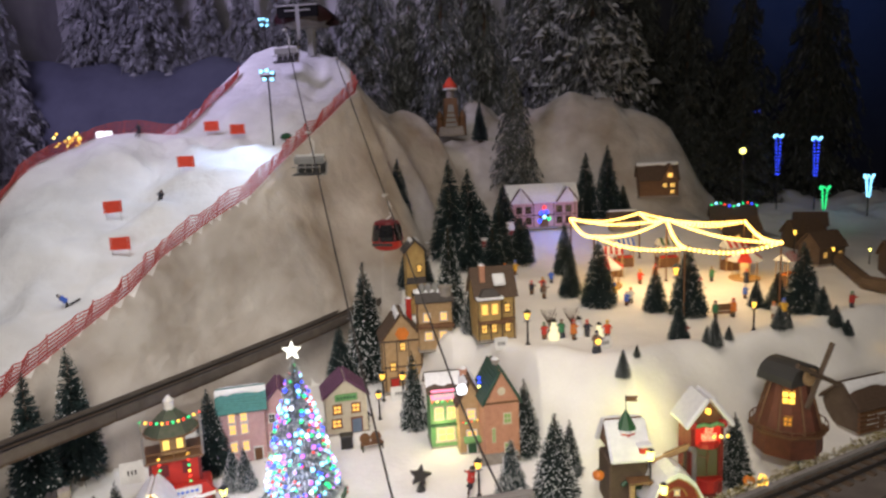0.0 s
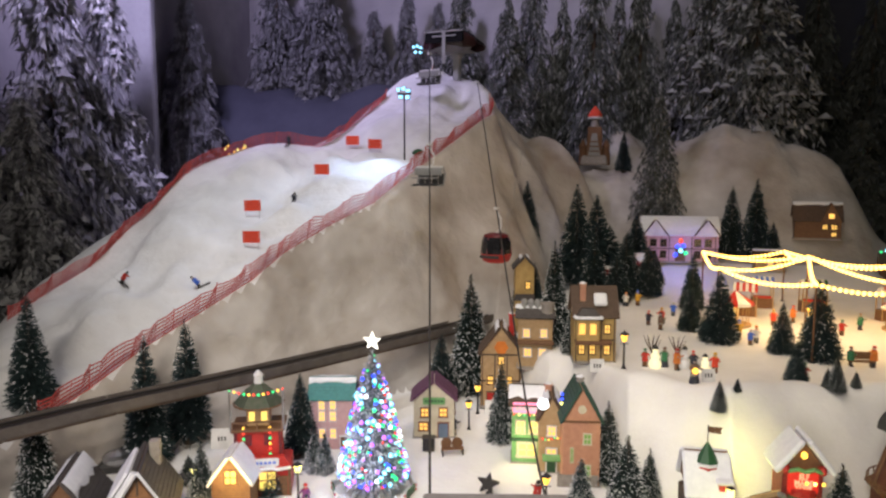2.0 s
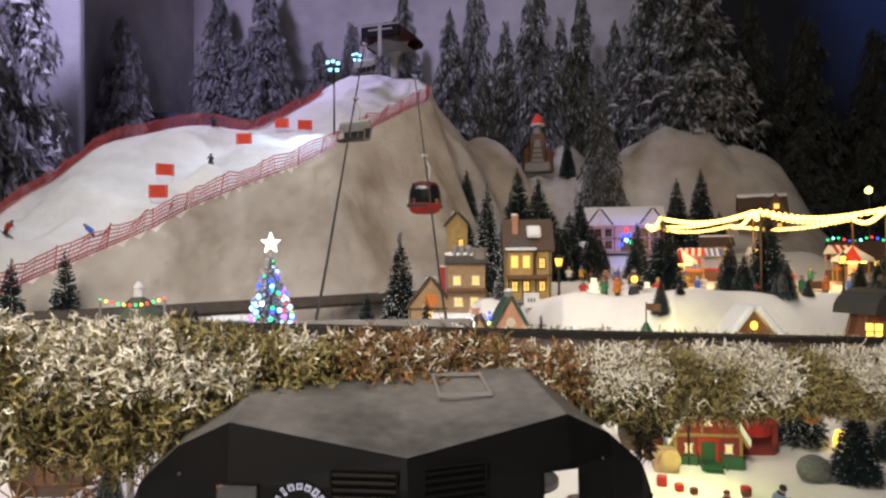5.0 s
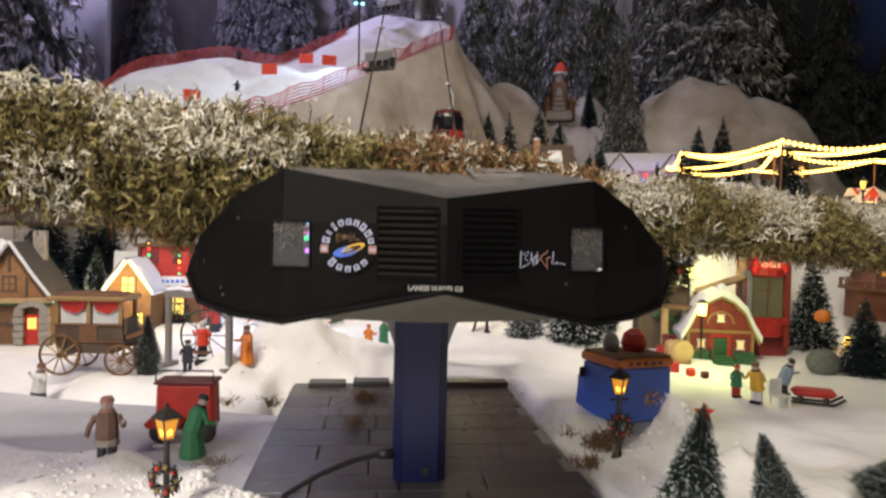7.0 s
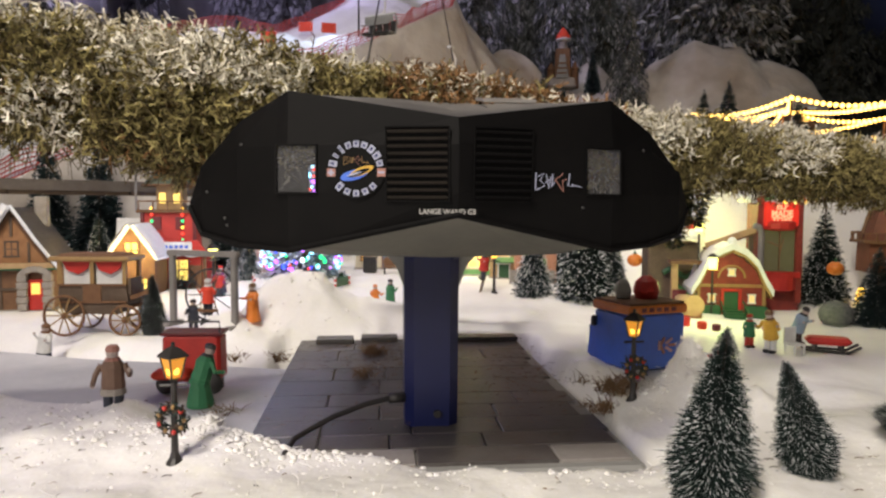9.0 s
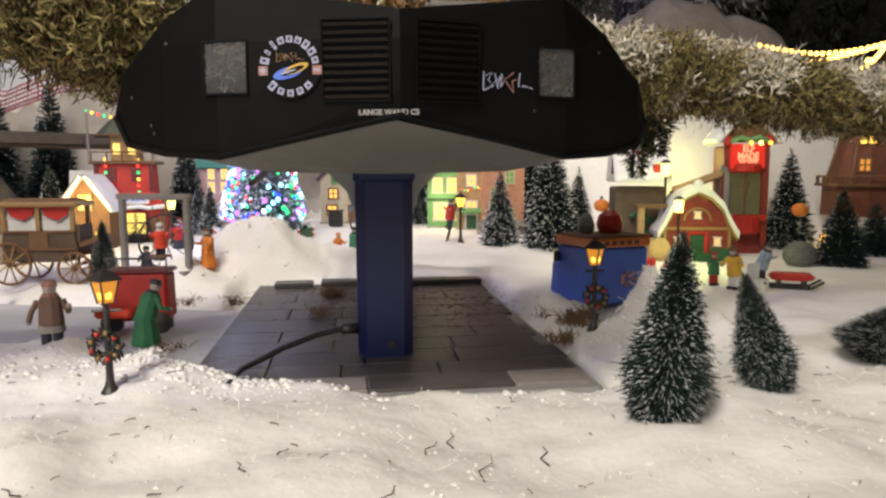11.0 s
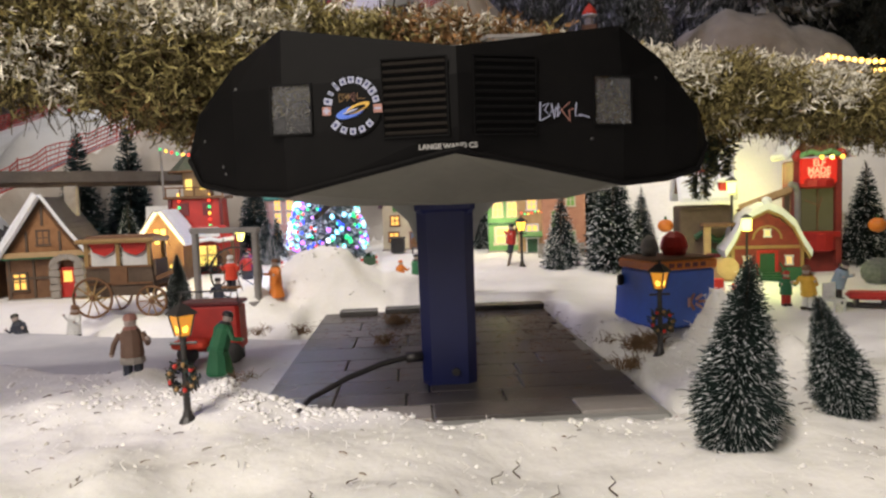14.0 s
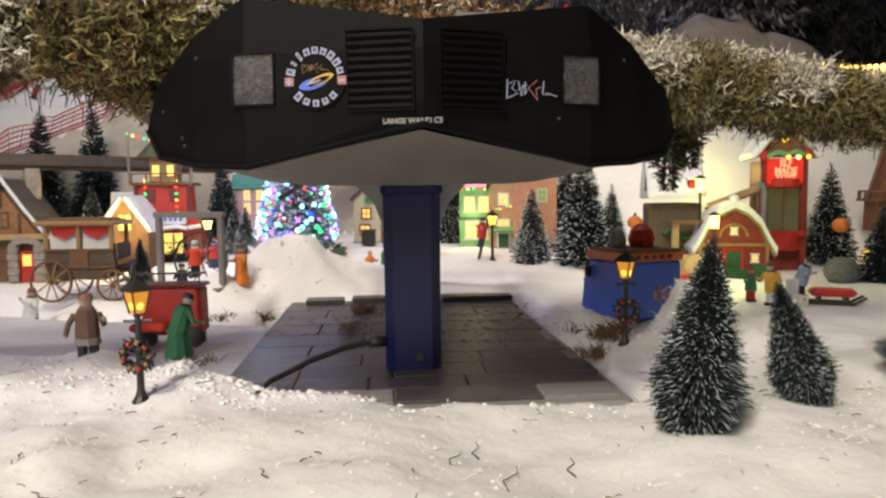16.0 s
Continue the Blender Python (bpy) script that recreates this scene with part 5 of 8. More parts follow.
# ---- building blocks of the villages ----
def house(name, at, w, d, h, rh, wall_m, roof_m, label, gable="front", wins=(), door=None, chimney=None, snow=0.6, pane=WARM, frame_m=WHITE, base_m=STONE, over=0.012, thick=0.008, group="", timber=None):
    """A ceramic house, front to -y: walls with gables, roof slabs with snow, windows with panes, door, chimney."""
    ob = thing(name, at, label, "house", group)
    if gable == "side":
        m, ww, dd = pose(0, 0, 0, 0, 0, 90), d, w
    else:
        m, ww, dd = Matrix(), w, d
    s = Shape()
    s.m = m
    s.prism([(-ww / 2, 0), (ww / 2, 0), (ww / 2, h), (0, h + rh), (-ww / 2, h)], dd, wall_m, Matrix.Translation((0, -dd / 2, 0)))
    s.make("wall", ob)
    Shape().box((0, 0, 0.004), (w * 1.06, d * 1.06, 0.012), base_m, bevel=0.003).make("plinth", ob)
    ln, an = math.hypot(ww / 2, rh), math.degrees(math.atan2(rh, ww / 2))
    rng = random.Random(len(name) + int(w * 1000))
    for side in (-1, 1):
        s = Shape()
        s.m = m @ pose(side * ww / 4, 0, h + rh / 2, 0, side * an, 0)
        s.box((side * over / 2, 0, thick / 2), (ln + over, dd + 2 * over, thick), roof_m, bevel=0.002)
        n = max(3, int(ln / 0.014))
        slab = s.make("roof", ob)
        for i in range(n):
            s = Shape()
            s.m = m @ pose(side * ww / 4, 0, h + rh / 2, 0, side * an, 0)
            s.box((-ln / 2 + (i + 0.5) * ln / n, 0, thick + 0.0008), (ln / n * 0.9, dd + 2 * over - 0.002, 0.0022), roof_m, ry=side * 4)
            s.make("roof_board", slab)
        if snow:
            s = Shape()
            s.m = m @ pose(side * ww / 4, 0, h + rh / 2, 0, side * an, 0)
            ny, nx = 8, 5
            lw = ln * snow
            vs, fs = [], []
            for i in range(ny + 1):
                for j in range(nx + 1):
                    u, v = j / nx, i / ny
                    rag = 1 + 0.22 * rng.uniform(-1, 1) if j == nx else 1
                    x = -side * ln / 2 + side * u * lw * rag
                    edge = min(1.0, 4 * min(u + 0.08, 1 - u) if j < nx else 0) * (0.4 if i in (0, ny) else 1)
                    vs.append((x, (v - 0.5) * (dd + 2 * over), thick + 0.002 + 0.008 * edge * rng.uniform(0.7, 1.1)))
            for i in range(ny):
                for j in range(nx):
                    a = i * (nx + 1) + j
                    fs.append((a, a + 1, a + nx + 2, a + nx + 1))
            s.add(vs, fs, CAP_SNOW)
            s.make("roof_snow", ob, "white painted snow on the roof", smooth=True)
    faces = {"f": pose(0, -d / 2, 0), "r": pose(w / 2, 0, 0, 0, 0, 90), "l": pose(-w / 2, 0, 0, 0, 0, -90), "b": pose(0, d / 2, 0, 0, 0, 180)}
    for face, u, z, a, b in wins:
        fm = faces[face] @ pose(u, 0, z)
        win = new("window")
        win.parent, win.matrix_basis, win.empty_display_size = ob, fm, 0.01
        s = Shape()
        t = min(a, b) * 0.16
        for c, sz in (((0, -0.002, b / 2), (a + t, 0.005, t)), ((0, -0.002, -b / 2), (a + 1.8 * t, 0.007, t)), ((a / 2, -0.002, 0), (t, 0.005, b)), ((-a / 2, -0.002, 0), (t, 0.005, b)), ((0, -0.002, 0), (t * 0.6, 0.004, b)), ((0, -0.002, 0), (a, 0.004, t * 0.6))):
            s.box(c, sz, frame_m)
        s.make("frame", win)
        Shape().box((0, -0.0006, 0), (a, 0.002, b), pane).make("pane", win, "lit yellow pane" if pane == WARM else "")
    if door:
        u, a, b, dm = door
        dr = new("door")
        dr.parent, dr.matrix_basis, dr.empty_display_size = ob, faces["f"] @ pose(u, 0, 0.008), 0.01
        s = Shape()
        s.box((0, -0.002, b / 2), (a, 0.004, b), dm)
        for k in (-1, 1):
            s.box((k * a * 0.22, -0.0045, b * 0.3), (a * 0.3, 0.002, b * 0.35), dm)
            s.box((k * a * 0.22, -0.0045, b * 0.72), (a * 0.3, 0.002, b * 0.3), dm)
        s.make("leaf", dr)
        s = Shape()
        s.box((0, -0.003, b + 0.002), (a * 1.3, 0.008, 0.004), frame_m), s.box((-a / 2 - 0.002, -0.003, b / 2), (0.004, 0.006, b), frame_m), s.box((a / 2 + 0.002, -0.003, b / 2), (0.004, 0.006, b), frame_m)
        s.make("door_frame", dr)
    if chimney:
        x, y, ch, cm = chimney
        s = Shape()
        s.box((x, y, ch / 2), (0.022, 0.022, ch), cm, bevel=0.002), s.box((x, y, ch), (0.028, 0.028, 0.006), cm, bevel=0.002)
        s.make("chimney", ob)
        Shape().lathe((x, y, ch + 0.002), [(0.013, 0), (0.013, 0.004), (0.007, 0.008)], CAP_SNOW, 8).make("chimney_snow", ob)
    if timber:
        for x in (-0.46, -0.15, 0.15, 0.46):
            Shape().box((x * w, -d / 2 - 0.001, h / 2), (0.005, 0.005, h), timber).make("beam", ob)
        for z in (h * 0.5, h * 0.98):
            Shape().box((0, -d / 2 - 0.0015, z), (w, 0.005, 0.006), timber).make("beam", ob)
    return ob


def add(parent, name, shape, label="", smooth=False):
    return shape.make(name, parent, label, smooth)


def bulbs(parent, points, r, mats, name="bulb"):
    """Small lamps, each a mesh of its own that shares its data with its like."""
    shared = {}
    for i, p in enumerate(points):
        m = mats[i % len(mats)]
        if m.name not in shared:
            first = Shape().ball((0, 0, 0), r, m, 4, 6).make(name, parent)
            shared[m.name] = first.data
            first.location = p
        else:
            o = new(name, shared[m.name])
            o.parent, o.location = parent, p


def street_lamp(x, y, h, label, z=None, wreath=False, bright=AMBER):
    z = z_at(x, y) - 0.006 if z is None else z
    lp = thing("street_lamp", pose(x, y, z, 0, 0, 20), label, "street lamp", "street lamps")
    k = h / 0.115
    s = Shape()
    s.m = Matrix.Scale(k, 4)
    s.lathe((0, 0, 0), [(0.009, 0), (0.009, 0.004), (0.005, 0.010), (0.0034, 0.016), (0.0030, 0.050), (0.0040, 0.052), (0.0030, 0.054), (0.0026, 0.080), (0.0045, 0.083)], IRON, 10)
    s.tube([(-0.012, 0, 0.077), (0.012, 0, 0.077)], 0.0014, IRON, 5)
    s.make("post", lp)
    lantern = Shape()
    lantern.m = Matrix.Scale(k, 4)
    if bright == AMBER and h < 0.12:
        lantern.lathe((0, 0, 0.084), [(0.0062, 0), (0.0084, 0.009)], AMBERDIM, 4)
        lantern.lathe((0, 0, 0.093), [(0.0084, 0), (0.0108, 0.010)], AMBERDIM, 4)
        lantern.ball((0, 0, 0.0915), 0.0066, bright, 6, 10, 1.15)
    else:
        lantern.lathe((0, 0, 0.084), [(0.0062, 0), (0.0108, 0.019)], bright, 4)
    lan = lantern.make("lantern", lp, "glowing amber lantern")
    s = Shape()
    s.m = Matrix.Scale(k, 4)
    for i in range(4):
        a = i * math.pi / 2
        s.tube([(0.0066 * math.cos(a), 0.0066 * math.sin(a), 0.083), (0.0116 * math.cos(a), 0.0116 * math.sin(a), 0.1035)], 0.0009, IRON, 4)
    s.make("cage", lan)
    s = Shape()
    s.m = Matrix.Scale(k, 4)
    s.lathe((0, 0, 0.103), [(0.0142, 0), (0.0142, 0.0015), (0.0060, 0.008), (0.0016, 0.010), (0.0022, 0.012), (0.0004, 0.014)], IRON, 4)
    s.make("cap", lp)
    if wreath:
        rng = random.Random(6)
        w = new("wreath")
        w.parent, w.matrix_basis, w.empty_display_size = lp, pose(0, -0.005, 0.048, 0, 0, -10), 0.01
        s = Shape()
        for i in range(260):
            a, q = rng.uniform(0, 2 * math.pi), rng.uniform(-0.0032, 0.0032)
            p = Vector(((0.0115 + q) * math.cos(a), rng.uniform(-0.004, 0.003), (0.0115 + q) * math.sin(a)))
            e = p + Vector((rng.uniform(-1, 1), rng.uniform(-1, 0.3), rng.uniform(-1, 1))) * 0.0035
            s.tube([p, e], 0.0010, NEEDLE if i % 3 else BARK, 3)
        s.make("sprig_ring", w)
        for i in range(9):
            a = i * 0.7
            Shape().ball((0.0118 * math.cos(a), -0.004, 0.0118 * math.sin(a)), 0.0024, RED if i % 2 else GOLD, 4, 6).make("berry", w)
    return lp


# ---- beside the valley station ----
street_lamp(-0.052, 0.765, 0.116, "black street lamp with amber lantern and wreath in the snow", z=0.014, wreath=True)
street_lamp(0.372, 1.085, 0.118, "black street lamp with amber lantern and wreath beside a truck", z=0.012, wreath=True)

# grey sheet painted where shelf and moss shade the snow
tagged(sheet("shadow_sheet", np.arange(-0.80, -0.02, 0.02), np.arange(0.86, 1.20, 0.02), lambda X, Y: 0.006 + 0.004 * (bumps(X, Y, 12) - 0.5), SHADEGREY), "grey sheet in a snow hollow, standing for the shelf's shadow", "pond", kind="structure")

figure("man_figurine", pose(-0.232, 0.915, 0.004, 0, 0, 25), 0.088, COATBROWN, DENIM, FADEDRED, "brown-coated toy man with raised forearm on the grey hollow", (-70, 40))
figure("man_figurine", pose(-0.155, 0.975, 0.006, 0, 0, 150), 0.080, COATGREEN, COATGREEN, IRON, "green-coated toy man bent over a red barrow", (10, 10), 20, True)


def red_barrow():
    b = thing("red_barrow", pose(-0.205, 1.045, 0.006, 0, 0, 15), "red toy market barrow with a black rail", "barrow")
    Shape().box((0, 0, 0.046), (0.078, 0.038, 0.062), RED, bevel=0.004, taper=0.97).make("body", b)
    Shape().box((0, -0.0005, 0.079), (0.082, 0.042, 0.005), DARKRED, bevel=0.002).make("lid", b)
    s = Shape()
    s.tube([(-0.038, -0.018, 0.079), (-0.038, -0.018, 0.096), (0.038, -0.018, 0.096), (0.038, -0.018, 0.079)], 0.0014, IRON, 5)
    s.make("rail", b)
    for sx in (-0.030, 0.030):
        Shape().lathe((sx, -0.022, 0.014), [(0.003, 0), (0.014, 0.001), (0.014, 0.004), (0.003, 0.005)], IRON, 14, pose(0, 0, 0, 90, 0, 0)).make("wheel", b)
    for sx in (-0.032, 0.032):
        Shape().box((sx, 0.012, 0.009), (0.005, 0.005, 0.018), IRON).make("leg", b)
    Shape().box((-0.02, -0.035, 0.030), (0.045, 0.03, 0.010), FLAGRED, bevel=0.003).make("tray", b)


red_barrow()


def truck():
    t = thing("toy_truck", pose(0.389, 1.285, 0.006, 0, 0, 34), "blue toy delivery truck with an orange rim and red load", "truck")
    s = Shape()
    s.box((0, 0, 0.056), (0.100, 0.088, 0.082), TRUCKBLUE, bevel=0.004)
    s.make("box_body", t)
    Shape().box((0, 0, 0.103), (0.104, 0.092, 0.013), ORANGE, bevel=0.002).make("rim", t, "orange plastic rim")
    s = Shape()
    for i in range(5):
        s.box((-0.026 + i * 0.013, -0.0465, 0.103), (0.008, 0.001, 0.006), DARKRED)
    s.make("unreadable_lettering", t)
    Shape().box((0, 0, 0.111), (0.098, 0.086, 0.004), BROWN, bevel=0.001).make("lid", t)
    for i in range(6):
        a = i * math.pi / 3
        add(t, "faded_stroke", Shape().box((0.014 + 0.011 * math.cos(a), -0.0452, 0.050 + 0.007 * math.sin(a)), (0.013, 0.0012, 0.004), PINK if i % 2 else FADEDRED, ry=-math.degrees(a) * 0.5), "faded red print")
    for sx in (-0.035, 0.035):
        for sy in (-0.040, 0.040):
            w = Shape().lathe((sx, sy, 0.012), [(0.004, -0.006), (0.0125, -0.006), (0.0125, 0.006), (0.004, 0.006)], IRON, 14, pose(0, 0, 0, 90, 0, 0)).make("wheel", t)
            Shape().lathe((sx, sy, 0.012), [(0.002, -0.0065), (0.006, -0.0065), (0.006, 0.0065), (0.002, 0.0065)], GREY, 10, pose(0, 0, 0, 90, 0, 0)).make("rim_disc", w)
    cab = Shape().box((0.0, 0.064, 0.042), (0.080, 0.036, 0.055), TRUCKBLUE, bevel=0.006, taper=0.9).make("cab", t, "blue cab")
    Shape().box((0.0, 0.0805, 0.052), (0.066, 0.003, 0.022), glass).make("windscreen", cab)
    Shape().box((-0.055, 0.036, 0.078), (0.010, 0.006, 0.016), IRON, bevel=0.002).make("mirror", cab)
    tagged(Shape().lathe((0, 0, 0), [(0.016, 0), (0.020, 0.012), (0.016, 0.026), (0.006, 0.034)], RED, 12).make("red_sack", at=pose(0.400, 1.300, 0.119)), "red bundle on the truck's lid", "sack")
    tagged(Shape().lathe((0, 0, 0), [(0.010, 0), (0.013, 0.012), (0.009, 0.024), (0.003, 0.03)], GREY, 10).make("grey_sack", at=pose(0.365, 1.285, 0.119)), "grey bundle on the truck's lid", "sack")


truck()
# dry twigs and grass round the lamp foot and the slab
rng = random.Random(21)
for cx, cy, n, r in ((0.352, 1.12, 150, 0.030), (0.335, 1.09, 90, 0.024), (0.362, 1.15, 90, 0.022), (-0.112, 0.955, 60, 0.025), (-0.189, 1.258, 50, 0.022), (-0.251, 1.235, 40, 0.022), (-0.033, 1.305, 110, 0.022), (-0.003, 1.151, 40, 0.020), (0.31, 1.19, 26, 0.02)):
    s = Shape()
    for i in range(n):
        a, q = rng.uniform(0, 6.28), rng.uniform(0, r)
        p = Vector((q * math.cos(a), q * math.sin(a), 0))
        e = p + Vector((rng.uniform(-1, 1), rng.uniform(-1, 1), rng.uniform(0.2, 1.1))) * 0.016
        s.tube([p, p.lerp(e, 0.5) + Vector((0, 0, 0.003)), e], 0.0007, STRAW, 3, 0.0003)
    tagged(s.make("dry_grass_tuft", at=pose(cx, cy, max(z_at(cx, cy), 0.010 if -0.04 < cx < 0.33 else 0.0))), "brown tuft of dry grass in the snow", "grass", kind="stuff")
s = Shape()
for i in range(1000):
    on_plate = i < 800
    if on_plate:
        q = (rng.gauss(-0.03, 0.07), rng.gauss(0.36, 0.06)) if i < 260 else (rng.gauss(0.13, 0.05), rng.gauss(0.25, 0.12)) if i < 480 else (rng.uniform(-0.21, 0.21), rng.uniform(-0.02, 0.49))
        p = STATION @ Vector((max(-0.21, min(0.21, q[0])), max(-0.05, min(0.49, q[1])), 0.0125))
    else:
        x, y = rng.uniform(-0.35, 0.75), rng.uniform(0.55, 0.98)
        p = Vector((x, y, z_at(x, y) + 0.001))
    a, ln = rng.uniform(0, 6.28), rng.uniform(0.003, 0.009)
    d = Vector((math.cos(a), math.sin(a), rng.uniform(-0.05, 0.15))) * ln
    s.tube([p, p + d * 0.5 + Vector((0, 0, 0.0008)), p + d], rng.uniform(0.0002, 0.00055), STRAW if i % 3 else BARK, 3)
tagged(s.make("fallen_needles"), "brown needles and crumbs fallen on snow and slabs", "needles", kind="stuff")
for x, y, a, ln in ((-0.02, 0.80, 40, 0.014), (0.03, 0.885, 170, 0.020), (-0.10, 0.79, 150, 0.008), (-0.16, 0.77, 20, 0.007), (0.33, 0.70, 95, 0.030), (0.29, 0.66, 85, 0.038), (0.50, 0.60, 30, 0.012), (0.235, 0.60, 80, 0.032), (0.245, 0.69, 75, 0.022), (0.26, 0.72, 100, 0.030), (0.145, 0.62, 130, 0.016), (0.155, 0.645, 60, 0.010), (0.02, 0.58, 160, 0.018), (-0.04, 0.62, 120, 0.009), (0.10, 0.585, 20, 0.008), (0.30, 0.58, 40, 0.012)):
    s = Shape()
    z = z_at(x, y) + 0.0015
    d = Vector((math.cos(radians(a)), math.sin(radians(a)), 0.05)) * ln
    q = Vector((-d.y, d.x, 0)) * 0.18
    s.tube([(0, 0, 0), d * 0.35 + q, d * 0.7, d + q * 0.5], 0.0006, BARK, 4, 0.0003)
    tagged(s.make("fallen_twig", at=pose(x, y, z)), "thin brown twig lying on the snow", "twig", "fallen twigs")


def snow_crumbs():
    """Loose cotton crumbs and fluffs on the nearest snow."""
    rng = np.random.RandomState(17)
    base = np.array([(1, 0, 0), (-1, 0, 0), (0, 1, 0), (0, -1, 0), (0, 0, 1), (0, 0, -0.6)])
    tri = [(0, 2, 4), (2, 1, 4), (1, 3, 4), (3, 0, 4), (2, 0, 5), (1, 2, 5), (3, 1, 5), (0, 3, 5)]
    xs = np.concatenate([rng.uniform(-0.5, 0.85, 3500), rng.normal(0.44, 0.05, 500), rng.normal(0.33, 0.05, 500), rng.uniform(-0.15, 0.40, 1500)])
    ys = np.concatenate([rng.uniform(0.46, 1.0, 3500), rng.normal(1.10, 0.05, 500), rng.normal(1.20, 0.06, 500), rng.normal(0.90, 0.022, 1500)])
    zs = ground_height(xs, ys)
    verts, faces = [], []
    for i in range(len(xs)):
        r = 0.0005 + 0.0018 * rng.rand() ** 3
        b = len(verts)
        k = base * r * (0.6 + 0.8 * rng.rand(6, 1)) * (1.2, 1.2, 0.7)
        verts += (k + (xs[i], ys[i], zs[i] + 0.2 * r)).tolist()
        faces += [tuple(b + q for q in t) for t in tri]
    me = bpy.data.meshes.new("snow_crumbs")
    me.from_pydata(verts, [], faces)
    me.materials.append(SNOW)
    tagged(new("snow_crumbs", me), "loose white crumbs of cotton snow", "snow", kind="stuff")
    # wisps of cotton fibre
    s = Shape()
    for i in range(700):
        x, y = (rng.normal(0.43, 0.04), rng.normal(1.10, 0.035)) if i < 160 else (rng.uniform(-0.12, 0.42), rng.normal(0.905, 0.02)) if i < 420 else (rng.uniform(-0.4, 0.8), rng.uniform(0.5, 0.95))
        p = Vector((x, y, z_at(x, y)))
        d = Vector((rng.randn(), rng.randn(), 0.5 + 0.8 * rng.rand())) * 0.006
        q = Vector((rng.randn(), rng.randn(), 0.3)) * 0.003
        s.tube([p, p + d * 0.5 + q, p + d], 0.00035, SNOW, 3)
    tagged(s.make("cotton_wisps"), "fine white cotton fibres on the snow", "snow", kind="stuff")



def snow_clods():
    """Soft clods of cotton heaped along the plate, the grey hollow and the truck."""
    rng = np.random.RandomState(23)
    spots = [(0.440, 1.10, 0.030, 0.030, 160), (0.335, 1.235, 0.018, 0.030, 30), (-0.10, 1.05, 0.035, 0.10, 150), (-0.08, 0.860, 0.07, 0.020, 150), (0.0, 0.830, 0.05, 0.022, 260), (-0.12, 0.80, 0.09, 0.03, 90), (0.16, 0.838, 0.15, 0.014, 260), (-0.26, 1.45, 0.06, 0.06, 120), (-0.30, 0.865, 0.10, 0.018, 40), (0.47, 0.86, 0.06, 0.05, 40)]
    verts, faces = [], []
    rings, sides = 5, 8
    for cx, cy, sx, sy, n in spots:
        xs, ys = rng.normal(cx, sx, n), rng.normal(cy, sy, n)
        zs = ground_height(xs, ys)
        for x, y, z in zip(xs, ys, zs):
            r = 0.0008 + 0.0026 * rng.rand() ** 2.4
            b = len(verts)
            for i in range(rings + 1):
                for k in range(sides):
                    p, q = math.pi * i / rings, 2 * math.pi * k / sides
                    m = r * (1 + (0.34 * (rng.rand() - 0.5) if 0 < i < rings else 0))
                    verts.append((x + 1.25 * m * math.sin(p) * math.cos(q), y + 1.25 * m * math.sin(p) * math.sin(q), z + 0.1 * r - 0.75 * m * math.cos(p)))
            faces += [(b + i * sides + k, b + i * sides + (k + 1) % sides, b + (i + 1) * sides + (k + 1) % sides, b + (i + 1) * sides + k) for i in range(rings) for k in range(sides)]
    me = bpy.data.meshes.new("snow_clods")
    me.from_pydata(verts, [], faces)
    me.materials.append(SNOW)
    me.polygons.foreach_set("use_smooth", [True] * len(faces))
    tagged(new("snow_clods", me), "soft white clods of cotton snow round the plate", "snow", kind="stuff")


snow_crumbs()
snow_clods()

# ---- lower village ----
# the inn with two gables by the coach
pub = house("timbered_inn", pose(-1.035, 1.64, 0.004, 0, 0, 30), 0.165, 0.21, 0.115, 0.125, BROWN, SLATE, "brown timbered inn with a steep dark gable edged with snow", wins=(("f", -0.055, 0.05, 0.030, 0.040), ("f", 0.0, 0.150, 0.026, 0.034)), snow=0.0, frame_m=TIMBER, timber=TIMBER, over=0.018)
s = Shape()
s.prism([(-0.070, 0.118), (0.070, 0.118), (0.0, 0.222)], 0.004, mat("warm_brown_boards", (0.34, 0.17, 0.07), 0.7, colour2=(0.22, 0.10, 0.04), scale=60, bump=0.5, bump_scale=300), Matrix.Translation((0, -0.1085, 0)))
add(pub, "gable_panel", s, "warm brown boarded gable")
for x, z0, z1 in ((-0.035, 0.118, 0.165), (0.035, 0.118, 0.165), (0.0, 0.178, 0.222)):
    add(pub, "gable_stud", Shape().box((x, -0.110, (z0 + z1) / 2), (0.005, 0.004, z1 - z0), TIMBER))
s = Shape()
s.box((0.005, -0.116, 0.112), (0.185, 0.012, 0.012), TAN, bevel=0.002), s.box((0.005, -0.120, 0.104), (0.180, 0.006, 0.004), GREEN)
add(pub, "sign_board", s, "tan board with unreadable lettering")
porch = new("porch")
porch.parent, porch.matrix_basis, porch.empty_display_size = pub, pose(0.048, -0.112, 0.008), 0.01
for sx in (-0.026, 0.026):
    for k in range(5):
        Shape().box((sx, -0.004, 0.009 + 0.0165 * k), (0.020 + 0.003 * (k % 2), 0.022, 0.0155), STONE, bevel=0.002).make("stone", porch)
for k in range(7):
    q = math.pi * (k + 0.5) / 7
    Shape().box((0.028 * math.cos(q), -0.004, 0.078 + 0.018 * math.sin(q)), (0.014, 0.022, 0.014), STONE, ry=90 - math.degrees(q), bevel=0.002).make("stone", porch)
Shape().box((0, 0.001, 0.036), (0.034, 0.004, 0.070), RED).make("leaf", porch, "red arched door")
Shape().box((0, -0.002, 0.050), (0.018, 0.003, 0.026), WARM).make("pane", porch, "lit door pane")
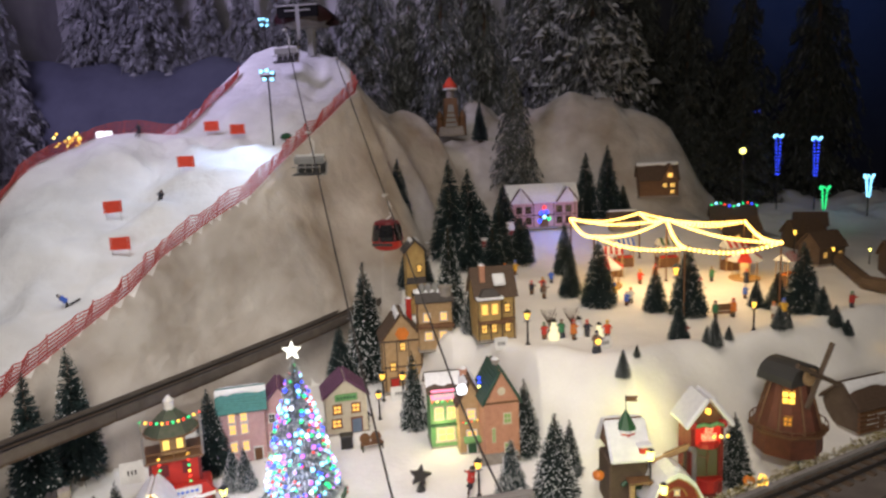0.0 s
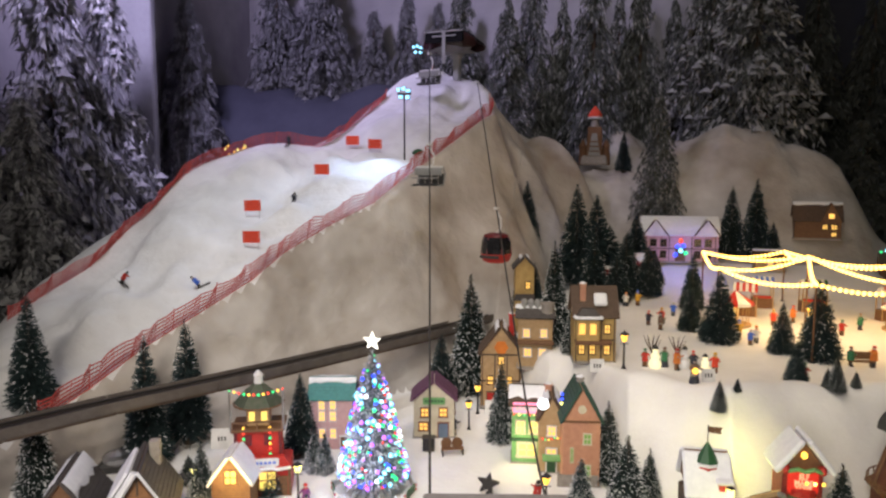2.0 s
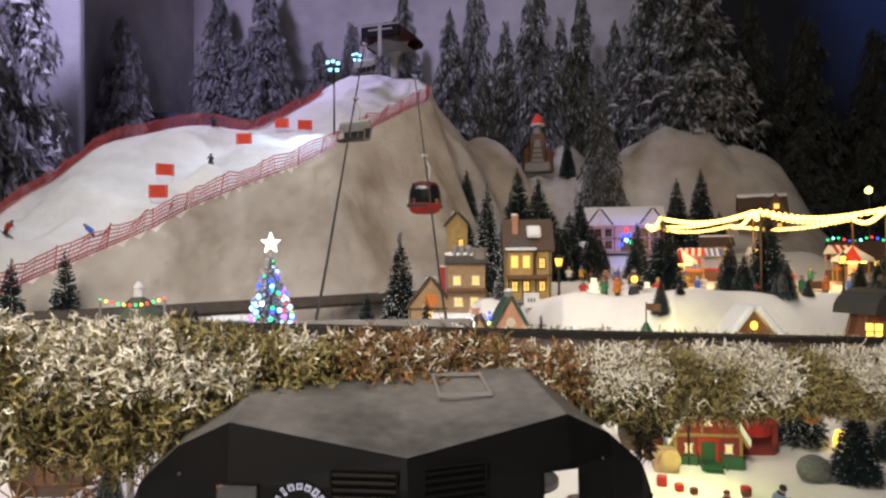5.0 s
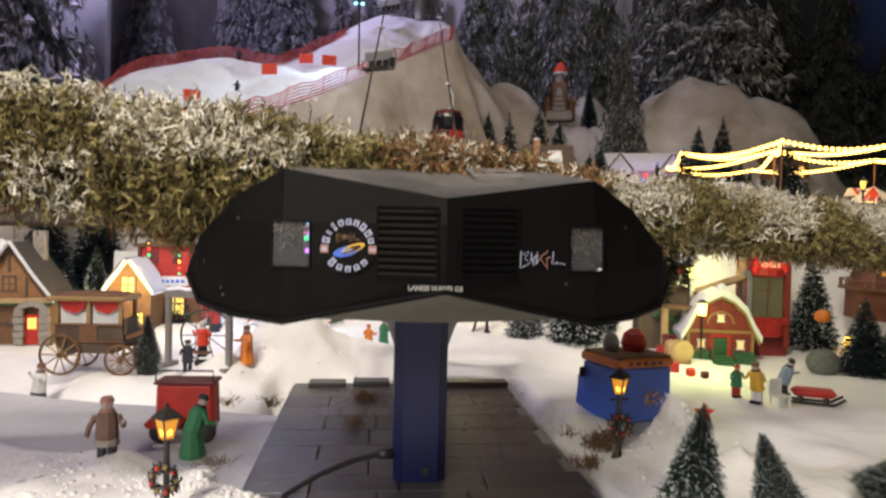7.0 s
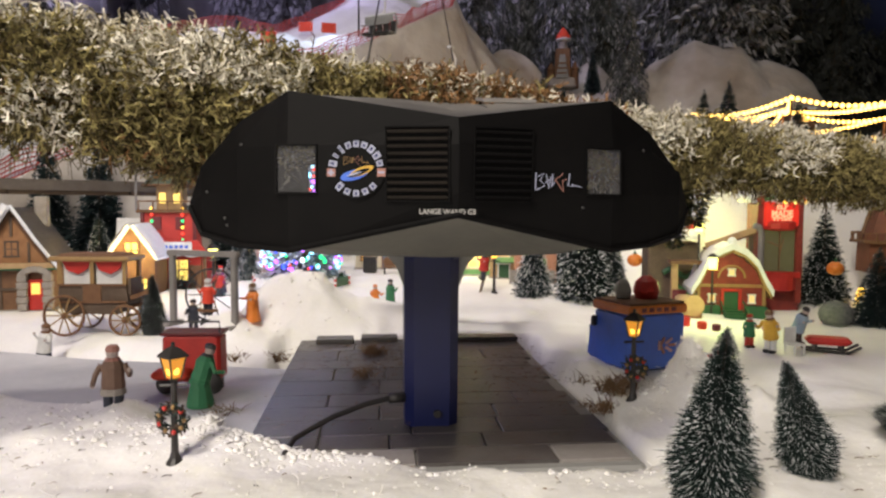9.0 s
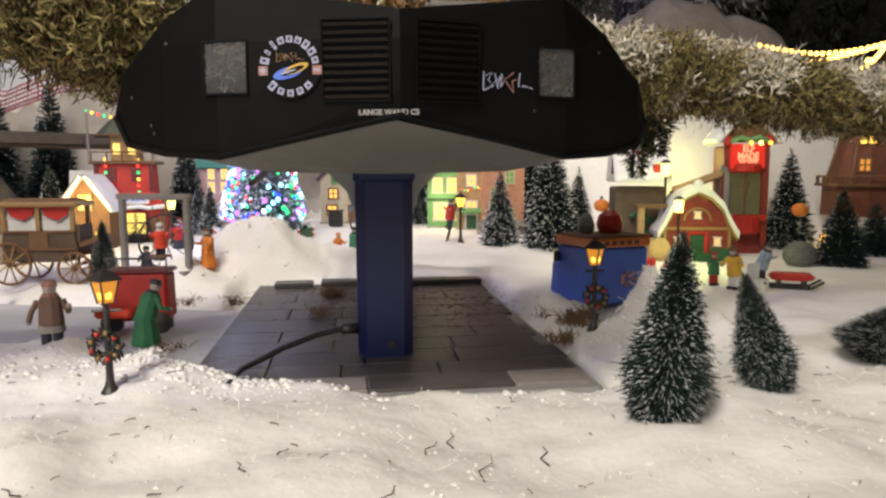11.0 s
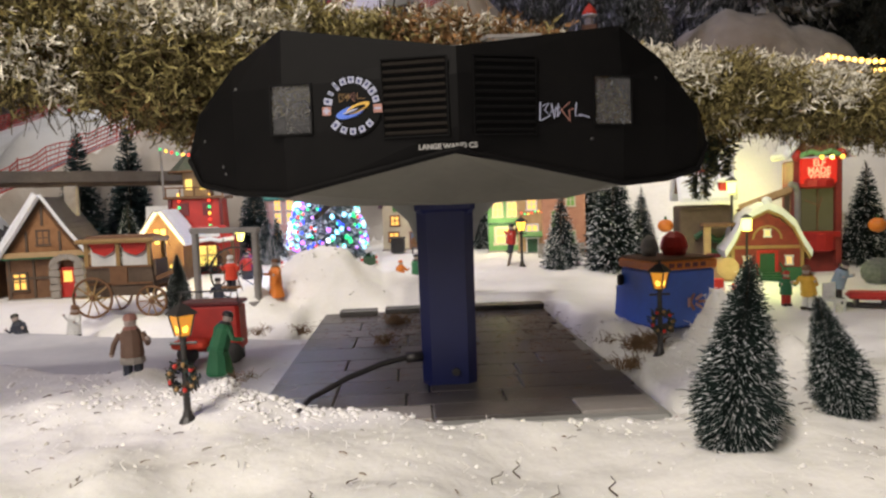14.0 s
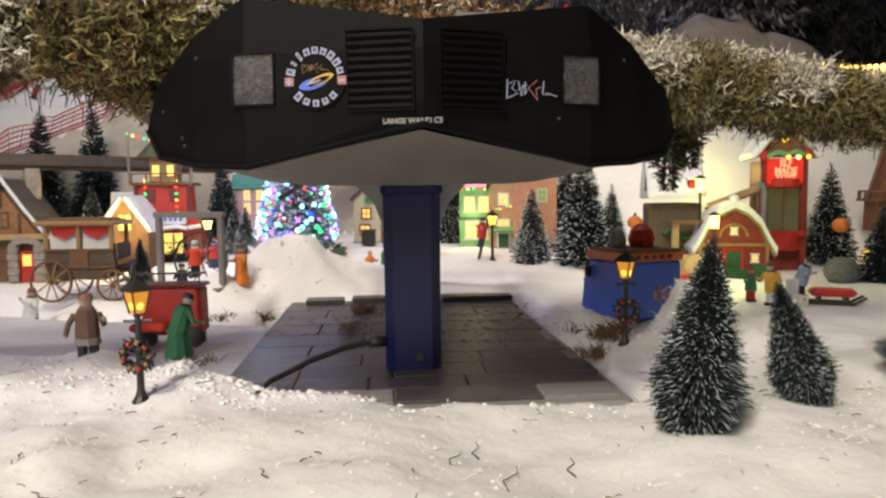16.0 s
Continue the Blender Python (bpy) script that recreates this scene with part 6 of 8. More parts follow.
for sx, rr in ((-1, 0.010), (1, 0.004)):
    s = Shape()
    s.tube([(sx * 0.098, -0.125, 0.106), (sx * 0.052, -0.128, 0.172), (sx * 0.003, -0.126, 0.250)], rr, CAP_SNOW, 7)
    add(pub, "verge_snow", s, "white snow along the gable edge")
s = Shape()
s.box((-0.052, 0.0, 0.195), (0.10, 0.20, 0.014), CAP_SNOW, ry=-56, bevel=0.006)
add(pub, "roof_snow", s, "white painted snow on the roof")
add(pub, "chimney", Shape().box((0.03, 0.05, 0.235), (0.030, 0.030, 0.075), STONE, bevel=0.003))
pub2 = house("timbered_inn_wing", pose(-1.225, 1.58, 0.004, 0, 0, 28), 0.165, 0.20, 0.105, 0.11, BROWN, SLATE, "brown inn wing with lit windows under a dark gable", wins=(("f", -0.03, 0.055, 0.030, 0.035), ("f", 0.03, 0.055, 0.030, 0.035), ("f", 0.045, 0.115, 0.034, 0.026)), snow=0.45, frame_m=TIMBER, timber=TIMBER)


def coach():
    c = thing("horse_coach", pose(-0.605, 1.365, 0.012, 0, 0, 14), "dark brown and tan toy coach with red-curtained windows", "coach")
    s = Shape()
    s.prism([(-0.064, 0.062), (-0.050, 0.040), (0.045, 0.038), (0.066, 0.060), (0.062, 0.095), (-0.062, 0.095)], 0.066, TIMBER, Matrix.Translation((0, -0.033, 0)))
    add(c, "body", s)
    for z in (0.062, 0.094):
        add(c, "moulding", Shape().box((0, -0.034, z), (0.126, 0.004, 0.004), BROWN))
    add(c, "door_panel", Shape().box((0.0, -0.0345, 0.078), (0.034, 0.003, 0.030), BROWN, bevel=0.001))
    for x in (-0.060, 0.0, 0.060):
        for y in (-0.032, 0.032):
            add(c, "post", Shape().box((x, y, 0.117), (0.007, 0.006, 0.046), GOLD))
    s = Shape()
    s.box((-0.004, 0, 0.143), (0.150, 0.084, 0.009), GOLD, bevel=0.003), s.box((-0.004, 0, 0.149), (0.130, 0.070, 0.007), BROWN, bevel=0.003, taper=0.9)
    add(c, "roof", s, "dull tan roof")
    for x in (-0.030, 0.030):
        add(c, "curtain", Shape().prism([(x - 0.025, 0.138), (x + 0.025, 0.138), (x + 0.021, 0.124), (x + 0.004, 0.114), (x - 0.018, 0.122)], 0.003, RED, Matrix.Translation((0, -0.0315, 0))), "red curtain swag")
        add(c, "window_screen", Shape().box((x, -0.024, 0.116), (0.052, 0.003, 0.042), WHITE), "cream window screen")
    for x, r in ((-0.050, 0.037), (0.062, 0.028)):
        for y in (-0.041, 0.041):
            wheel = new("wheel")
            wheel.parent, wheel.matrix_basis, wheel.empty_display_size = c, pose(x, y, r, 90, 0, 0), 0.01
            s = Shape()
            s.tube([(r * math.cos(a * math.pi / 12), r * math.sin(a * math.pi / 12), 0) for a in range(25)], 0.0026, BROWN, 5)
            s.make("tyre", wheel)
            for i in range(10):
                a = i * math.pi / 5
                Shape().tube([(0, 0, 0), (r * math.cos(a), r * math.sin(a), 0)], 0.0015, GOLD, 4).make("spoke", wheel)
            Shape().lathe((0, 0, -0.003), [(0.006, 0), (0.004, 0.008)], BROWN, 8).make("hub", wheel)
    for x in (-0.050, 0.062):
        add(c, "axle", Shape().tube([(x, -0.041, 0.033), (x, 0.041, 0.033)], 0.003, TIMBER, 6))
    s = Shape()
    s.tube([(0.060, 0, 0.050), (0.088, 0, 0.056), (0.106, 0, 0.085)], 0.004, BROWN, 6), s.box((0.084, 0, 0.075), (0.036, 0.055, 0.008), BROWN, ry=-20), s.box((0.066, 0, 0.090), (0.006, 0.055, 0.03), TIMBER)
    add(c, "driver_seat", s)


coach()
figure("dancer_figurine", pose(-0.668, 1.185, z_at(-0.668, 1.185), 0, -18, 10), 0.074, DENIM, DENIM, IRON, "dark-suited toy dancer swinging out an arm", (60, 10))
figure("dancer_figurine", pose(-0.640, 1.255, z_at(-0.640, 1.255), 0, 10, -15), 0.078, WHITE, DENIM, BROWN, "toy dancer in a white blouse and dark skirt", (60, 40), skirt=True)


def swing():
    w = thing("toy_swing", pose(-0.368, 1.335, z_at(-0.368, 1.335) - 0.006, 0, 0, -6), "grey wooden toy swing frame with a hanging seat", "swing")
    for sx in (-0.066, 0.066):
        add(w, "post", Shape().box((sx, 0, 0.066), (0.011, 0.011, 0.132), GREYWOOD, bevel=0.002))
        add(w, "foot", Shape().box((sx, 0, 0.004), (0.014, 0.045, 0.008), GREYWOOD, bevel=0.002))
    add(w, "crossbeam", Shape().box((0, 0, 0.134), (0.150, 0.013, 0.010), GREYWOOD, bevel=0.002))
    for sx in (0.012,):
        add(w, "seat", Shape().box((sx, -0.004, 0.032), (0.034, 0.014, 0.004), BROWN))
        for k in (-0.015, 0.015):
            add(w, "rope", Shape().tube([(sx + k, 0, 0.130), (sx + k, -0.004, 0.033)], 0.0008, STRAW, 4))


swing()
figure("child_figurine", pose(-0.356, 1.33, z_at(-0.356, 1.33) + 0.012, 0, 0, 5), 0.066, FLAGRED, DENIM, WHITE, "toy child in red on the swing", (70, 70))
figure("woman_figurine", pose(-0.292, 1.375, z_at(-0.292, 1.375), 0, 0, -30), 0.072, ORANGE, ORANGE, BROWN, "toy woman in a rust-orange cloak by the swing", (10, 10), skirt=True)
figure("man_figurine", pose(-0.43, 1.40, z_at(-0.43, 1.40), 0, 0, 40), 0.066, DENIM, DENIM, IRON, "dark-coated toy man behind the swing", (20, 20))
figure("man_figurine", pose(-0.685, 1.60, z_at(-0.685, 1.60), 0, 0, 10), 0.066, IRON, IRON, IRON, "black toy sweep before the lit cottage", (20, 20))

# spoked mill wheel behind the swing
w = thing("spoked_wheel", pose(-0.405, 1.425, 0.082, 90, 0, 12) @ Matrix.Scale(0.82, 4), "thin dark spoked wheel before the lit shop", "wheel")
s = Shape()
s.tube([(0.062 * math.cos(a * math.pi / 14), 0.062 * math.sin(a * math.pi / 14), 0) for a in range(29)], 0.0025, IRON, 5)
add(w, "tyre", s)
for i in range(10):
    a = i * math.pi / 5
    add(w, "spoke", Shape().tube([(0, 0, 0), (0.062 * math.cos(a), 0.062 * math.sin(a), 0)], 0.0015, IRON, 4))
add(w, "stand", Shape().box((0, -0.066, 0), (0.05, 0.012, 0.02), IRON))


# the red toy shop with a pagoda roof
def pagoda():
    p = thing("red_toy_shop", pose(-0.855, 1.98, 0.010, 0, 0, 22) @ Matrix.Diagonal((0.95, 0.95, 1.03, 1)), "red two-tier toy shop with green roofs and light strings", "house")
    s = Shape()
    s.box((0, 0, 0.055), (0.21, 0.14, 0.11), RED, bevel=0.004), s.box((0, 0, 0.165), (0.15, 0.115, 0.11), RED, bevel=0.004, taper=0.94)
    add(p, "wall", s)
    add(p, "balcony", Shape().box((0, 0, 0.222), (0.175, 0.14, 0.008), BROWN, bevel=0.002))
    for sx in (-0.08, -0.04, 0.0, 0.04, 0.08):
        add(p, "railing_post", Shape().box((sx, -0.066, 0.236), (0.004, 0.004, 0.024), BROWN))
    add(p, "railing", Shape().box((0, -0.066, 0.249), (0.17, 0.005, 0.004), BROWN))
    add(p, "upper_room", Shape().box((0, 0, 0.262), (0.075, 0.07, 0.075), TAN, bevel=0.003), "tan upper room")
    for sx in (-0.02, 0.02):
        add(p, "window", Shape().box((sx, -0.0355, 0.258), (0.018, 0.004, 0.028), CREAMGLOW), "brightly lit window")
    s = Shape()
    s.lathe((0, 0, 0.292), [(0.086, 0), (0.080, 0.006), (0.046, 0.040), (0.018, 0.062)], OLDGREEN, 6)
    add(p, "roof", s, "green flared roof")
    add(p, "finial", Shape().lathe((0, 0, 0.345), [(0.016, 0), (0.014, 0.03), (0.018, 0.034), (0.004, 0.05)], WHITE, 8))
    s = Shape()
    s.prism([(-0.115, 0.105), (0.115, 0.105), (0.085, 0.145), (-0.085, 0.145)], 0.02, RED, Matrix.Translation((0, -0.085, 0)))
    add(p, "lower_roof", s)
    add(p, "shop_sign", Shape().box((0.02, -0.088, 0.128), (0.10, 0.006, 0.026), WHITE, bevel=0.004), "pale arched sign")
    s = Shape()
    for i in range(6):
        s.box((-0.015 + i * 0.014, -0.0918, 0.128), (0.009, 0.001, 0.008), TRUCKBLUE)
    add(p, "unreadable_lettering", s)
    for sx in (-0.045, 0.03):
        add(p, "window", Shape().box((sx, -0.0715, 0.062), (0.055, 0.005, 0.058), CREAMGLOW), "brightly lit shop window")
    for sx, z in ((-0.032, 0.19), (0.032, 0.19)):
        add(p, "window", Shape().box((sx, -0.0575, z), (0.024, 0.004, 0.034), DARKRED), "dark red shuttered window")
    for sx in (-0.072, 0.072):
        add(p, "corner_post", Shape().box((sx, -0.057, 0.165), (0.009, 0.009, 0.11), DARKRED))
    for sx in (-0.102, 0.102):
        add(p, "corner_post", Shape().box((sx, -0.070, 0.053), (0.010, 0.010, 0.106), BROWN))
    add(p, "door", Shape().box((0.078, -0.0715, 0.042), (0.034, 0.005, 0.070), BROWN), "brown shop door")
    for sx in (-0.045, 0.03):
        s = Shape()
        for c, sz in (((sx, -0.0745, 0.062), (0.003, 0.004, 0.058)), ((sx, -0.0745, 0.066), (0.055, 0.004, 0.003)), ((sx, -0.0745, 0.034), (0.062, 0.007, 0.005)), ((sx - 0.028, -0.0745, 0.062), (0.004, 0.005, 0.060)), ((sx + 0.028, -0.0745, 0.062), (0.004, 0.005, 0.060))):
            s.box(c, sz, DARKRED)
        add(p, "window_frame", s)
    add(p, "awning_snow", Shape().tube([(-0.11 + 0.022 * i, -0.088, 0.107 + 0.003 * math.sin(i * 2.1)) for i in range(11)], 0.006, CAP_SNOW, 6), "snow along the lower roof edge", smooth=True)
    add(p, "eaves_board", Shape().tube([(0.083 * math.cos(0.4 * i), 0.083 * math.sin(0.4 * i), 0.292) for i in range(17)], 0.003, BROWN, 6), "brown eaves board", smooth=True)
    pts = [(-0.085 + 0.0155 * i, -0.072, 0.352 - 0.016 * math.sin(math.pi * i / 11)) for i in range(12)]
    bulbs(p, pts, 0.0045, [LED_G, AMBER, LED_R])
    for sx in (-0.045, 0.040):
        bulbs(p, [(sx, -0.062, 0.145 + 0.017 * i) for i in range(6)], 0.0045, [LED_G, LED_R, AMBER])
    for sx in (-0.085, 0.085):
        add(p, "upright", Shape().tube([(sx, -0.066, 0.222), (sx, -0.072, 0.355)], 0.004, GREYWOOD, 6))


pagoda()
house("gabled_annexe", pose(-0.868, 1.845, 0.006, 0, 0, 16), 0.115, 0.10, 0.115, 0.080, BROWN, CAP_SNOW, "small snow-roofed annexe with a glowing yellow gable", wins=(("f", 0.0, 0.132, 0.036, 0.044), ("f", -0.030, 0.045, 0.020, 0.030), ("f", 0.030, 0.045, 0.020, 0.030)), pane=CREAMGLOW, snow=0.95, frame_m=BROWN)
street_lamp(-0.70, 1.93, 0.135, "black street lamp with a yellow lantern by the shop", bright=LEMON)
street_lamp(-0.82, 1.66, 0.13, "black street lamp with a yellow lantern by the inn", bright=LEMON)
street_lamp(-1.02, 1.86, 0.12, "black street lamp with a yellow lantern", bright=LEMON)
figure("carol_singer_figurine", pose(-0.66, 1.90, z_at(-0.66, 1.90), 0, 0, 0), 0.075, mat("violet_coat", (0.22, 0.05, 0.20), 0.7, scale=60), DENIM, RED, "toy singer in a violet coat on the snow", (30, 30), skirt=True)
figure("carol_singer_figurine", pose(-0.63, 1.84, z_at(-0.63, 1.84), 0, 0, 20), 0.070, RED, DENIM, DENIM, "toy singer in a red coat on the snow", (30, 30), skirt=True)


# the lit Christmas tree
def lit_tree():
    x, y = -0.487, 2.034
    z = z_at(x, y)
    t = thing("lit_christmas_tree", pose(x, y, z), "tall frosted Christmas tree with many coloured lights and a star", "tree")
    for name, me, r in (("trunk", TRUNK_ME, 0.05), ("crown", CROWNS["frosty"], 0.108)):
        p = new(name, me)
        p.parent, p.matrix_basis = t, Matrix.Translation((0, 0, 0.02)) @ Matrix.Diagonal((r, r, 0.435, 1))
    rng = random.Random(12)
    pts = []
    for i in range(480):
        h = 1 - math.sqrt(rng.random()) * 0.95
        a = rng.uniform(0, 6.28)
        r = 0.116 * (1 - h) ** 0.82 * min(1.0, 0.8 + 2.2 * h) + 0.005
        pts.append((r * math.cos(a), r * math.sin(a), 0.03 + h * 0.42))
    big = [p for i, p in enumerate(pts) if i % 3 == 0]
    small = [p for i, p in enumerate(pts) if i % 3]
    bulbs(t, big, 0.0068, [LED_W, LED_G, LED_P, LED_C, LED_B, LED_C])
    bulbs(t, small, 0.0042, [LED_B, LED_R, LED_C, LED_G, LED_P])
    s = Shape()
    pts = [(0.030 * (1.0 if i % 2 == 0 else 0.42) * math.sin(i * math.pi / 5), 0.030 * (1.0 if i % 2 == 0 else 0.42) * math.cos(i * math.pi / 5)) for i in range(10)]
    s.prism(pts, 0.008, STARWHITE, Matrix.Translation((0, -0.004, 0.486)))
    add(t, "star", s, "glowing white star")
    # a low candy-striped fence round its foot
    f = thing("tree_fence", pose(x, y, z), "low festive fence with candy-striped posts and holly panels", "fence")
    for i in range(10):
        a = i * 2 * math.pi / 10 + 0.2
        px, py = 0.135 * math.cos(a), 0.135 * math.sin(a)
        post = new("post")
        post.parent, post.matrix_basis, post.empty_display_size = f, pose(px, py, -0.004), 0.005
        for k in range(5):
            Shape().lathe((0, 0, k * 0.007), [(0.004, 0), (0.004, 0.007)], RED if k % 2 else WHITE, 8).make("stripe", post)
        b = a + 2 * math.pi / 10
        qx, qy = 0.135 * math.cos(b), 0.135 * math.sin(b)
        dx, dy = qx - px, qy - py
        ln = math.hypot(dx, dy)
        m = Matrix.Translation((px, py, 0)) @ pose(0, 0, 0, 0, 0, math.degrees(math.atan2(dy, dx)))
        s = Shape()
        n = 9
        top = [(ln * j / (n - 1), 0.022 + (0.006 if j % 2 else -0.002)) for j in range(n)]
        s.prism([(0, 0.0), *[(q, 0.0 + 0.001) for q in (ln,)], *reversed(top)], 0.004, GREEN if i % 2 else WHITE, m)
        add(f, "holly_panel", s, "green holly panel" if i % 2 else "white panel")


lit_tree()

# town houses round the tree
house("pink_town_house", pose(-0.76, 2.36, 0.03, 0, 0, 16), 0.15, 0.13, 0.20, 0.055, PINK, TEAL, "pink town house with rows of lit windows and a teal roof", gable="side", wins=[("f", u, z, 0.022, 0.036) for u in (-0.035, 0.005) for z in (0.07, 0.135, 0.178)], door=(0.045, 0.026, 0.05, BROWN), snow=0.3)
house("pink_gabled_house", pose(-0.645, 2.43, 0.03, 0, 0, 14), 0.11, 0.12, 0.19, 0.06, PINK, PURPLE, "pink gabled house with a plum roof", wins=[("f", u, z, 0.022, 0.032) for u in (-0.028, 0.022) for z in (0.07, 0.14)], snow=0.0, pane=glass)
cream = house("cream_shop", pose(-0.425, 2.56, 0.035, 0, 0, 14), 0.155, 0.13, 0.155, 0.065, CREAM, PURPLE, "cream shop with a plum roof and a green sign", wins=[("f", u, 0.105, 0.030, 0.034) for u in (-0.035, 0.035)] + [("f", -0.04, 0.05, 0.034, 0.032), ("r", 0.0, 0.10, 0.03, 0.035)], door=(0.035, 0.036, 0.055, mat("grey_blue_door", (0.16, 0.22, 0.32), 0.6, scale=60)), snow=0.0, frame_m=mat("brown_window_frame", (0.26, 0.10, 0.06), 0.6, scale=60))
add(cream, "arched_sign", Shape().box((0, -0.068, 0.150), (0.085, 0.005, 0.026), LIME, bevel=0.003), "pale green sign with unreadable lettering")
s = Shape()
for i in range(6):
    s.box((-0.03 + i * 0.012, -0.0712, 0.150), (0.008, 0.001, 0.008), GREEN)
add(cream, "unreadable_lettering", s)
street_lamp(-0.30, 2.62, 0.13, "small dark lamp by the cream shop")

# litter bin, bench, stroller, black star stand
b = thing("litter_bin", pose(-0.398, 2.378, z_at(-0.398, 2.378), 0, 0, 10), "black slatted litter bin on the snow", "bin")
for i in range(5):
    add(b, "slat", Shape().box((-0.018 + i * 0.009, -0.014, 0.026), (0.006, 0.003, 0.044), IRON))
add(b, "drum", Shape().box((0, 0.003, 0.024), (0.042, 0.030, 0.046), IRON, bevel=0.004))
add(b, "lid", Shape().box((0, 0, 0.051), (0.050, 0.040, 0.006), IRON, bevel=0.003))
b = thing("park_bench", pose(-0.305, 2.36, z_at(-0.305, 2.36), 0, 0, 20), "brown curved-back wooden bench on the snow", "bench")
for i in range(3):
    add(b, "seat_slat", Shape().box((0, -0.010 + i * 0.009, 0.024), (0.080, 0.007, 0.004), BROWN))
for sx in (-0.02, 0.02):
    add(b, "backrest", Shape().lathe((sx, 0.020, 0.036), [(0.004, -0.003), (0.020, -0.003), (0.020, 0.002), (0.004, 0.002)], BROWN, 14, pose(0, 0, 0, 90, 0, 0)))
for sx in (-0.036, 0.036):
    for sy in (-0.012, 0.014):
        add(b, "leg", Shape().box((sx, sy, 0.011), (0.005, 0.005, 0.022), IRON))
figure("stroller_figurine", pose(-0.345, 2.54, z_at(-0.345, 2.54), 0, 0, 160), 0.085, DENIM, DENIM, IRON, "toy walker in a dark coat with a small dog", (20, 20))
figure("worker_figurine", pose(-0.178, 1.752, z_at(-0.178, 1.752), 0, 0, 170), 0.060, ORANGE, ORANGE, ORANGE, "toy child in a yellow-orange suit", (20, 50))
figure("woman_figurine", pose(-0.146, 1.768, z_at(-0.146, 1.768), 0, 0, 150), 0.068, COATGREEN, COATGREEN, IRON, "toy woman in a wide green coat", (60, 60), skirt=True)
st = thing("star_lantern_stand", pose(-0.12, 2.06, z_at(-0.12, 2.06), 0, 0, 10), "dark star-shaped basket stand in the snow", "lantern")
s = Shape()
pts = [(0.036 * (1.0 if i % 2 == 0 else 0.45) * math.sin(i * math.pi / 5 + 0.2), 0.036 * (1.0 if i % 2 == 0 else 0.45) * math.cos(i * math.pi / 5 + 0.2)) for i in range(10)]
s.prism(pts, 0.016, IRON, Matrix.Translation((0, -0.008, 0.052)))
add(st, "star", s)
add(st, "foot", Shape().lathe((0, 0, -0.004), [(0.016, 0), (0.014, 0.012), (0.006, 0.03)], IRON, 10))

# the lit shop, its middle part and the salmon house
shop = house("lit_corner_shop", pose(-0.045, 2.405, 0.035, 0, 0, 8), 0.105, 0.12, 0.215, 0.045, LIME, ROOFBROWN, "green two-storey shop with brightly lit bays", gable="side", wins=[("f", 0.0, 0.055, 0.062, 0.050), ("f", -0.022, 0.135, 0.030, 0.046), ("f", 0.022, 0.135, 0.030, 0.046)], pane=CREAMGLOW, snow=0.7, frame_m=CREAM)
add(shop, "shop_sign", Shape().box((0, -0.066, 0.206), (0.10, 0.010, 0.036), SIGNPINK, bevel=0.004), "glowing pink shop sign")
s = Shape()
for i in range(6):
    s.box((-0.034 + i * 0.0135, -0.0718, 0.206), (0.010, 0.001, 0.016), WHITE)
add(shop, "unreadable_lettering", s)
add(shop, "cornice", Shape().box((0, -0.064, 0.092), (0.11, 0.014, 0.008), GREEN, bevel=0.002))
bulbs(shop, [(-0.045 + i * 0.018, -0.068, 0.182) for i in range(6)], 0.0035, [LED_R, LEMON, LED_G])
mid = house("gabled_link_house", pose(0.045, 2.35, 0.035, 0, 0, 8), 0.085, 0.12, 0.19, 0.075, TAN, ROOFBROWN, "tan gabled house with a round lit clock and garlands", wins=(("f", 0.0, 0.07, 0.034, 0.040), ("f", 0.0, 0.15, 0.028, 0.034)), door=(0.0, 0.03, 0.05, GREEN), snow=0.45, chimney=(-0.01, 0.02, 0.285, SALMON))
add(mid, "clock", Shape().lathe((-0.03, -0.066, 0.245), [(0.019, 0), (0.019, 0.006)], LED_W, 16, pose(0, 0, 0, 90, 0, 0)), "glowing white clock face")
bulbs(mid, [(0.032, -0.062, 0.215 + 0.016 * i) for i in range(5)], 0.0055, [LED_B, LED_B, LEMON])
bulbs(mid, [(-0.03 + 0.010 * i, -0.067, 0.125 - 0.004 * math.sin(i)) for i in range(7)], 0.003, [LED_R, LED_G, AMBER])
add(mid, "awning", Shape().box((0.0, -0.075, 0.062), (0.06, 0.03, 0.004), LIME, rx=25), "green awning")
salmon = house("salmon_gabled_house", pose(0.142, 2.292, 0.03, 0, 0, 10), 0.118, 0.15, 0.225, 0.105, SALMON, mat("dark_green_roof", (0.035, 0.085, 0.06), 0.65, scale=70, bump=0.5, bump_scale=220), "salmon-pink gabled house with green arched windows", wins=[("f", 0.018, 0.060, 0.024, 0.036), ("f", 0.018, 0.165, 0.024, 0.036), ("f", -0.03, 0.11, 0.010, 0.05)], pane=mat("green_lit_pane", (0.10, 0.22, 0.06), 0.4, emit=(0.35, 0.6, 0.12), power=0.35), frame_m=CREAM, snow=0.0, chimney=(0.0, 0.0, 0.345, STONE))
add(salmon, "gable_roundel", Shape().lathe((0.0, -0.0755, 0.262), [(0.014, -0.002), (0.014, 0.003)], CREAM, 14, pose(0, 0, 0, 90, 0, 0)), "cream round gable window")
add(salmon, "stone_base", Shape().box((-0.01, -0.076, 0.022), (0.13, 0.006, 0.044), STONE))
add(salmon, "string_course", Shape().box((0, -0.077, 0.222), (0.12, 0.005, 0.006), BROWN))


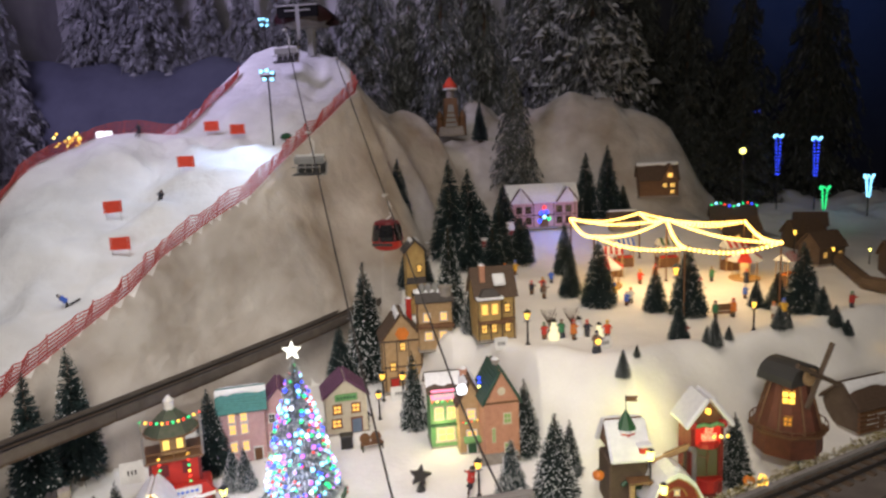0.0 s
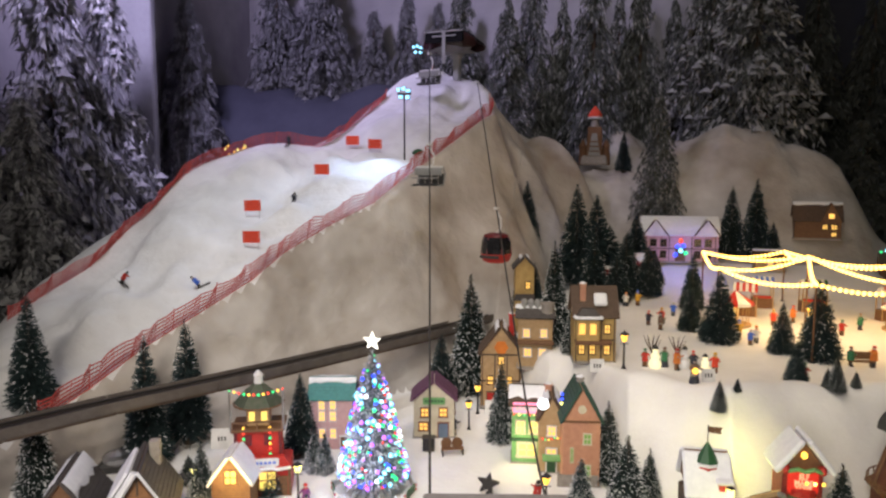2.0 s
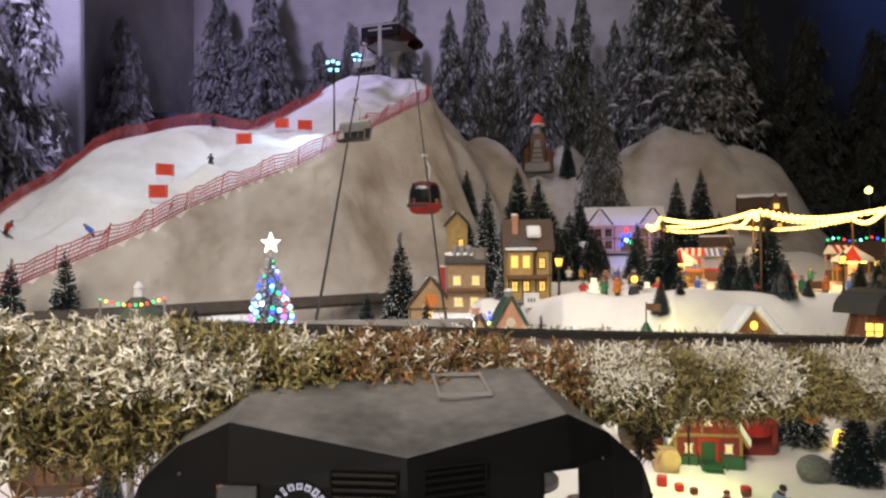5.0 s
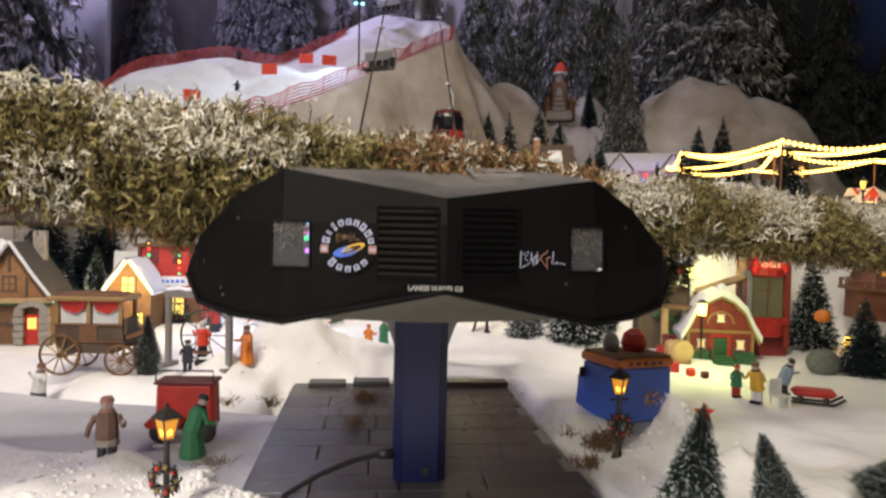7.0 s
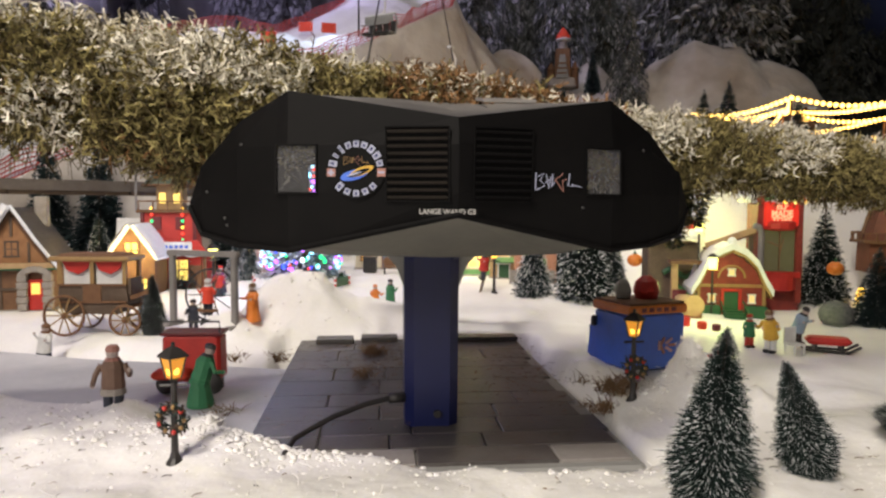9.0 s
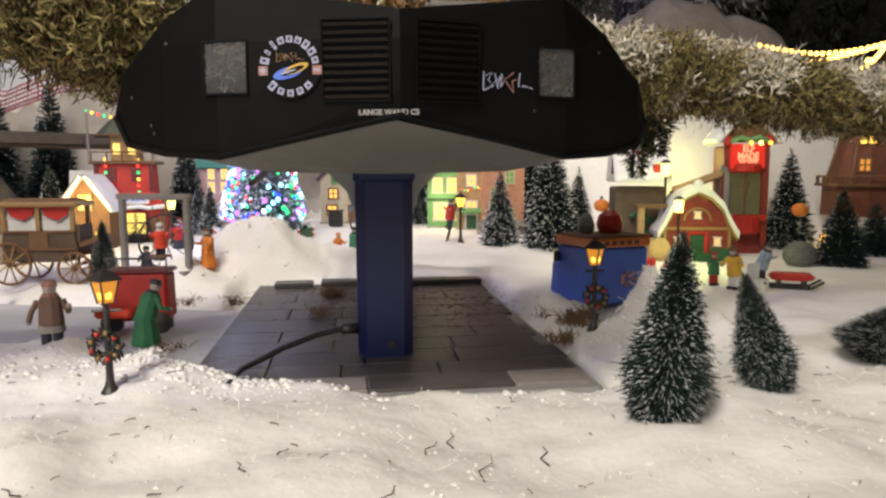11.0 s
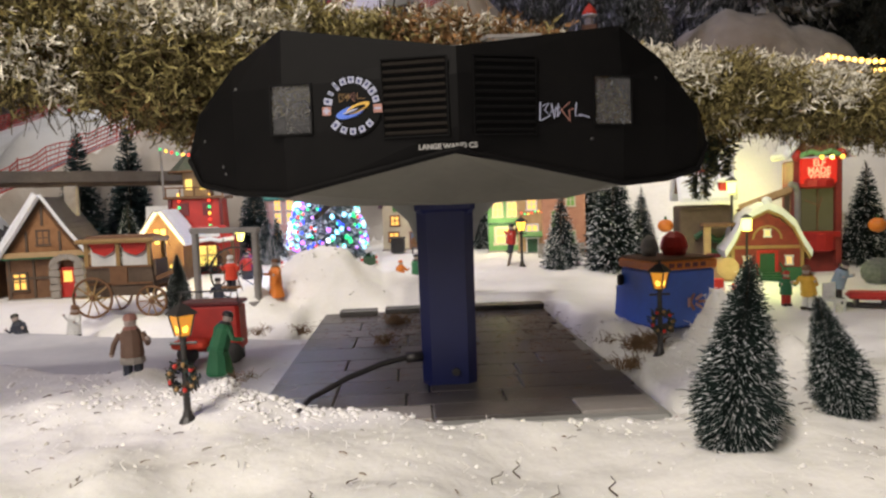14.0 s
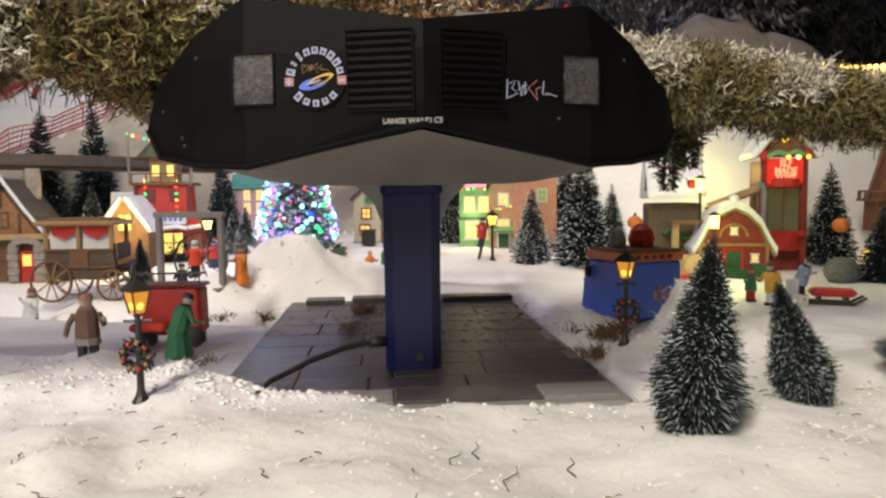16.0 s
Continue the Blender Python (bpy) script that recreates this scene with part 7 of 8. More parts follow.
def lamplighter():
    x, y = 0.045, 2.02
    z = z_at(x, y)
    street_lamp(x + 0.018, y, 0.135, "black street lamp being tended on a ladder")
    ld = thing("step_ladder", pose(x - 0.018, y, z, 0, 14, 0), "dark wooden ladder leaning on the lamp", "ladder")
    for sx in (-0.010, 0.010):
        add(ld, "stile", Shape().box((0, sx, 0.050), (0.004, 0.004, 0.105), TIMBER))
    for i in range(6):
        add(ld, "rung", Shape().box((0, 0, 0.012 + i * 0.016), (0.003, 0.020, 0.003), TIMBER))
    figure("lamplighter_figurine", pose(x - 0.010, y - 0.012, z + 0.034, 0, 12, -60), 0.078, RED, DENIM, IRON, "toy lamplighter in a red coat up the ladder", (40, 60))


lamplighter()


# ---- the toy factory ----
def factory():
    f = thing("toy_factory", pose(0.628, 1.86, 0.008, 0, 0, 4), "red toy factory with snowy barn roof, towers and a slide", "house")
    bw, bh = 0.128, 0.070
    prof = [(-bw / 2, 0), (bw / 2, 0), (bw / 2, bh), (bw * 0.36, bh + 0.040), (0.0, bh + 0.072), (-bw * 0.36, bh + 0.040), (-bw / 2, bh)]
    s = Shape()
    s.prism(prof, 0.10, BRICKRED, Matrix.Translation((-0.018, -0.10, 0)))
    barn = add(f, "barn", s)
    for i in range(9):
        z = 0.008 + i * 0.0145
        half = float(np.interp(z, [0, bh, bh + 0.040, bh + 0.072], [bw / 2, bw / 2, bw * 0.36, 0.004])) - 0.002
        add(f, "clapboard", Shape().box((-0.018, -0.1005, z), (2 * half, 0.0022, 0.0125), BRICKRED, rx=-4))
    for k in (-1, 1):
        add(f, "corner_trim", Shape().box((-0.018 + k * bw / 2, -0.1015, bh / 2), (0.006, 0.006, bh), GOLD))
    add(f, "frieze", Shape().box((-0.018, -0.1025, bh + 0.002), (bw, 0.006, 0.006), GOLD))
    add(f, "loft_arch", Shape().tube([(-0.018 + 0.026 * math.cos(math.pi * i / 10), -0.1035, 0.088 + 0.026 * math.sin(math.pi * i / 10)) for i in range(11)], 0.0022, GOLD, 5))
    # thick wavy snow over the gambrel
    top = [(-bw * 0.62, bh - 0.018), (-bw * 0.50, bh + 0.008), (-bw * 0.38, bh + 0.042), (-bw * 0.2, bh + 0.066), (0, bh + 0.078), (bw * 0.2, bh + 0.066), (bw * 0.38, bh + 0.042), (bw * 0.50, bh + 0.008), (bw * 0.62, bh - 0.018)]
    s = Shape()
    outer = [(x * 1.02, z + 0.014) for x, z in top]
    s.prism(top + outer[::-1], 0.125, CAP_SNOW, Matrix.Translation((-0.018, -0.115, 0)))
    s.ball((-0.018, -0.10, bh + 0.094), 0.010, CAP_SNOW, 5, 8)
    add(f, "roof_snow", s, "thick white snow on the gambrel roof")
    s = Shape()
    inner = [(x * 0.97, z - 0.006) for x, z in top]
    s.prism(inner + [(x, z) for x, z in top][::-1], 0.118, GOLD, Matrix.Translation((-0.018, -0.110, 0)))
    add(f, "bargeboard", s)
    for x, z, a, b in ((-0.056, 0.045, 0.011, 0.017), (0.022, 0.045, 0.011, 0.017), (-0.018, 0.100, 0.010, 0.014)):
        win = Shape().box((x, -0.1015, z), (a, 0.004, b), WARM).make("window", f, "lit window")
        s = Shape()
        for c, sz in (((x, -0.1045, z + b / 2), (a + 0.006, 0.004, 0.003)), ((x, -0.1045, z - b / 2), (a + 0.006, 0.004, 0.003)), ((x + a / 2, -0.1045, z), (0.003, 0.004, b)), ((x - a / 2, -0.1045, z), (0.003, 0.004, b)), ((x, -0.1045, z), (0.002, 0.004, b))):
            s.box(c, sz, WHITE)
        s.make("frame", win)
    add(f, "door", Shape().box((-0.018, -0.102, 0.032), (0.028, 0.004, 0.052), GREEN), "green double door")
    s = Shape()
    for k in (-1, 1):
        s.box((-0.018 + k * 0.017, -0.1035, 0.034), (0.005, 0.005, 0.060), RED)
    s.box((-0.018, -0.1035, 0.063), (0.040, 0.005, 0.005), RED)
    add(f, "door_frame", s)
    for sx in (-0.06, 0.03):
        add(f, "hedge", Shape().box((sx, -0.108, 0.016), (0.044, 0.012, 0.030), GREEN, bevel=0.004), "dark green hedge panel")
    for i in range(5):
        add(f, "step", Shape().box((-0.018, -0.120 - i * 0.010, 0.020 - i * 0.0045), (0.040, 0.010, 0.005), GREEN), "green step")
    for sx in (-0.040, 0.004):
        add(f, "stair_rail", Shape().tube([(sx, -0.112, 0.040), (sx, -0.165, 0.018)], 0.0018, GREEN, 5))
    # the sign tower
    s = Shape()
    s.box((0.118, 0.06, 0.10), (0.118, 0.09, 0.26), BRICKRED, bevel=0.004)
    add(f, "tower", s)
    for sx in (0.066, 0.170):
        add(f, "tower_post", Shape().box((sx, 0.012, 0.125), (0.018, 0.010, 0.25), BRICKRED, bevel=0.002))
    for z, hh in ((0.050, 0.045), (0.178, 0.022)):
        add(f, "tower_bay", Shape().lathe((0.118, 0.030, z - hh / 2), [(0.040, 0), (0.050, 0.004), (0.050, hh - 0.004), (0.044, hh)], RED, 14), "red rounded bay")
    glassy = add(f, "tower_window", Shape().box((0.118, 0.0125, 0.120), (0.080, 0.004, 0.100), mat("dim_lit_glass", (0.07, 0.07, 0.045), 0.15, emit=(0.6, 0.5, 0.15), power=0.07)), "dim tall window with clock hands")
    s = Shape()
    for c, sz, r in (((0.118, 0.0095, 0.120), (0.003, 0.003, 0.10), 0), ((0.105, 0.009, 0.135), (0.04, 0.002, 0.003), 20), ((0.122, 0.009, 0.125), (0.003, 0.002, 0.045), 15)):
        s.box(c, sz, BROWN, ry=r)
    s.make("clock_hand", glassy)
    add(f, "tower_sill", Shape().box((0.118, 0.005, 0.066), (0.110, 0.020, 0.012), RED, bevel=0.003))
    sign = add(f, "tower_sign", Shape().box((0.118, 0.004, 0.205), (0.092, 0.012, 0.056), SIGNRED, bevel=0.004), "glowing red sign")
    for row, (word, z) in enumerate((("ELF", 0.222), ("MADE", 0.205), ("TOYS", 0.189))):
        text_mesh(word, 0.021, SIGNTEXT, "lettering", sign, pose(0.118, -0.0025, z, 90, 0, 0), extrude=0.0008)
    s = Shape()
    s.prism([(-0.068, 0.0), (0.068, 0.0), (0.0, 0.072)], 0.085, BROWN, Matrix.Translation((0.118, 0.012, 0.240)))
    add(f, "tower_gable", s, "brown boarded gable")
    for k in (-1, 1):
        s = Shape()
        s.m = pose(0.118 + k * 0.040, 0.085, 0.276, 0, k * 47, 0)
        s.box((k * 0.004, -0.04, 0.007), (0.118, 0.12, 0.018), CAP_SNOW, bevel=0.005)
        add(f, "tower_roof", s, "snow-covered tower roof")
    add(f, "gable_lamp", Shape().ball((0.118, 0.005, 0.278), 0.010, AMBER, 5, 8), "amber lamp in the gable")
    for sx in (0.063, 0.173):
        add(f, "roof_ornament", Shape().ball((sx, 0.0, 0.240), 0.013, RED, 5, 8), "red ball ornament")
    add(f, "roof_garland", Shape().tube([(0.068, -0.006, 0.238), (0.095, -0.012, 0.246), (0.118, -0.012, 0.240), (0.142, -0.012, 0.247), (0.168, -0.006, 0.238)], 0.006, LIME, 6), "green garland")
    bulbs(f, [(0.118 + 0.02 * k, -0.010, 0.262) for k in (-1, 0, 1)], 0.005, [AMBER, LEMON])
    # the steep-roofed flag house behind, and the slide between
    s = Shape()
    s.box((-0.085, 0.20, 0.083), (0.118, 0.11, 0.166), TIMBER, bevel=0.004)
    add(f, "flag_house", s, "brown flag house")
    for sx in (-0.112, -0.058):
        win = add(f, "window", Shape().box((sx, 0.143, 0.075), (0.026, 0.006, 0.036), WARM), "lit window")
        Shape().box((sx, 0.139, 0.055), (0.034, 0.008, 0.005), CAP_SNOW).make("sill", win)
    for k in (-1, 1):
        s = Shape()
        s.m = pose(-0.085, 0.20 + k * 0.043, 0.183, -k * 54, 0, 0)
        s.box((0, k * 0.004, 0.006), (0.128, 0.128, 0.014), CAP_SNOW, bevel=0.006)
        add(f, "flag_house_roof", s, "steep white snowy roof")
    s = Shape()
    s.prism([(-0.050, 0.0), (0.050, 0.0), (0.0, 0.085)], 0.112, BROWN, pose(-0.029, 0.20, 0.150, 0, 0, 90))
    add(f, "gable_wall", s)
    dorm = add(f, "dormer", Shape().box((-0.045, 0.145, 0.155), (0.034, 0.05, 0.036), RED, bevel=0.003), "red dormer")
    Shape().box((-0.045, 0.142, 0.178), (0.044, 0.060, 0.010), CAP_SNOW, bevel=0.004).make("dormer_snow", dorm)
    s = Shape()
    s.lathe((-0.085, 0.19, 0.225), [(0.026, 0), (0.026, 0.030), (0.030, 0.032), (0.030, 0.038)], RED, 8)
    add(f, "belfry", s)
    add(f, "belfry_snow", Shape().lathe((-0.085, 0.19, 0.262), [(0.031, 0), (0.033, 0.006), (0.022, 0.014)], CAP_SNOW, 8))
    add(f, "belfry_roof", Shape().lathe((-0.085, 0.19, 0.272), [(0.032, 0), (0.026, 0.010), (0.003, 0.052)], GREEN, 8), "dark green pointed belfry roof")
    s = Shape()
    s.tube([(-0.085, 0.19, 0.31), (-0.085, 0.19, 0.372)], 0.0015, IRON, 5)
    s.prism([(0, 0.0), (0.036, -0.004), (0.032, 0.005), (0.038, 0.014), (0, 0.016)], 0.002, BROWN, Matrix.Translation((-0.085, 0.19, 0.352)))
    add(f, "flag", s, "small brown flag on the belfry")
    s = Shape()
    s.box((0.010, 0.085, 0.172), (0.125, 0.026, 0.008), BROWN, ry=-20), s.box((0.010, 0.071, 0.180), (0.125, 0.004, 0.014), TAN, ry=-20)
    add(f, "slide", s, "wooden parcel slide")
    for x, z in ((-0.035, 0.150), (0.055, 0.185)):
        add(f, "slide_post", Shape().box((x, 0.085, z / 2), (0.010, 0.010, z), TIMBER, bevel=0.002))
    add(f, "drain_pipe", Shape().tube([(0.066, 0.045, 0.02), (0.066, 0.045, 0.190), (0.060, 0.040, 0.205), (0.048, 0.036, 0.208)], 0.007, GREYWOOD, 8), "grey-green bent pipe")
    for k, (x, y, z, m) in enumerate(((-0.145, 0.06, 0.095, GREEN), (-0.065, 0.06, 0.080, LIME), (-0.120, 0.045, 0.060, GREEN))):
        add(f, "yard_garland", Shape().tube([(x + 0.014 * i, y + 0.003 * (i % 2), z + 0.010 * math.sin(1.3 * i + k)) for i in range(6)], 0.007, m, 6), "green garland")
    for k, (x, z, m) in enumerate(((-0.130, 0.020, RED), (-0.100, 0.014, GREEN), (-0.072, 0.018, YELLOW), (-0.115, 0.048, DARKRED), (-0.086, 0.042, LIME))):
        add(f, "stacked_parcel", Shape().box((x, 0.015, z), (0.026, 0.022, 0.026), m, rz=11 * k, bevel=0.002))
    for sx in (-0.125, -0.045):
        add(f, "porch_post", Shape().box((sx, 0.03, 0.06), (0.014, 0.014, 0.12), TAN))
    add(f, "porch_roof", Shape().box((-0.085, 0.03, 0.124), (0.105, 0.04, 0.008), BROWN, bevel=0.002))
    for p in ((-0.075, 0.02, 0.205), (-0.055, -0.03, 0.125)):
        lan = add(f, "yard_lantern", Shape().box((p[0], p[1], p[2]), (0.015, 0.015, 0.024), LEMON, taper=1.15), "bright lemon-yellow lantern")
        Shape().lathe((p[0], p[1], p[2] + 0.016), [(0.013, 0), (0.003, 0.007)], IRON, 4).make("lantern_cap", lan)
        Shape().tube([(p[0], p[1], 0.0), (p[0], p[1], p[2] - 0.016)], 0.0025, IRON, 5).make("lantern_post", lan)
    s = Shape()
    s.box((-0.11, -0.06, 0.030), (0.05, 0.05, 0.055), TAN, bevel=0.006)
    add(f, "chute_house", s)
    add(f, "round_arch", Shape().lathe((-0.105, -0.088, 0.040), [(0.022, 0), (0.022, 0.006), (0.015, 0.007)], TAN, 16, pose(0, 0, 0, 90, 0, 0)), "tan round arch")

    for piece in f.children:
        lift = 0.045 if piece.name.startswith(("flag_house_roof", "gable_wall", "dormer")) else 0.0 if piece.name.startswith("flag_house") else -0.012
        if piece.name.startswith(("flag", "belfry", "dormer", "gable_wall")):
            piece.matrix_basis = Matrix.Translation((-0.035, -0.075 if lift >= 0 else -0.090, lift)) @ piece.matrix_basis
        if piece.name.startswith(("barn", "clapboard", "corner_trim", "frieze", "loft_arch", "roof_snow", "bargeboard", "window", "door", "hedge", "step", "stair_rail")) and not (piece.name.startswith("window") and piece.data.vertices[0].co.y > 0):
            piece.matrix_basis = Matrix.Translation((0.008, 0.085, 0.0)) @ Matrix.Diagonal((1.08, 1, 1.06, 1)) @ piece.matrix_basis
        if piece.name.startswith(("tower", "roof_ornament", "roof_garland", "gable_lamp")):
            piece.matrix_basis = Matrix.Translation((0.112, 0.055, 0.03)) @ Matrix.Diagonal((0.82, 1, 1, 1)) @ Matrix.Translation((-0.118, 0, 0)) @ piece.matrix_basis


factory()
# presents, pumpkins and balls about the yard
for x, y, r, m, lab in ((0.505, 1.70, 0.010, RED, "red parcel in the snow"), (0.535, 1.675, 0.008, FLAGRED, "red parcel in the snow"), (0.56, 1.66, 0.007, DARKRED, "dark red parcel in the snow"), (0.655, 1.66, 0.009, RED, "red parcel in the snow")):
    tagged(Shape().box((0, 0, r), (2 * r, 1.8 * r, 2 * r), m, bevel=0.002).make("parcel", at=pose(x, y, z_at(x, y), 0, 0, 700 * x)), lab, "parcel", "parcels")
for x, y, z, r in ((0.835, 1.87, 0.125, 0.018), (0.415, 1.93, 0.130, 0.018)):
    pm = thing("pumpkin_lantern", pose(x, y, z), "orange pumpkin lantern hung on a tree", "lantern", "pumpkin lanterns")
    add(pm, "shell", Shape().ball((0, 0, 0), r, ORANGE, 7, 12, 0.85))
    add(pm, "stalk", Shape().lathe((0, 0, r * 0.8), [(0.004, 0), (0.002, 0.008)], GREEN, 6))
tagged(Shape().ball((0, 0, 0), 0.034, mat("grey_frosted_bush", (0.20, 0.21, 0.20), 0.9, colour2=(0.09, 0.10, 0.09), scale=150, bump=0.9, bump_scale=300), 8, 14, 0.85).make("round_bush", at=pose(0.815, 1.79, z_at(0.815, 1.79) + 0.022)), "round grey frosted bush on the snow", "bush")
figure("sledger_figurine", pose(0.618, 1.475, z_at(0.618, 1.475), 0, 0, -40), 0.075, YELLOW, WHITE, BROWN, "toy child in a yellow coat beside a sled", (30, 50), 12)
figure("sledger_figurine", pose(0.668, 1.505, z_at(0.668, 1.505) + 0.010, 0, 0, 50), 0.070, mat("pale_blue_coat", (0.30, 0.40, 0.50), 0.7, scale=60), IRON, IRON, "toy child in a pale blue coat on a sled", (40, 40), 20)
figure("sledger_figurine", pose(0.592, 1.515, z_at(0.592, 1.515), 0, 0, 20), 0.060, COATGREEN, RED, RED, "toy child in green holding a parcel", (30, 30))
sl = thing("toy_sled", pose(0.715, 1.50, z_at(0.715, 1.50), 0, 0, -8), "dark toy sled with a red cushion", "sled")
add(sl, "cushion", Shape().box((0, 0, 0.020), (0.072, 0.034, 0.012), RED, bevel=0.006))
for sy in (-0.014, 0.014):
    add(sl, "runner", Shape().tube([(-0.04, sy, 0.004), (0.03, sy, 0.003), (0.048, sy, 0.014)], 0.0026, IRON, 5))
for sx in (-0.02, 0.02):
    add(sl, "strut", Shape().box((sx, 0, 0.009), (0.005, 0.032, 0.012), IRON))
ch = thing("garden_chair", pose(0.655, 1.47, z_at(0.655, 1.47), 0, 0, 30), "small white toy garden chair", "chair")
add(ch, "seat", Shape().box((0, 0, 0.018), (0.024, 0.024, 0.003), WHITE))
add(ch, "backrest", Shape().box((0, 0.012, 0.032), (0.024, 0.003, 0.026), WHITE))
for sx in (-0.01, 0.01):
    for sy in (-0.01, 0.01):
        add(ch, "leg", Shape().box((sx, sy, 0.009), (0.003, 0.003, 0.018), WHITE))
stf = thing("red_star_pick", pose(0.502, 1.271, z_at(0.502, 1.271)), "red star on a thin stick in the snow", "star")
s = Shape()
pts = [(0.016 * (1.0 if i % 2 == 0 else 0.45) * math.sin(i * math.pi / 5), 0.016 * (1.0 if i % 2 == 0 else 0.45) * math.cos(i * math.pi / 5)) for i in range(10)]
s.prism(pts, 0.004, FLAGRED, pose(0, 0, 0.024, -35, 0, 0))
add(stf, "star", s)
add(stf, "stick", Shape().tube([(0, 0, 0), (0, 0, 0.02)], 0.0012, BARK, 4))


# the windmill and the log house behind the shelf
def windmill():
    x, y = 1.065, 2.12
    w = thing("windmill", pose(x, y, 0.10, 0, 0, 25) @ Matrix.Diagonal((0.86, 0.86, 0.82, 1)), "red-brown wooden windmill with a black cap and amber light", "windmill")
    add(w, "tower", Shape().lathe((0, 0, 0.0), [(0.12, 0), (0.118, 0.09), (0.085, 0.20), (0.066, 0.285)], mat("red_brown_wood", (0.19, 0.06, 0.032), 0.7, colour2=(0.10, 0.035, 0.02), scale=40, bump=0.5, bump_scale=200), 8))
    for i in range(8):
        a = i * math.pi / 4 + math.pi / 8
        add(w, "corner_board", Shape().tube([(0.120 * math.cos(a), 0.120 * math.sin(a), 0.09), (0.068 * math.cos(a), 0.068 * math.sin(a), 0.285)], 0.005, BROWN, 5))
    add(w, "deck", Shape().lathe((0, 0, 0.088), [(0.138, 0), (0.138, 0.008)], BROWN, 8))
    for i in range(24):
        a = i * math.pi / 12
        add(w, "railing_post", Shape().tube([(0.133 * math.cos(a), 0.133 * math.sin(a), 0.095), (0.133 * math.cos(a), 0.133 * math.sin(a), 0.117)], 0.0022, BROWN, 4))
    add(w, "railing", Shape().tube([(0.133 * math.cos(i * math.pi / 12), 0.133 * math.sin(i * math.pi / 12), 0.118) for i in range(25)], 0.0025, BROWN, 5))
    s = Shape()
    n = 9
    s.prism([(0.085 * math.cos(math.pi * i / n), 0.075 * math.sin(math.pi * i / n)) for i in range(n + 1)], 0.15, DARKGREY, Matrix.Translation((0, -0.075, 0.283)))
    add(w, "cap", s, "black rounded cap")
    add(w, "cap_front", Shape().lathe((0, -0.079, 0.315), [(0.034, 0), (0.034, 0.008)], TAN, 14, pose(0, 0, 0, 90, 0, 0)), "tan boarded cap front")
    for z, r, size, m in ((0.235, 0.0755, (0.044, 0.012, 0.050), AMBER), (0.150, 0.101, (0.028, 0.012, 0.036), AMBERDIM)):
        s = Shape()
        s.m = pose(0, 0, 0, 0, 0, -52)
        s.box((0, -r, z), size, m)
        win = add(w, "window", s, "amber lit window")
        s = Shape()
        s.m = pose(0, 0, 0, 0, 0, -52)
        for c in ((0, -r - 0.005, z + size[2] / 2), (0, -r - 0.005, z - size[2] / 2), (0, -r - 0.005, z)):
            s.box(c, (size[0] + 0.006, 0.006, 0.004), BROWN)
        for k in (-1, 0, 1):
            s.box((k * size[0] / 2, -r - 0.005, z), (0.004, 0.006, size[2]), BROWN)
        s.make("frame", win)
    add(w, "windshaft", Shape().tube([(0, -0.07, 0.325), (0, -0.125, 0.332)], 0.007, IRON, 7))
    for k in range(4):
        a = radians(62 + 90 * k)
        e = Vector((0.13 * math.cos(a), -0.120, 0.332 + 0.13 * math.sin(a)))
        sail = add(w, "sail_stock", Shape().tube([(0, -0.120, 0.332), e], 0.009, TIMBER, 5, 0.010))


windmill()
log = house("log_cabin", pose(1.47, 2.40, z_at(1.47, 2.40) - 0.004, 0, 0, 20), 0.20, 0.15, 0.10, 0.07, TIMBER, ROOFBROWN, "brown log cabin with patchy snow on its roof", gable="side", wins=(("f", -0.05, 0.055, 0.03, 0.035), ("f", 0.05, 0.055, 0.03, 0.035)), door=(0.0, 0.03, 0.06, BROWN), snow=0.4)
for i in range(6):
    add(log, "log", Shape().tube([(-0.105, -0.077, 0.014 + i * 0.0165), (0.105, -0.077, 0.014 + i * 0.0165)], 0.0072, BROWN, 6))
tagged(Shape().lathe((0, 0, 0), [(0.012, 0), (0.016, 0.02), (0.010, 0.04)], AMBER, 8).make("amber_jar_light", at=pose(0.935, 2.0, z_at(0.935, 2.0))), "glowing amber jar light on the snow", "lantern")


def hanging_sprig(x, y, z0, z1, seed, label):
    """A ragged olive fir sprig that hangs from the shelf's underside."""
    rng = random.Random(seed)
    s = Shape()
    s.tube([(0, 0, z0), (0.004, 0.002, (z0 + z1) / 2), (-0.004, 0, z1)], 0.0022, BARK, 5, 0.001)
    for i in range(1300):
        u, a = rng.random(), rng.uniform(0, 6.28)
        r = (0.010 + 0.026 * math.sin(math.pi * min(1, u * 0.85 + 0.12)) * (0.7 + 0.3 * math.sin(23 * u + 3 * a))) * rng.uniform(0.5, 1.0)
        p = Vector((0.003, 0.001, z0 + (z1 - z0) * u))
        e = p + Vector((r * math.cos(a), r * math.sin(a), -0.012 * rng.random() + 0.004))
        q = p.lerp(e, 0.55)
        s.tube([q, e + Vector((rng.uniform(-1, 1), rng.uniform(-1, 1), rng.uniform(-1, 1))) * 0.004], 0.0010, SPRIG if i % 5 else MOSS, 3, 0.0006)
    return tagged(s.make("hanging_sprig", at=pose(x, y, 0)), label, "sprig")


hanging_sprig(0.425, 1.20, 0.345, 0.205, 31, "olive green fir sprig hanging from the shelf")
hanging_sprig(0.452, 1.215, 0.345, 0.232, 32, "olive green fir sprig hanging from the shelf")
hanging_sprig(0.405, 1.21, 0.345, 0.245, 33, "olive green fir sprig hanging from the shelf")

# ---- upper village ----
def ground_pose(x, y, turn=0.0, sink=0.004):
    return pose(x, y, z_at(x, y) - sink, 0, 0, turn)


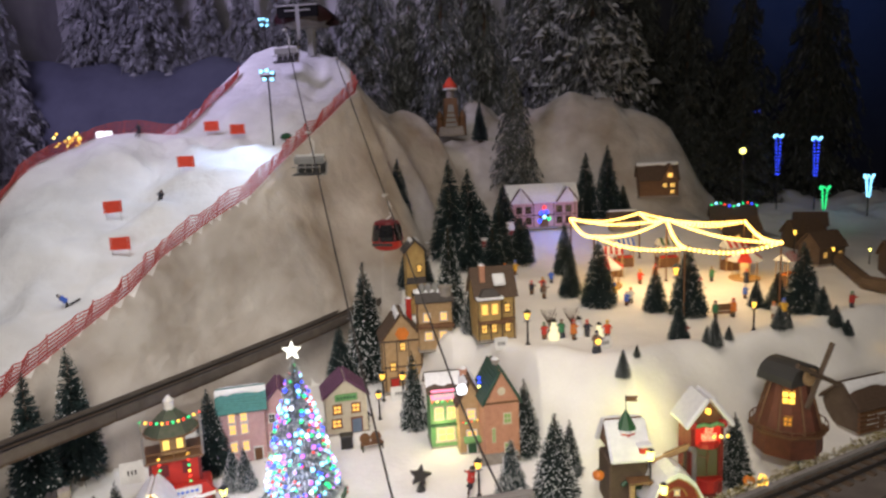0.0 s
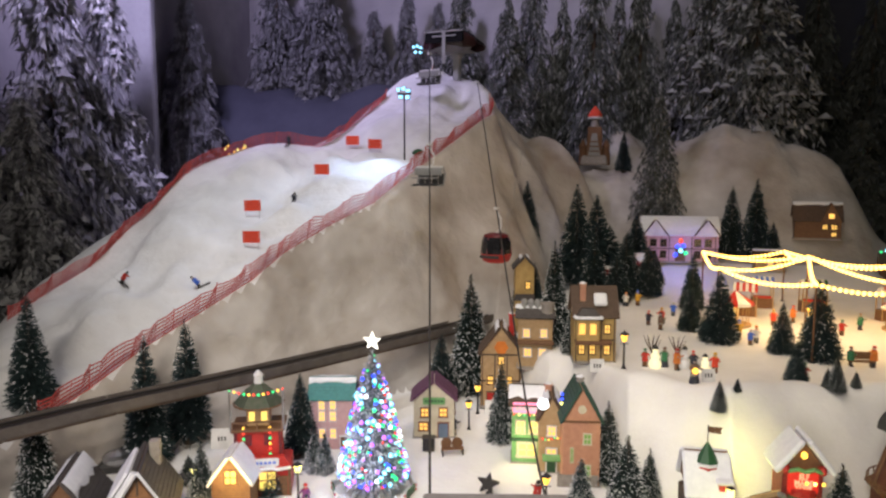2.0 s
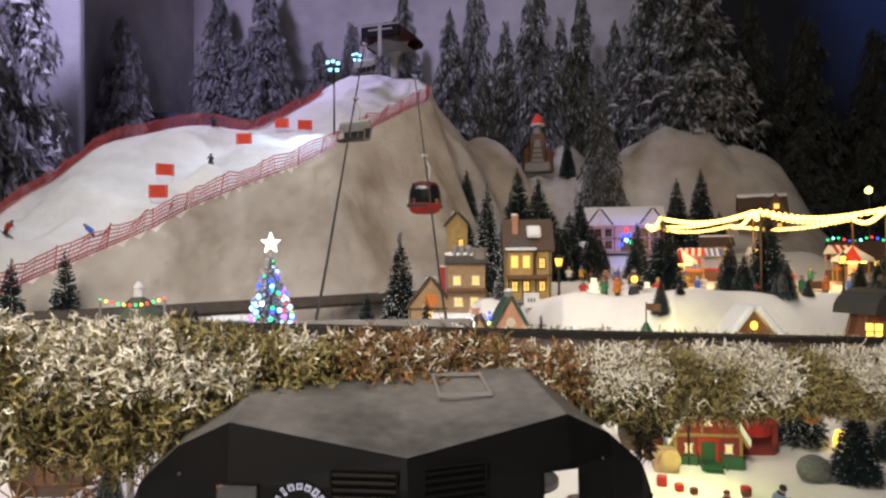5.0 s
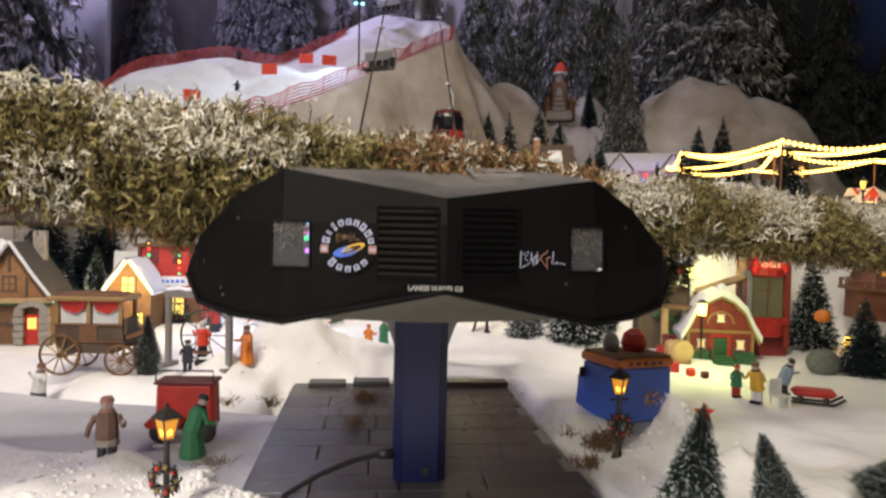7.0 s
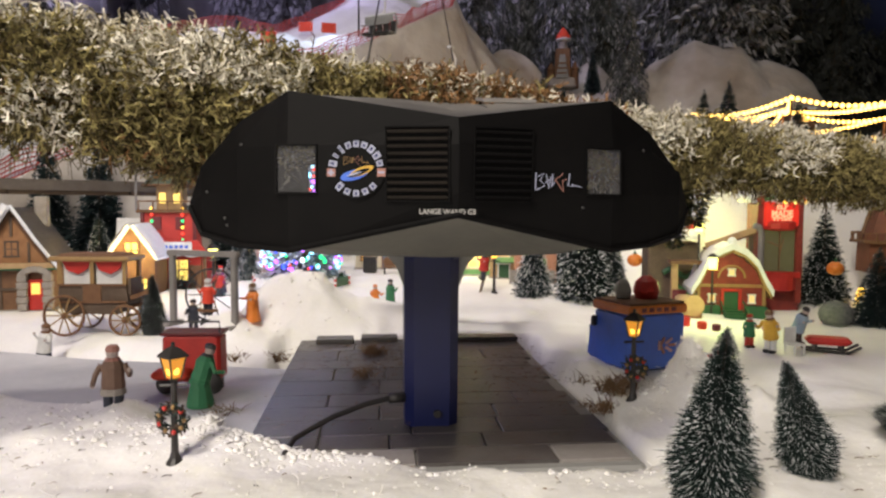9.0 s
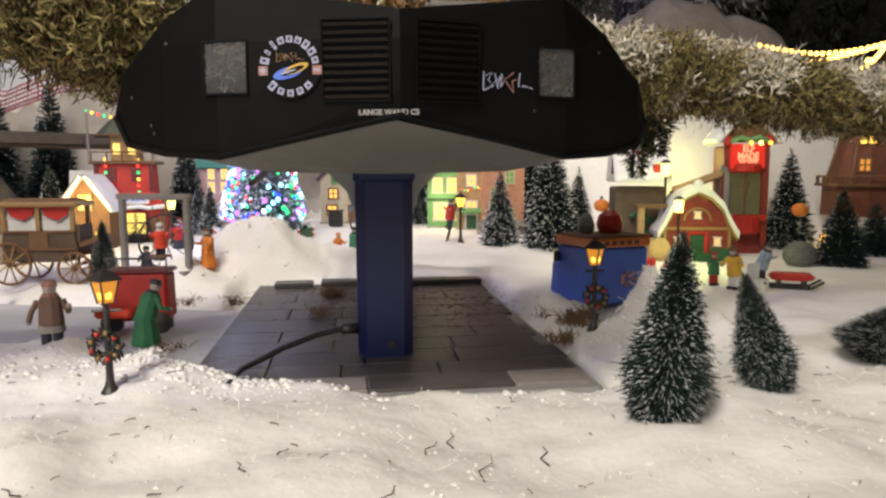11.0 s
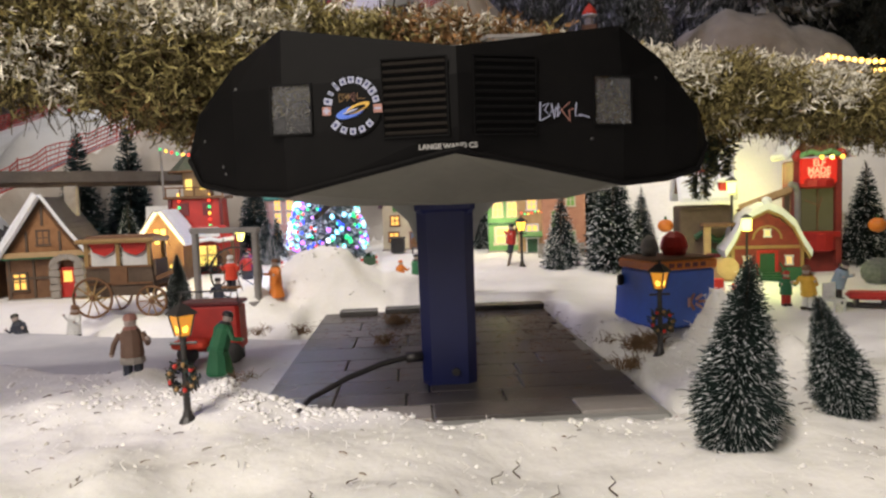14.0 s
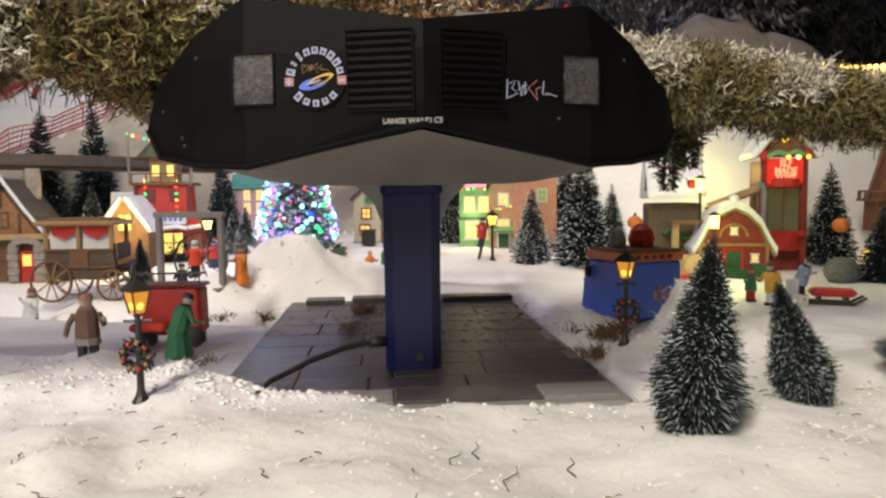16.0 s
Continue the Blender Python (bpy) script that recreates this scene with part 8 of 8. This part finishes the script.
h2 = house("balcony_house", ground_pose(0.165, 2.74, 10), 0.155, 0.14, 0.185, 0.10, OCHRE, ROOFBROWN, "ochre two-storey house with lit windows and a snowy bay roof", gable="side", wins=[("f", u, z, 0.022, 0.036) for u in (-0.05, -0.01, 0.045) for z in (0.055, 0.135)] + [("r", 0, 0.13, 0.03, 0.035)], frame_m=TIMBER, snow=0.0, timber=TIMBER, chimney=(-0.045, -0.035, 0.30, SALMON))
add(h2, "bay", Shape().box((-0.030, -0.082, 0.135), (0.085, 0.035, 0.085), OCHRE, bevel=0.003))
for u in (-0.052, -0.012):
    add(h2, "bay_window", Shape().box((u, -0.100, 0.140), (0.022, 0.004, 0.040), WARM), "lit bay window")
add(h2, "bay_roof", Shape().box((-0.030, -0.080, 0.196), (0.105, 0.06, 0.04), SLATE, taper=0.45), "slate bay roof")
add(h2, "bay_snow", Shape().box((-0.030, -0.096, 0.184), (0.11, 0.035, 0.010), CAP_SNOW, bevel=0.004), "snow on the bay roof")
add(h2, "balcony", Shape().box((-0.01, -0.092, 0.088), (0.135, 0.036, 0.014), BROWN, bevel=0.002))
add(h2, "roof_drift", Shape().box((0.02, -0.050, 0.245), (0.05, 0.055, 0.016), CAP_SNOW, rx=50, bevel=0.006), "snow drift on the roof")
tw = house("tower_house", ground_pose(-0.16, 3.16, 12), 0.085, 0.085, 0.30, 0.045, OCHRE, SLATE, "narrow ochre tower house with a slate roof", wins=(("f", 0.015, 0.22, 0.022, 0.032), ("f", -0.015, 0.10, 0.02, 0.03), ("f", 0.015, 0.10, 0.02, 0.03)), snow=0.3, frame_m=TIMBER)
add(tw, "storey_band", Shape().box((0, -0.044, 0.165), (0.095, 0.012, 0.03), SLATE, taper=0.9))
cot = house("brown_cottage", pose(-0.225, 2.93, z_at(-0.225, 2.93), 0, 0, 10), 0.17, 0.15, 0.235, 0.11, TAN, ROOFBROWN, "tan cottage with a steep brown roof and red chimney", gable="front", wins=(("f", -0.045, 0.12, 0.024, 0.036), ("f", 0.035, 0.12, 0.024, 0.036), ("f", 0.0, 0.205, 0.024, 0.034), ("f", 0.045, 0.05, 0.026, 0.034)), door=(-0.04, 0.034, 0.06, RED), snow=0.2, frame_m=TIMBER, timber=TIMBER, chimney=(0.045, 0.02, 0.385, RED))
add(cot, "red_gablet", Shape().lathe((0.0, -0.0765, 0.262), [(0.03, 0), (0.03, 0.004)], ORANGE, 6, pose(0, 0, 0, 90, 0, 0)), "rust-red gable plate")
wing = house("brewery_wing", pose(-0.075, 2.88, z_at(-0.075, 2.82), 0, 0, 8), 0.14, 0.12, 0.215, 0.03, TAN, SLATE, "low tan wing with grey tanks on its roof", gable="side", wins=(("f", -0.035, 0.15, 0.026, 0.034), ("f", 0.035, 0.15, 0.026, 0.034), ("f", -0.03, 0.07, 0.03, 0.034), ("f", 0.03, 0.07, 0.03, 0.034)), snow=0.3)
add(wing, "balcony", Shape().box((0, -0.075, 0.115), (0.15, 0.035, 0.014), BROWN, bevel=0.003))
for k in (-0.045, -0.018, 0.010):
    add(wing, "roof_tank", Shape().lathe((k, -0.01, 0.232), [(0.014, 0), (0.014, 0.04), (0.009, 0.05), (0.003, 0.052)], GREY, 10), "grey metal tank")
add(wing, "round_turret", Shape().lathe((0.05, -0.03, 0.185), [(0.026, 0), (0.026, 0.075), (0.030, 0.078), (0.030, 0.088)], STONE, 12))
for x, y in ((-0.30, 2.80), (-0.215, 2.79)):
    street_lamp(x, y, 0.14, "dark lamp with an amber lantern before the cottage")


def number_card(x, y, turn, h=0.035, z=None):
    c = thing("price_card", pose(x, y, z_at(x, y) if z is None else z, -12, 0, turn), "small white card with unreadable dark marks", "card", "price cards")
    add(c, "card", Shape().box((0, 0, h / 2), (h * 1.05, 0.0015, h), WHITE))
    s = Shape()
    for i in range(3):
        s.box((-0.010 + i * 0.010, -0.0012, h / 2), (0.005, 0.0006, 0.014), IRON)
    add(c, "dark_bar", s)


number_card(-0.235, 2.79, 12, 0.06)
number_card(0.19, 2.60, 10, 0.05)
number_card(0.565, 2.48, 15, 0.045)
number_card(-0.975, 1.948, 20, 0.065, z=0.155)

street_lamp(0.283, 2.53, 0.145, "black street lamp with an amber lantern on the upper square")
street_lamp(1.135, 2.545, 0.13, "black street lamp with an amber lantern on the upper square")
street_lamp(1.72, 2.62, 0.13, "black street lamp with an amber lantern on the upper square")
street_lamp(1.02, 3.08, 0.20, "tall dark lamp under the fairy lights")

# glowing snowmen and children
for x, y, h, m in ((0.395, 2.62, 0.078, SNOWMANGLOW), (0.565, 2.60, 0.065, SNOWMANGLOW), (0.50, 2.66, 0.075, CAP_SNOW)):
    s = Shape()
    s.ball((0, 0, h * 0.25), h * 0.30, m, 6, 10), s.ball((0, 0, h * 0.62), h * 0.21, m, 6, 10), s.ball((0, 0, h * 0.90), h * 0.14, m, 6, 9)
    s.lathe((0, 0, h * 0.98), [(h * 0.16, 0), (h * 0.16, 0.003), (h * 0.1, 0.004), (h * 0.1, h * 0.14)], IRON, 9)
    tagged(s.make("snowman", at=ground_pose(x, y)), "small glowing white snowman with a black hat" if m == SNOWMANGLOW else "small white snowman with a black hat", "snowman", "snowmen")
coats = [RED, COATGREEN, ORANGE, DENIM, FLAGRED, COATBROWN, TRUCKBLUE, WHITE, YELLOW]
for i, (x, y, t) in enumerate(((0.36, 2.64, 20), (0.43, 2.65, -30), (0.47, 2.61, 60), (0.53, 2.65, 10), (0.60, 2.61, -20), (0.505, 2.36, 10), (0.80, 3.10, 30), (0.83, 3.14, -20), (0.77, 3.20, 0), (0.88, 2.56, 10), (1.10, 2.83, 90), (1.18, 2.84, -90), (0.40, 3.35, 20), (0.46, 3.38, -30), (0.45, 3.28, 50), (0.52, 3.5, 0), (1.32, 2.78, 20), (1.38, 2.82, -40), (1.20, 3.30, 0), (1.30, 3.40, 30), (1.05, 3.5, 60), (1.45, 3.35, -30), (0.95, 3.42, 15), (1.12, 3.22, -50), (1.36, 3.15, 40), (0.30, 3.7, 0), (0.36, 3.75, 40), (1.62, 2.75, 10))):
    figure("villager_figurine", ground_pose(x, y, t, 0.001), 0.070 + 0.012 * ((i * 7) % 3) / 2, coats[i % 9], DENIM if i % 2 else BROWN, coats[(i * 4 + 1) % 9], ("toy villager in a red coat", "toy villager in a green coat", "toy villager in an orange coat", "toy villager in a dark blue coat", "toy villager in a bright red coat", "toy villager in a brown coat", "toy villager in a blue coat", "toy villager in a white coat", "toy villager in a yellow coat")[i % 9] + " on the snowy square", (20 + 10 * (i % 4), 30), 0, i % 4 == 1, group="villagers")
tagged(Shape().ball((0, 0, 0), 0.010, AMBER, 5, 8).make("hand_lantern", at=pose(0.505, 2.335, z_at(0.505, 2.335) + 0.045)), "amber lantern held by a toy villager", "lantern")
for x, y in ((0.385, 2.68), (0.475, 2.69)):
    s = Shape()
    rng = random.Random(int(x * 1000))
    s.tube([(0, 0, 0), (0.002, 0, 0.06)], 0.005, BARK, 6, 0.003)
    for i in range(9):
        a = i * 0.7
        s.tube([(0.002, 0, 0.04 + 0.002 * i), (0.022 * math.cos(a), 0.022 * math.sin(a), 0.075 + 0.003 * i), (0.032 * math.cos(a), 0.032 * math.sin(a), 0.10 + 0.003 * i)], 0.0024, BARK, 4, 0.001)
    tagged(s.make("bare_tree", at=ground_pose(x, y)), "small bare dark tree on the square", "tree")
b = thing("park_bench", ground_pose(1.135, 2.83, 5), "dark toy bench on the upper square", "bench")
add(b, "seat", Shape().box((0, 0, 0.026), (0.085, 0.026, 0.005), BROWN))
add(b, "backrest", Shape().box((0, 0.014, 0.045), (0.085, 0.004, 0.028), BROWN))
for sx in (-0.036, 0.036):
    add(b, "leg", Shape().box((sx, 0, 0.012), (0.005, 0.024, 0.025), IRON))


# ---- the fairground under the fairy lights ----
def string_lights():
    z = 0.634
    ring = [(0.69, 3.88), (0.68, 3.22), (0.97, 2.83), (1.38, 2.86), (1.50, 3.50), (1.11, 4.01)]
    hub = (1.09, 3.45, 0.67)
    f = thing("fairy_lights", (0, 0, 0), "warm glowing fairy-light strings spanned over the fairground", "fairy lights")
    lines = [((*ring[i], z), (*ring[(i + 1) % 6], z)) for i in range(6)] + [((*p, z), hub) for p in ring]
    pts = []
    for k, (a, b) in enumerate(lines):
        a, b = Vector(a), Vector(b)
        n = int((b - a).length / 0.020)
        row = [a.lerp(b, i / n) - Vector((0, 0, 0.030 * math.sin(math.pi * i / n))) for i in range(n + 1)]
        Shape().tube(row[::3] + [row[-1]], 0.0016, IRON, 4).make("wire", f)
        pts += row
    first = Shape().ball((0, 0, 0), 0.0085, FAIRY, 4, 6).make("bulb", f)
    first.location = pts[0]
    for p in pts[1:]:
        o = new("bulb", first.data)
        o.parent, o.location = f, p
    for i, (x, y) in enumerate(ring + [hub[:2]]):
        zb = z_at(x, y)
        top = hub[2] if i == 6 else z
        pole = thing("light_pole", pose(x, y, zb - 0.004), "thin dark pole holding the fairy lights", "pole", "light poles")
        add(pole, "shaft", Shape().tube([(0, 0, 0), (0, 0, top - zb)], 0.004, BROWN, 6))
        add(pole, "foot", Shape().lathe((0, 0, 0), [(0.014, 0), (0.012, 0.006), (0.005, 0.010)], IRON, 8))


string_lights()


def stall(x, y, turn, stripe, w, label):
    s0 = thing("market_stall", ground_pose(x, y, turn), label, "stall", "market stalls")
    add(s0, "counter", Shape().box((0, 0, 0.028), (w, 0.06, 0.056), BROWN, bevel=0.003))
    for sx in (-w / 2 + 0.004, w / 2 - 0.004):
        for sy in (-0.028, 0.028):
            add(s0, "post", Shape().box((sx, sy, 0.065), (0.005, 0.005, 0.13), TAN))
    n = 8
    for i in range(n):
        add(s0, "awning_stripe", Shape().prism([(-0.045, 0.0), (0.045, 0.0), (0.0, 0.038)], w / n, stripe if i % 2 else WHITE, pose(-w / 2 + i * w / n, 0, 0.128, 0, 0, -90)), "")
    add(s0, "wares", Shape().box((0, -0.012, 0.062), (w * 0.8, 0.03, 0.012), ORANGE if stripe == RED else RED, bevel=0.003))


for x, y, t, m, w in ((1.50, 3.62, 10, RED, 0.13), (0.86, 3.62, -10, RED, 0.11), (1.20, 3.78, 5, GREEN, 0.12), (1.62, 3.30, 40, RED, 0.10), (0.98, 3.85, 0, TRUCKBLUE, 0.10)):
    stall(x, y, t, m, w, "small market stall with a %s and white awning" % ("red" if m == RED else "green" if m == GREEN else "blue"))


def carousel(x, y):
    c = thing("toy_carousel", ground_pose(x, y), "small toy carousel with a red striped roof", "carousel")
    add(c, "platform", Shape().lathe((0, 0, 0), [(0.075, 0), (0.075, 0.012)], TAN, 16))
    add(c, "drum", Shape().lathe((0, 0, 0.012), [(0.02, 0), (0.018, 0.10)], CREAM, 10))
    for i in range(8):
        a = i * math.pi / 4
        add(c, "pole", Shape().tube([(0.062 * math.cos(a), 0.062 * math.sin(a), 0.012), (0.062 * math.cos(a), 0.062 * math.sin(a), 0.112)], 0.002, GOLD, 5))
        s = Shape()
        a2 = a + math.pi / 4
        p, q = (0.085 * math.cos(a), 0.085 * math.sin(a)), (0.085 * math.cos(a2), 0.085 * math.sin(a2))
        s.add([(*p, 0.110), (*q, 0.110), (0, 0, 0.165), (*p, 0.098), (*q, 0.098)], [(0, 1, 2), (3, 4, 1, 0)], RED if i % 2 else WHITE)
        add(c, "roof_panel", s)
    add(c, "light", Shape().lathe((0, 0, 0.092), [(0.05, 0), (0.05, 0.006)], FAIRY, 12), "warm light under the roof")


carousel(1.47, 3.42)
carousel(0.78, 3.40)

# the tudor station house, the inn on the mound and the hatted tower
tud = house("tudor_station_house", ground_pose(0.615, 4.56, 4, 0.0), 0.44, 0.20, 0.17, 0.10, PINK, CAP_SNOW, "long timbered house with a snowy roof in blue light", gable="side", wins=[("f", u, z, 0.034, 0.042) for u in (-0.16, -0.10, 0.10, 0.16) for z in (0.05, 0.12)], door=(0.0, 0.05, 0.08, BROWN), snow=0.9, frame_m=TIMBER, pane=glass, timber=TIMBER)
for sx in (-0.15, 0.15):
    s = Shape()
    s.prism([(-0.075, 0.0), (0.075, 0.0), (0.0, 0.10)], 0.10, WHITE, Matrix.Translation((sx, -0.125, 0.165)))
    add(tud, "cross_gable", s)
    for k in (-1, 1):
        add(tud, "gable_beam", Shape().box((sx + k * 0.04, -0.128, 0.213), (0.115, 0.010, 0.008), TIMBER, ry=k * 53))
bulbs(tud, [(-0.02, -0.115, 0.10), (0.0, -0.12, 0.075), (0.015, -0.118, 0.105), (0.0, -0.118, 0.135), (0.03, -0.118, 0.06), (-0.03, -0.118, 0.05)], 0.013, [LED_B, LED_C, LED_B, LED_R, LED_G, LED_B])
inn = house("dark_timber_inn", ground_pose(1.47, 4.88, -6), 0.26, 0.16, 0.12, 0.11, BROWN, ROOFBROWN, "dark timber inn with a few amber windows", gable="side", wins=[("f", 0.09, 0.08, 0.034, 0.03), ("f", 0.04, 0.08, 0.03, 0.03), ("f", 0.09, 0.035, 0.03, 0.026)], snow=0.2, frame_m=TIMBER)
s = Shape()
s.prism([(-0.06, 0.0), (0.06, 0.0), (0.0, 0.12)], 0.10, BROWN, Matrix.Translation((0.07, -0.10, 0.11)))
add(inn, "cross_gable", s)
add(inn, "gable_window", Shape().box((0.07, -0.103, 0.15), (0.03, 0.004, 0.03), WARM), "lit window")
house("low_timber_house", ground_pose(1.12, 4.45, 0), 0.16, 0.10, 0.07, 0.05, TAN, ROOFBROWN, "low tan house under the trees", gable="side", wins=(("f", 0.0, 0.04, 0.03, 0.03), ("f", 0.05, 0.04, 0.03, 0.03)), snow=0.2)
house("railway_hut", ground_pose(0.22, 4.05, 20), 0.16, 0.12, 0.09, 0.06, BROWN, ROOFRED, "brown hut with a red roof by the rocks", gable="side", wins=(("f", 0.04, 0.05, 0.03, 0.03),), snow=0.2)
house("railway_hut", ground_pose(0.33, 4.30, 20), 0.14, 0.10, 0.08, 0.06, BROWN, ROOFRED, "brown hut with a red snowy roof", gable="side", wins=(("f", -0.03, 0.04, 0.03, 0.03),), snow=0.7)


def hatted_tower():
    x, y = 0.065, 5.38
    t = thing("hatted_tower_house", ground_pose(x, y, 0, -0.03), "tall brown carved tower house wearing a red cap", "house")
    add(t, "stone_foot", Shape().box((0, 0, 0.035), (0.20, 0.14, 0.07), STONE, bevel=0.012, taper=0.9))
    add(t, "tower", Shape().box((0, 0, 0.17), (0.12, 0.10, 0.22), BROWN, bevel=0.006, taper=0.85))
    s = Shape()
    s.prism([(-0.045, 0.07), (0.045, 0.07), (0.028, 0.16), (0.018, 0.23), (-0.018, 0.23), (-0.028, 0.16)], 0.02, GREY, Matrix.Translation((0, -0.068, 0)))
    add(t, "white_front", s, "white snowy front")
    for z in (0.10, 0.135, 0.17):
        add(t, "dark_band", Shape().box((0, -0.070, z), (0.07, 0.004, 0.010), BROWN))
    for sx in (-0.085, 0.085):
        add(t, "side_turret", Shape().lathe((sx, 0, 0.0), [(0.03, 0), (0.026, 0.13), (0.032, 0.135), (0.004, 0.19)], BROWN, 8))
    add(t, "neck", Shape().lathe((0, 0, 0.28), [(0.035, 0), (0.025, 0.05), (0.035, 0.06)], STONE, 10))
    add(t, "red_cap", Shape().lathe((0, 0, 0.35), [(0.05, 0), (0.05, 0.02), (0.035, 0.045), (0.012, 0.075), (0.002, 0.085)], FLAGRED, 12), "red pointed cap")
    add(t, "cap_brim", Shape().lathe((0, 0, 0.338), [(0.048, 0), (0.056, 0.008), (0.048, 0.018)], WHITE, 12), "white cap brim")


hatted_tower()


# ---- far lights and roofs on the dark side ----
def light_tree(x, y, h, m, label):
    """A thin mast with a small lit crown and strands of tiny lamps hanging from it."""
    t = thing("light_tree", ground_pose(x, y), label, "light tree", "light trees")
    add(t, "pole", Shape().tube([(0, 0, 0), (0, 0, h)], 0.005, IRON, 6))
    bulbs(t, [(0.030 * math.cos(i), 0.030 * math.sin(i), h * 0.99 - 0.012 * (i % 2)) for i in range(7)], 0.009, [LED_C if m == LED_B else m])
    for k in range(4):
        a = k * math.pi / 2 + 0.4
        bulbs(t, [(0.022 * math.cos(a) * (1 - 0.05 * i), 0.022 * math.sin(a) * (1 - 0.05 * i), h * (0.94 - 0.045 * i)) for i in range(11)], 0.0055, [m])


light_tree(2.60, 5.5, 0.60, LED_B, "blue-glowing light tree in the dark")
light_tree(2.74, 5.2, 0.55, LED_B, "blue-glowing light tree in the dark")
light_tree(2.60, 4.8, 0.30, LED_G, "green-glowing light tree in the dark")
light_tree(3.02, 5.0, 0.30, LED_C, "cyan-glowing light tree in the dark")
dk = house("dark_lodge", ground_pose(1.95, 4.75, -15), 0.28, 0.18, 0.12, 0.08, BROWN, ROOFBROWN, "dark lodge with a chain of coloured lights on its roof", gable="side", wins=[("f", u, 0.06, 0.03, 0.03) for u in (-0.08, 0.0, 0.08)], snow=0.0, frame_m=TIMBER)
bulbs(dk, [(-0.14 + 0.028 * i, -0.06, 0.215 + 0.012 * math.sin(i)) for i in range(11)], 0.008, [LED_G, LED_C, LED_G, LED_R, LED_B])
for x, y, t in ((2.15, 4.2, 10), (2.35, 4.5, -20), (2.0, 3.7, 20), (2.25, 3.4, -10), (1.80, 4.25, 0)):
    house("dim_cabin", ground_pose(x, y, t), 0.18, 0.14, 0.10, 0.07, TIMBER, ROOFBROWN, "dim brown cabin with amber windows in the dusk", gable="side", wins=[("f", u, 0.06, 0.028, 0.03) for u in (-0.05, 0.05)], snow=0.0, frame_m=TIMBER)
mast = thing("yellow_lamp_mast", ground_pose(2.2, 5.2), "thin mast with a yellow-green lamp", "lamp")
add(mast, "shaft", Shape().tube([(0, 0, 0), (0, 0, 0.41)], 0.006, IRON, 6))
add(mast, "lamp", Shape().ball((0, 0, 0.42), 0.024, LEMON, 6, 10))
bl = thing("blue_window_light", pose(3.05, 7.0 - 0.1, 1.20), "small blue lamp on the black drape", "lamp")
add(bl, "lamp", Shape().ball((0, 0, 0), 0.03, LED_B, 5, 8))
# a dark hose of track on the far side
tagged(Shape().tube([(2.30, 4.1, z_at(2.30, 4.1) + 0.03), (2.12, 3.85, z_at(2.12, 3.85) + 0.03), (2.02, 3.5, z_at(2.02, 3.5) + 0.03), (1.95, 3.2, z_at(1.95, 3.2) + 0.03), (2.0, 3.0, z_at(2.0, 3.0) + 0.03), (2.3, 2.85, z_at(2.3, 2.85) + 0.03)], 0.035, TIMBER, 8).make("track_bank"), "dark curved railway bank on the far side", "railway", kind="structure")
# lit trees and a bus far left behind the piste
lt = thing("amber_light_cluster", pose(-2.42, 4.60, 1.15), "amber fairy lights and a pale lamp behind the piste", "lights")
rng = random.Random(9)
bulbs(lt, [(rng.uniform(-0.12, 0.10), rng.uniform(-0.05, 0.05), rng.uniform(0.0, 0.10)) for i in range(26)], 0.009, [AMBER, AMBER, LEMON])
drop = z_at(-2.42, 4.60) - 1.15
for k in range(3):
    add(lt, "bare_tree", Shape().tube([(-0.09 + 0.09 * k, 0, drop), (-0.08 + 0.08 * k, 0, 0.02), (-0.10 + 0.10 * k, 0, 0.11)], 0.006, BARK, 5, 0.002))
add(lt, "lamp_post", Shape().tube([(0.22, 0, drop - 0.05), (0.22, 0, 0.05)], 0.006, IRON, 5))
add(lt, "pale_lamp", Shape().box((0.22, 0, 0.07), (0.10, 0.03, 0.05), LED_W, bevel=0.006), "pale glowing lamp box")
# the bubble car left of the net
sn = thing("snow_globe_car", ground_pose(-1.40, 1.98, 30), "small silver-domed toy car by the track", "car")
add(sn, "dome", Shape().ball((0, 0, 0.045), 0.05, mat("silver_dome", (0.5, 0.5, 0.52), 0.25, metal=0.7, scale=30), 7, 12, 0.6))
add(sn, "body", Shape().box((0, 0, 0.02), (0.12, 0.08, 0.035), DARKGREY, bevel=0.008))

# scattered small lamps among the far houses
for x, y, h in ((1.98, 3.95, 0.16), (2.02, 3.62, 0.12), (2.12, 3.70, 0.13), (2.2, 3.6, 0.10), (2.22, 3.2, 0.12), (2.62, 3.35, 0.12), (2.85, 3.6, 0.11), (2.55, 3.5, 0.10)):
    street_lamp(x, y, h, "small dark lamp with an amber light among the far houses", bright=AMBER if h > 0.115 else LEMON)
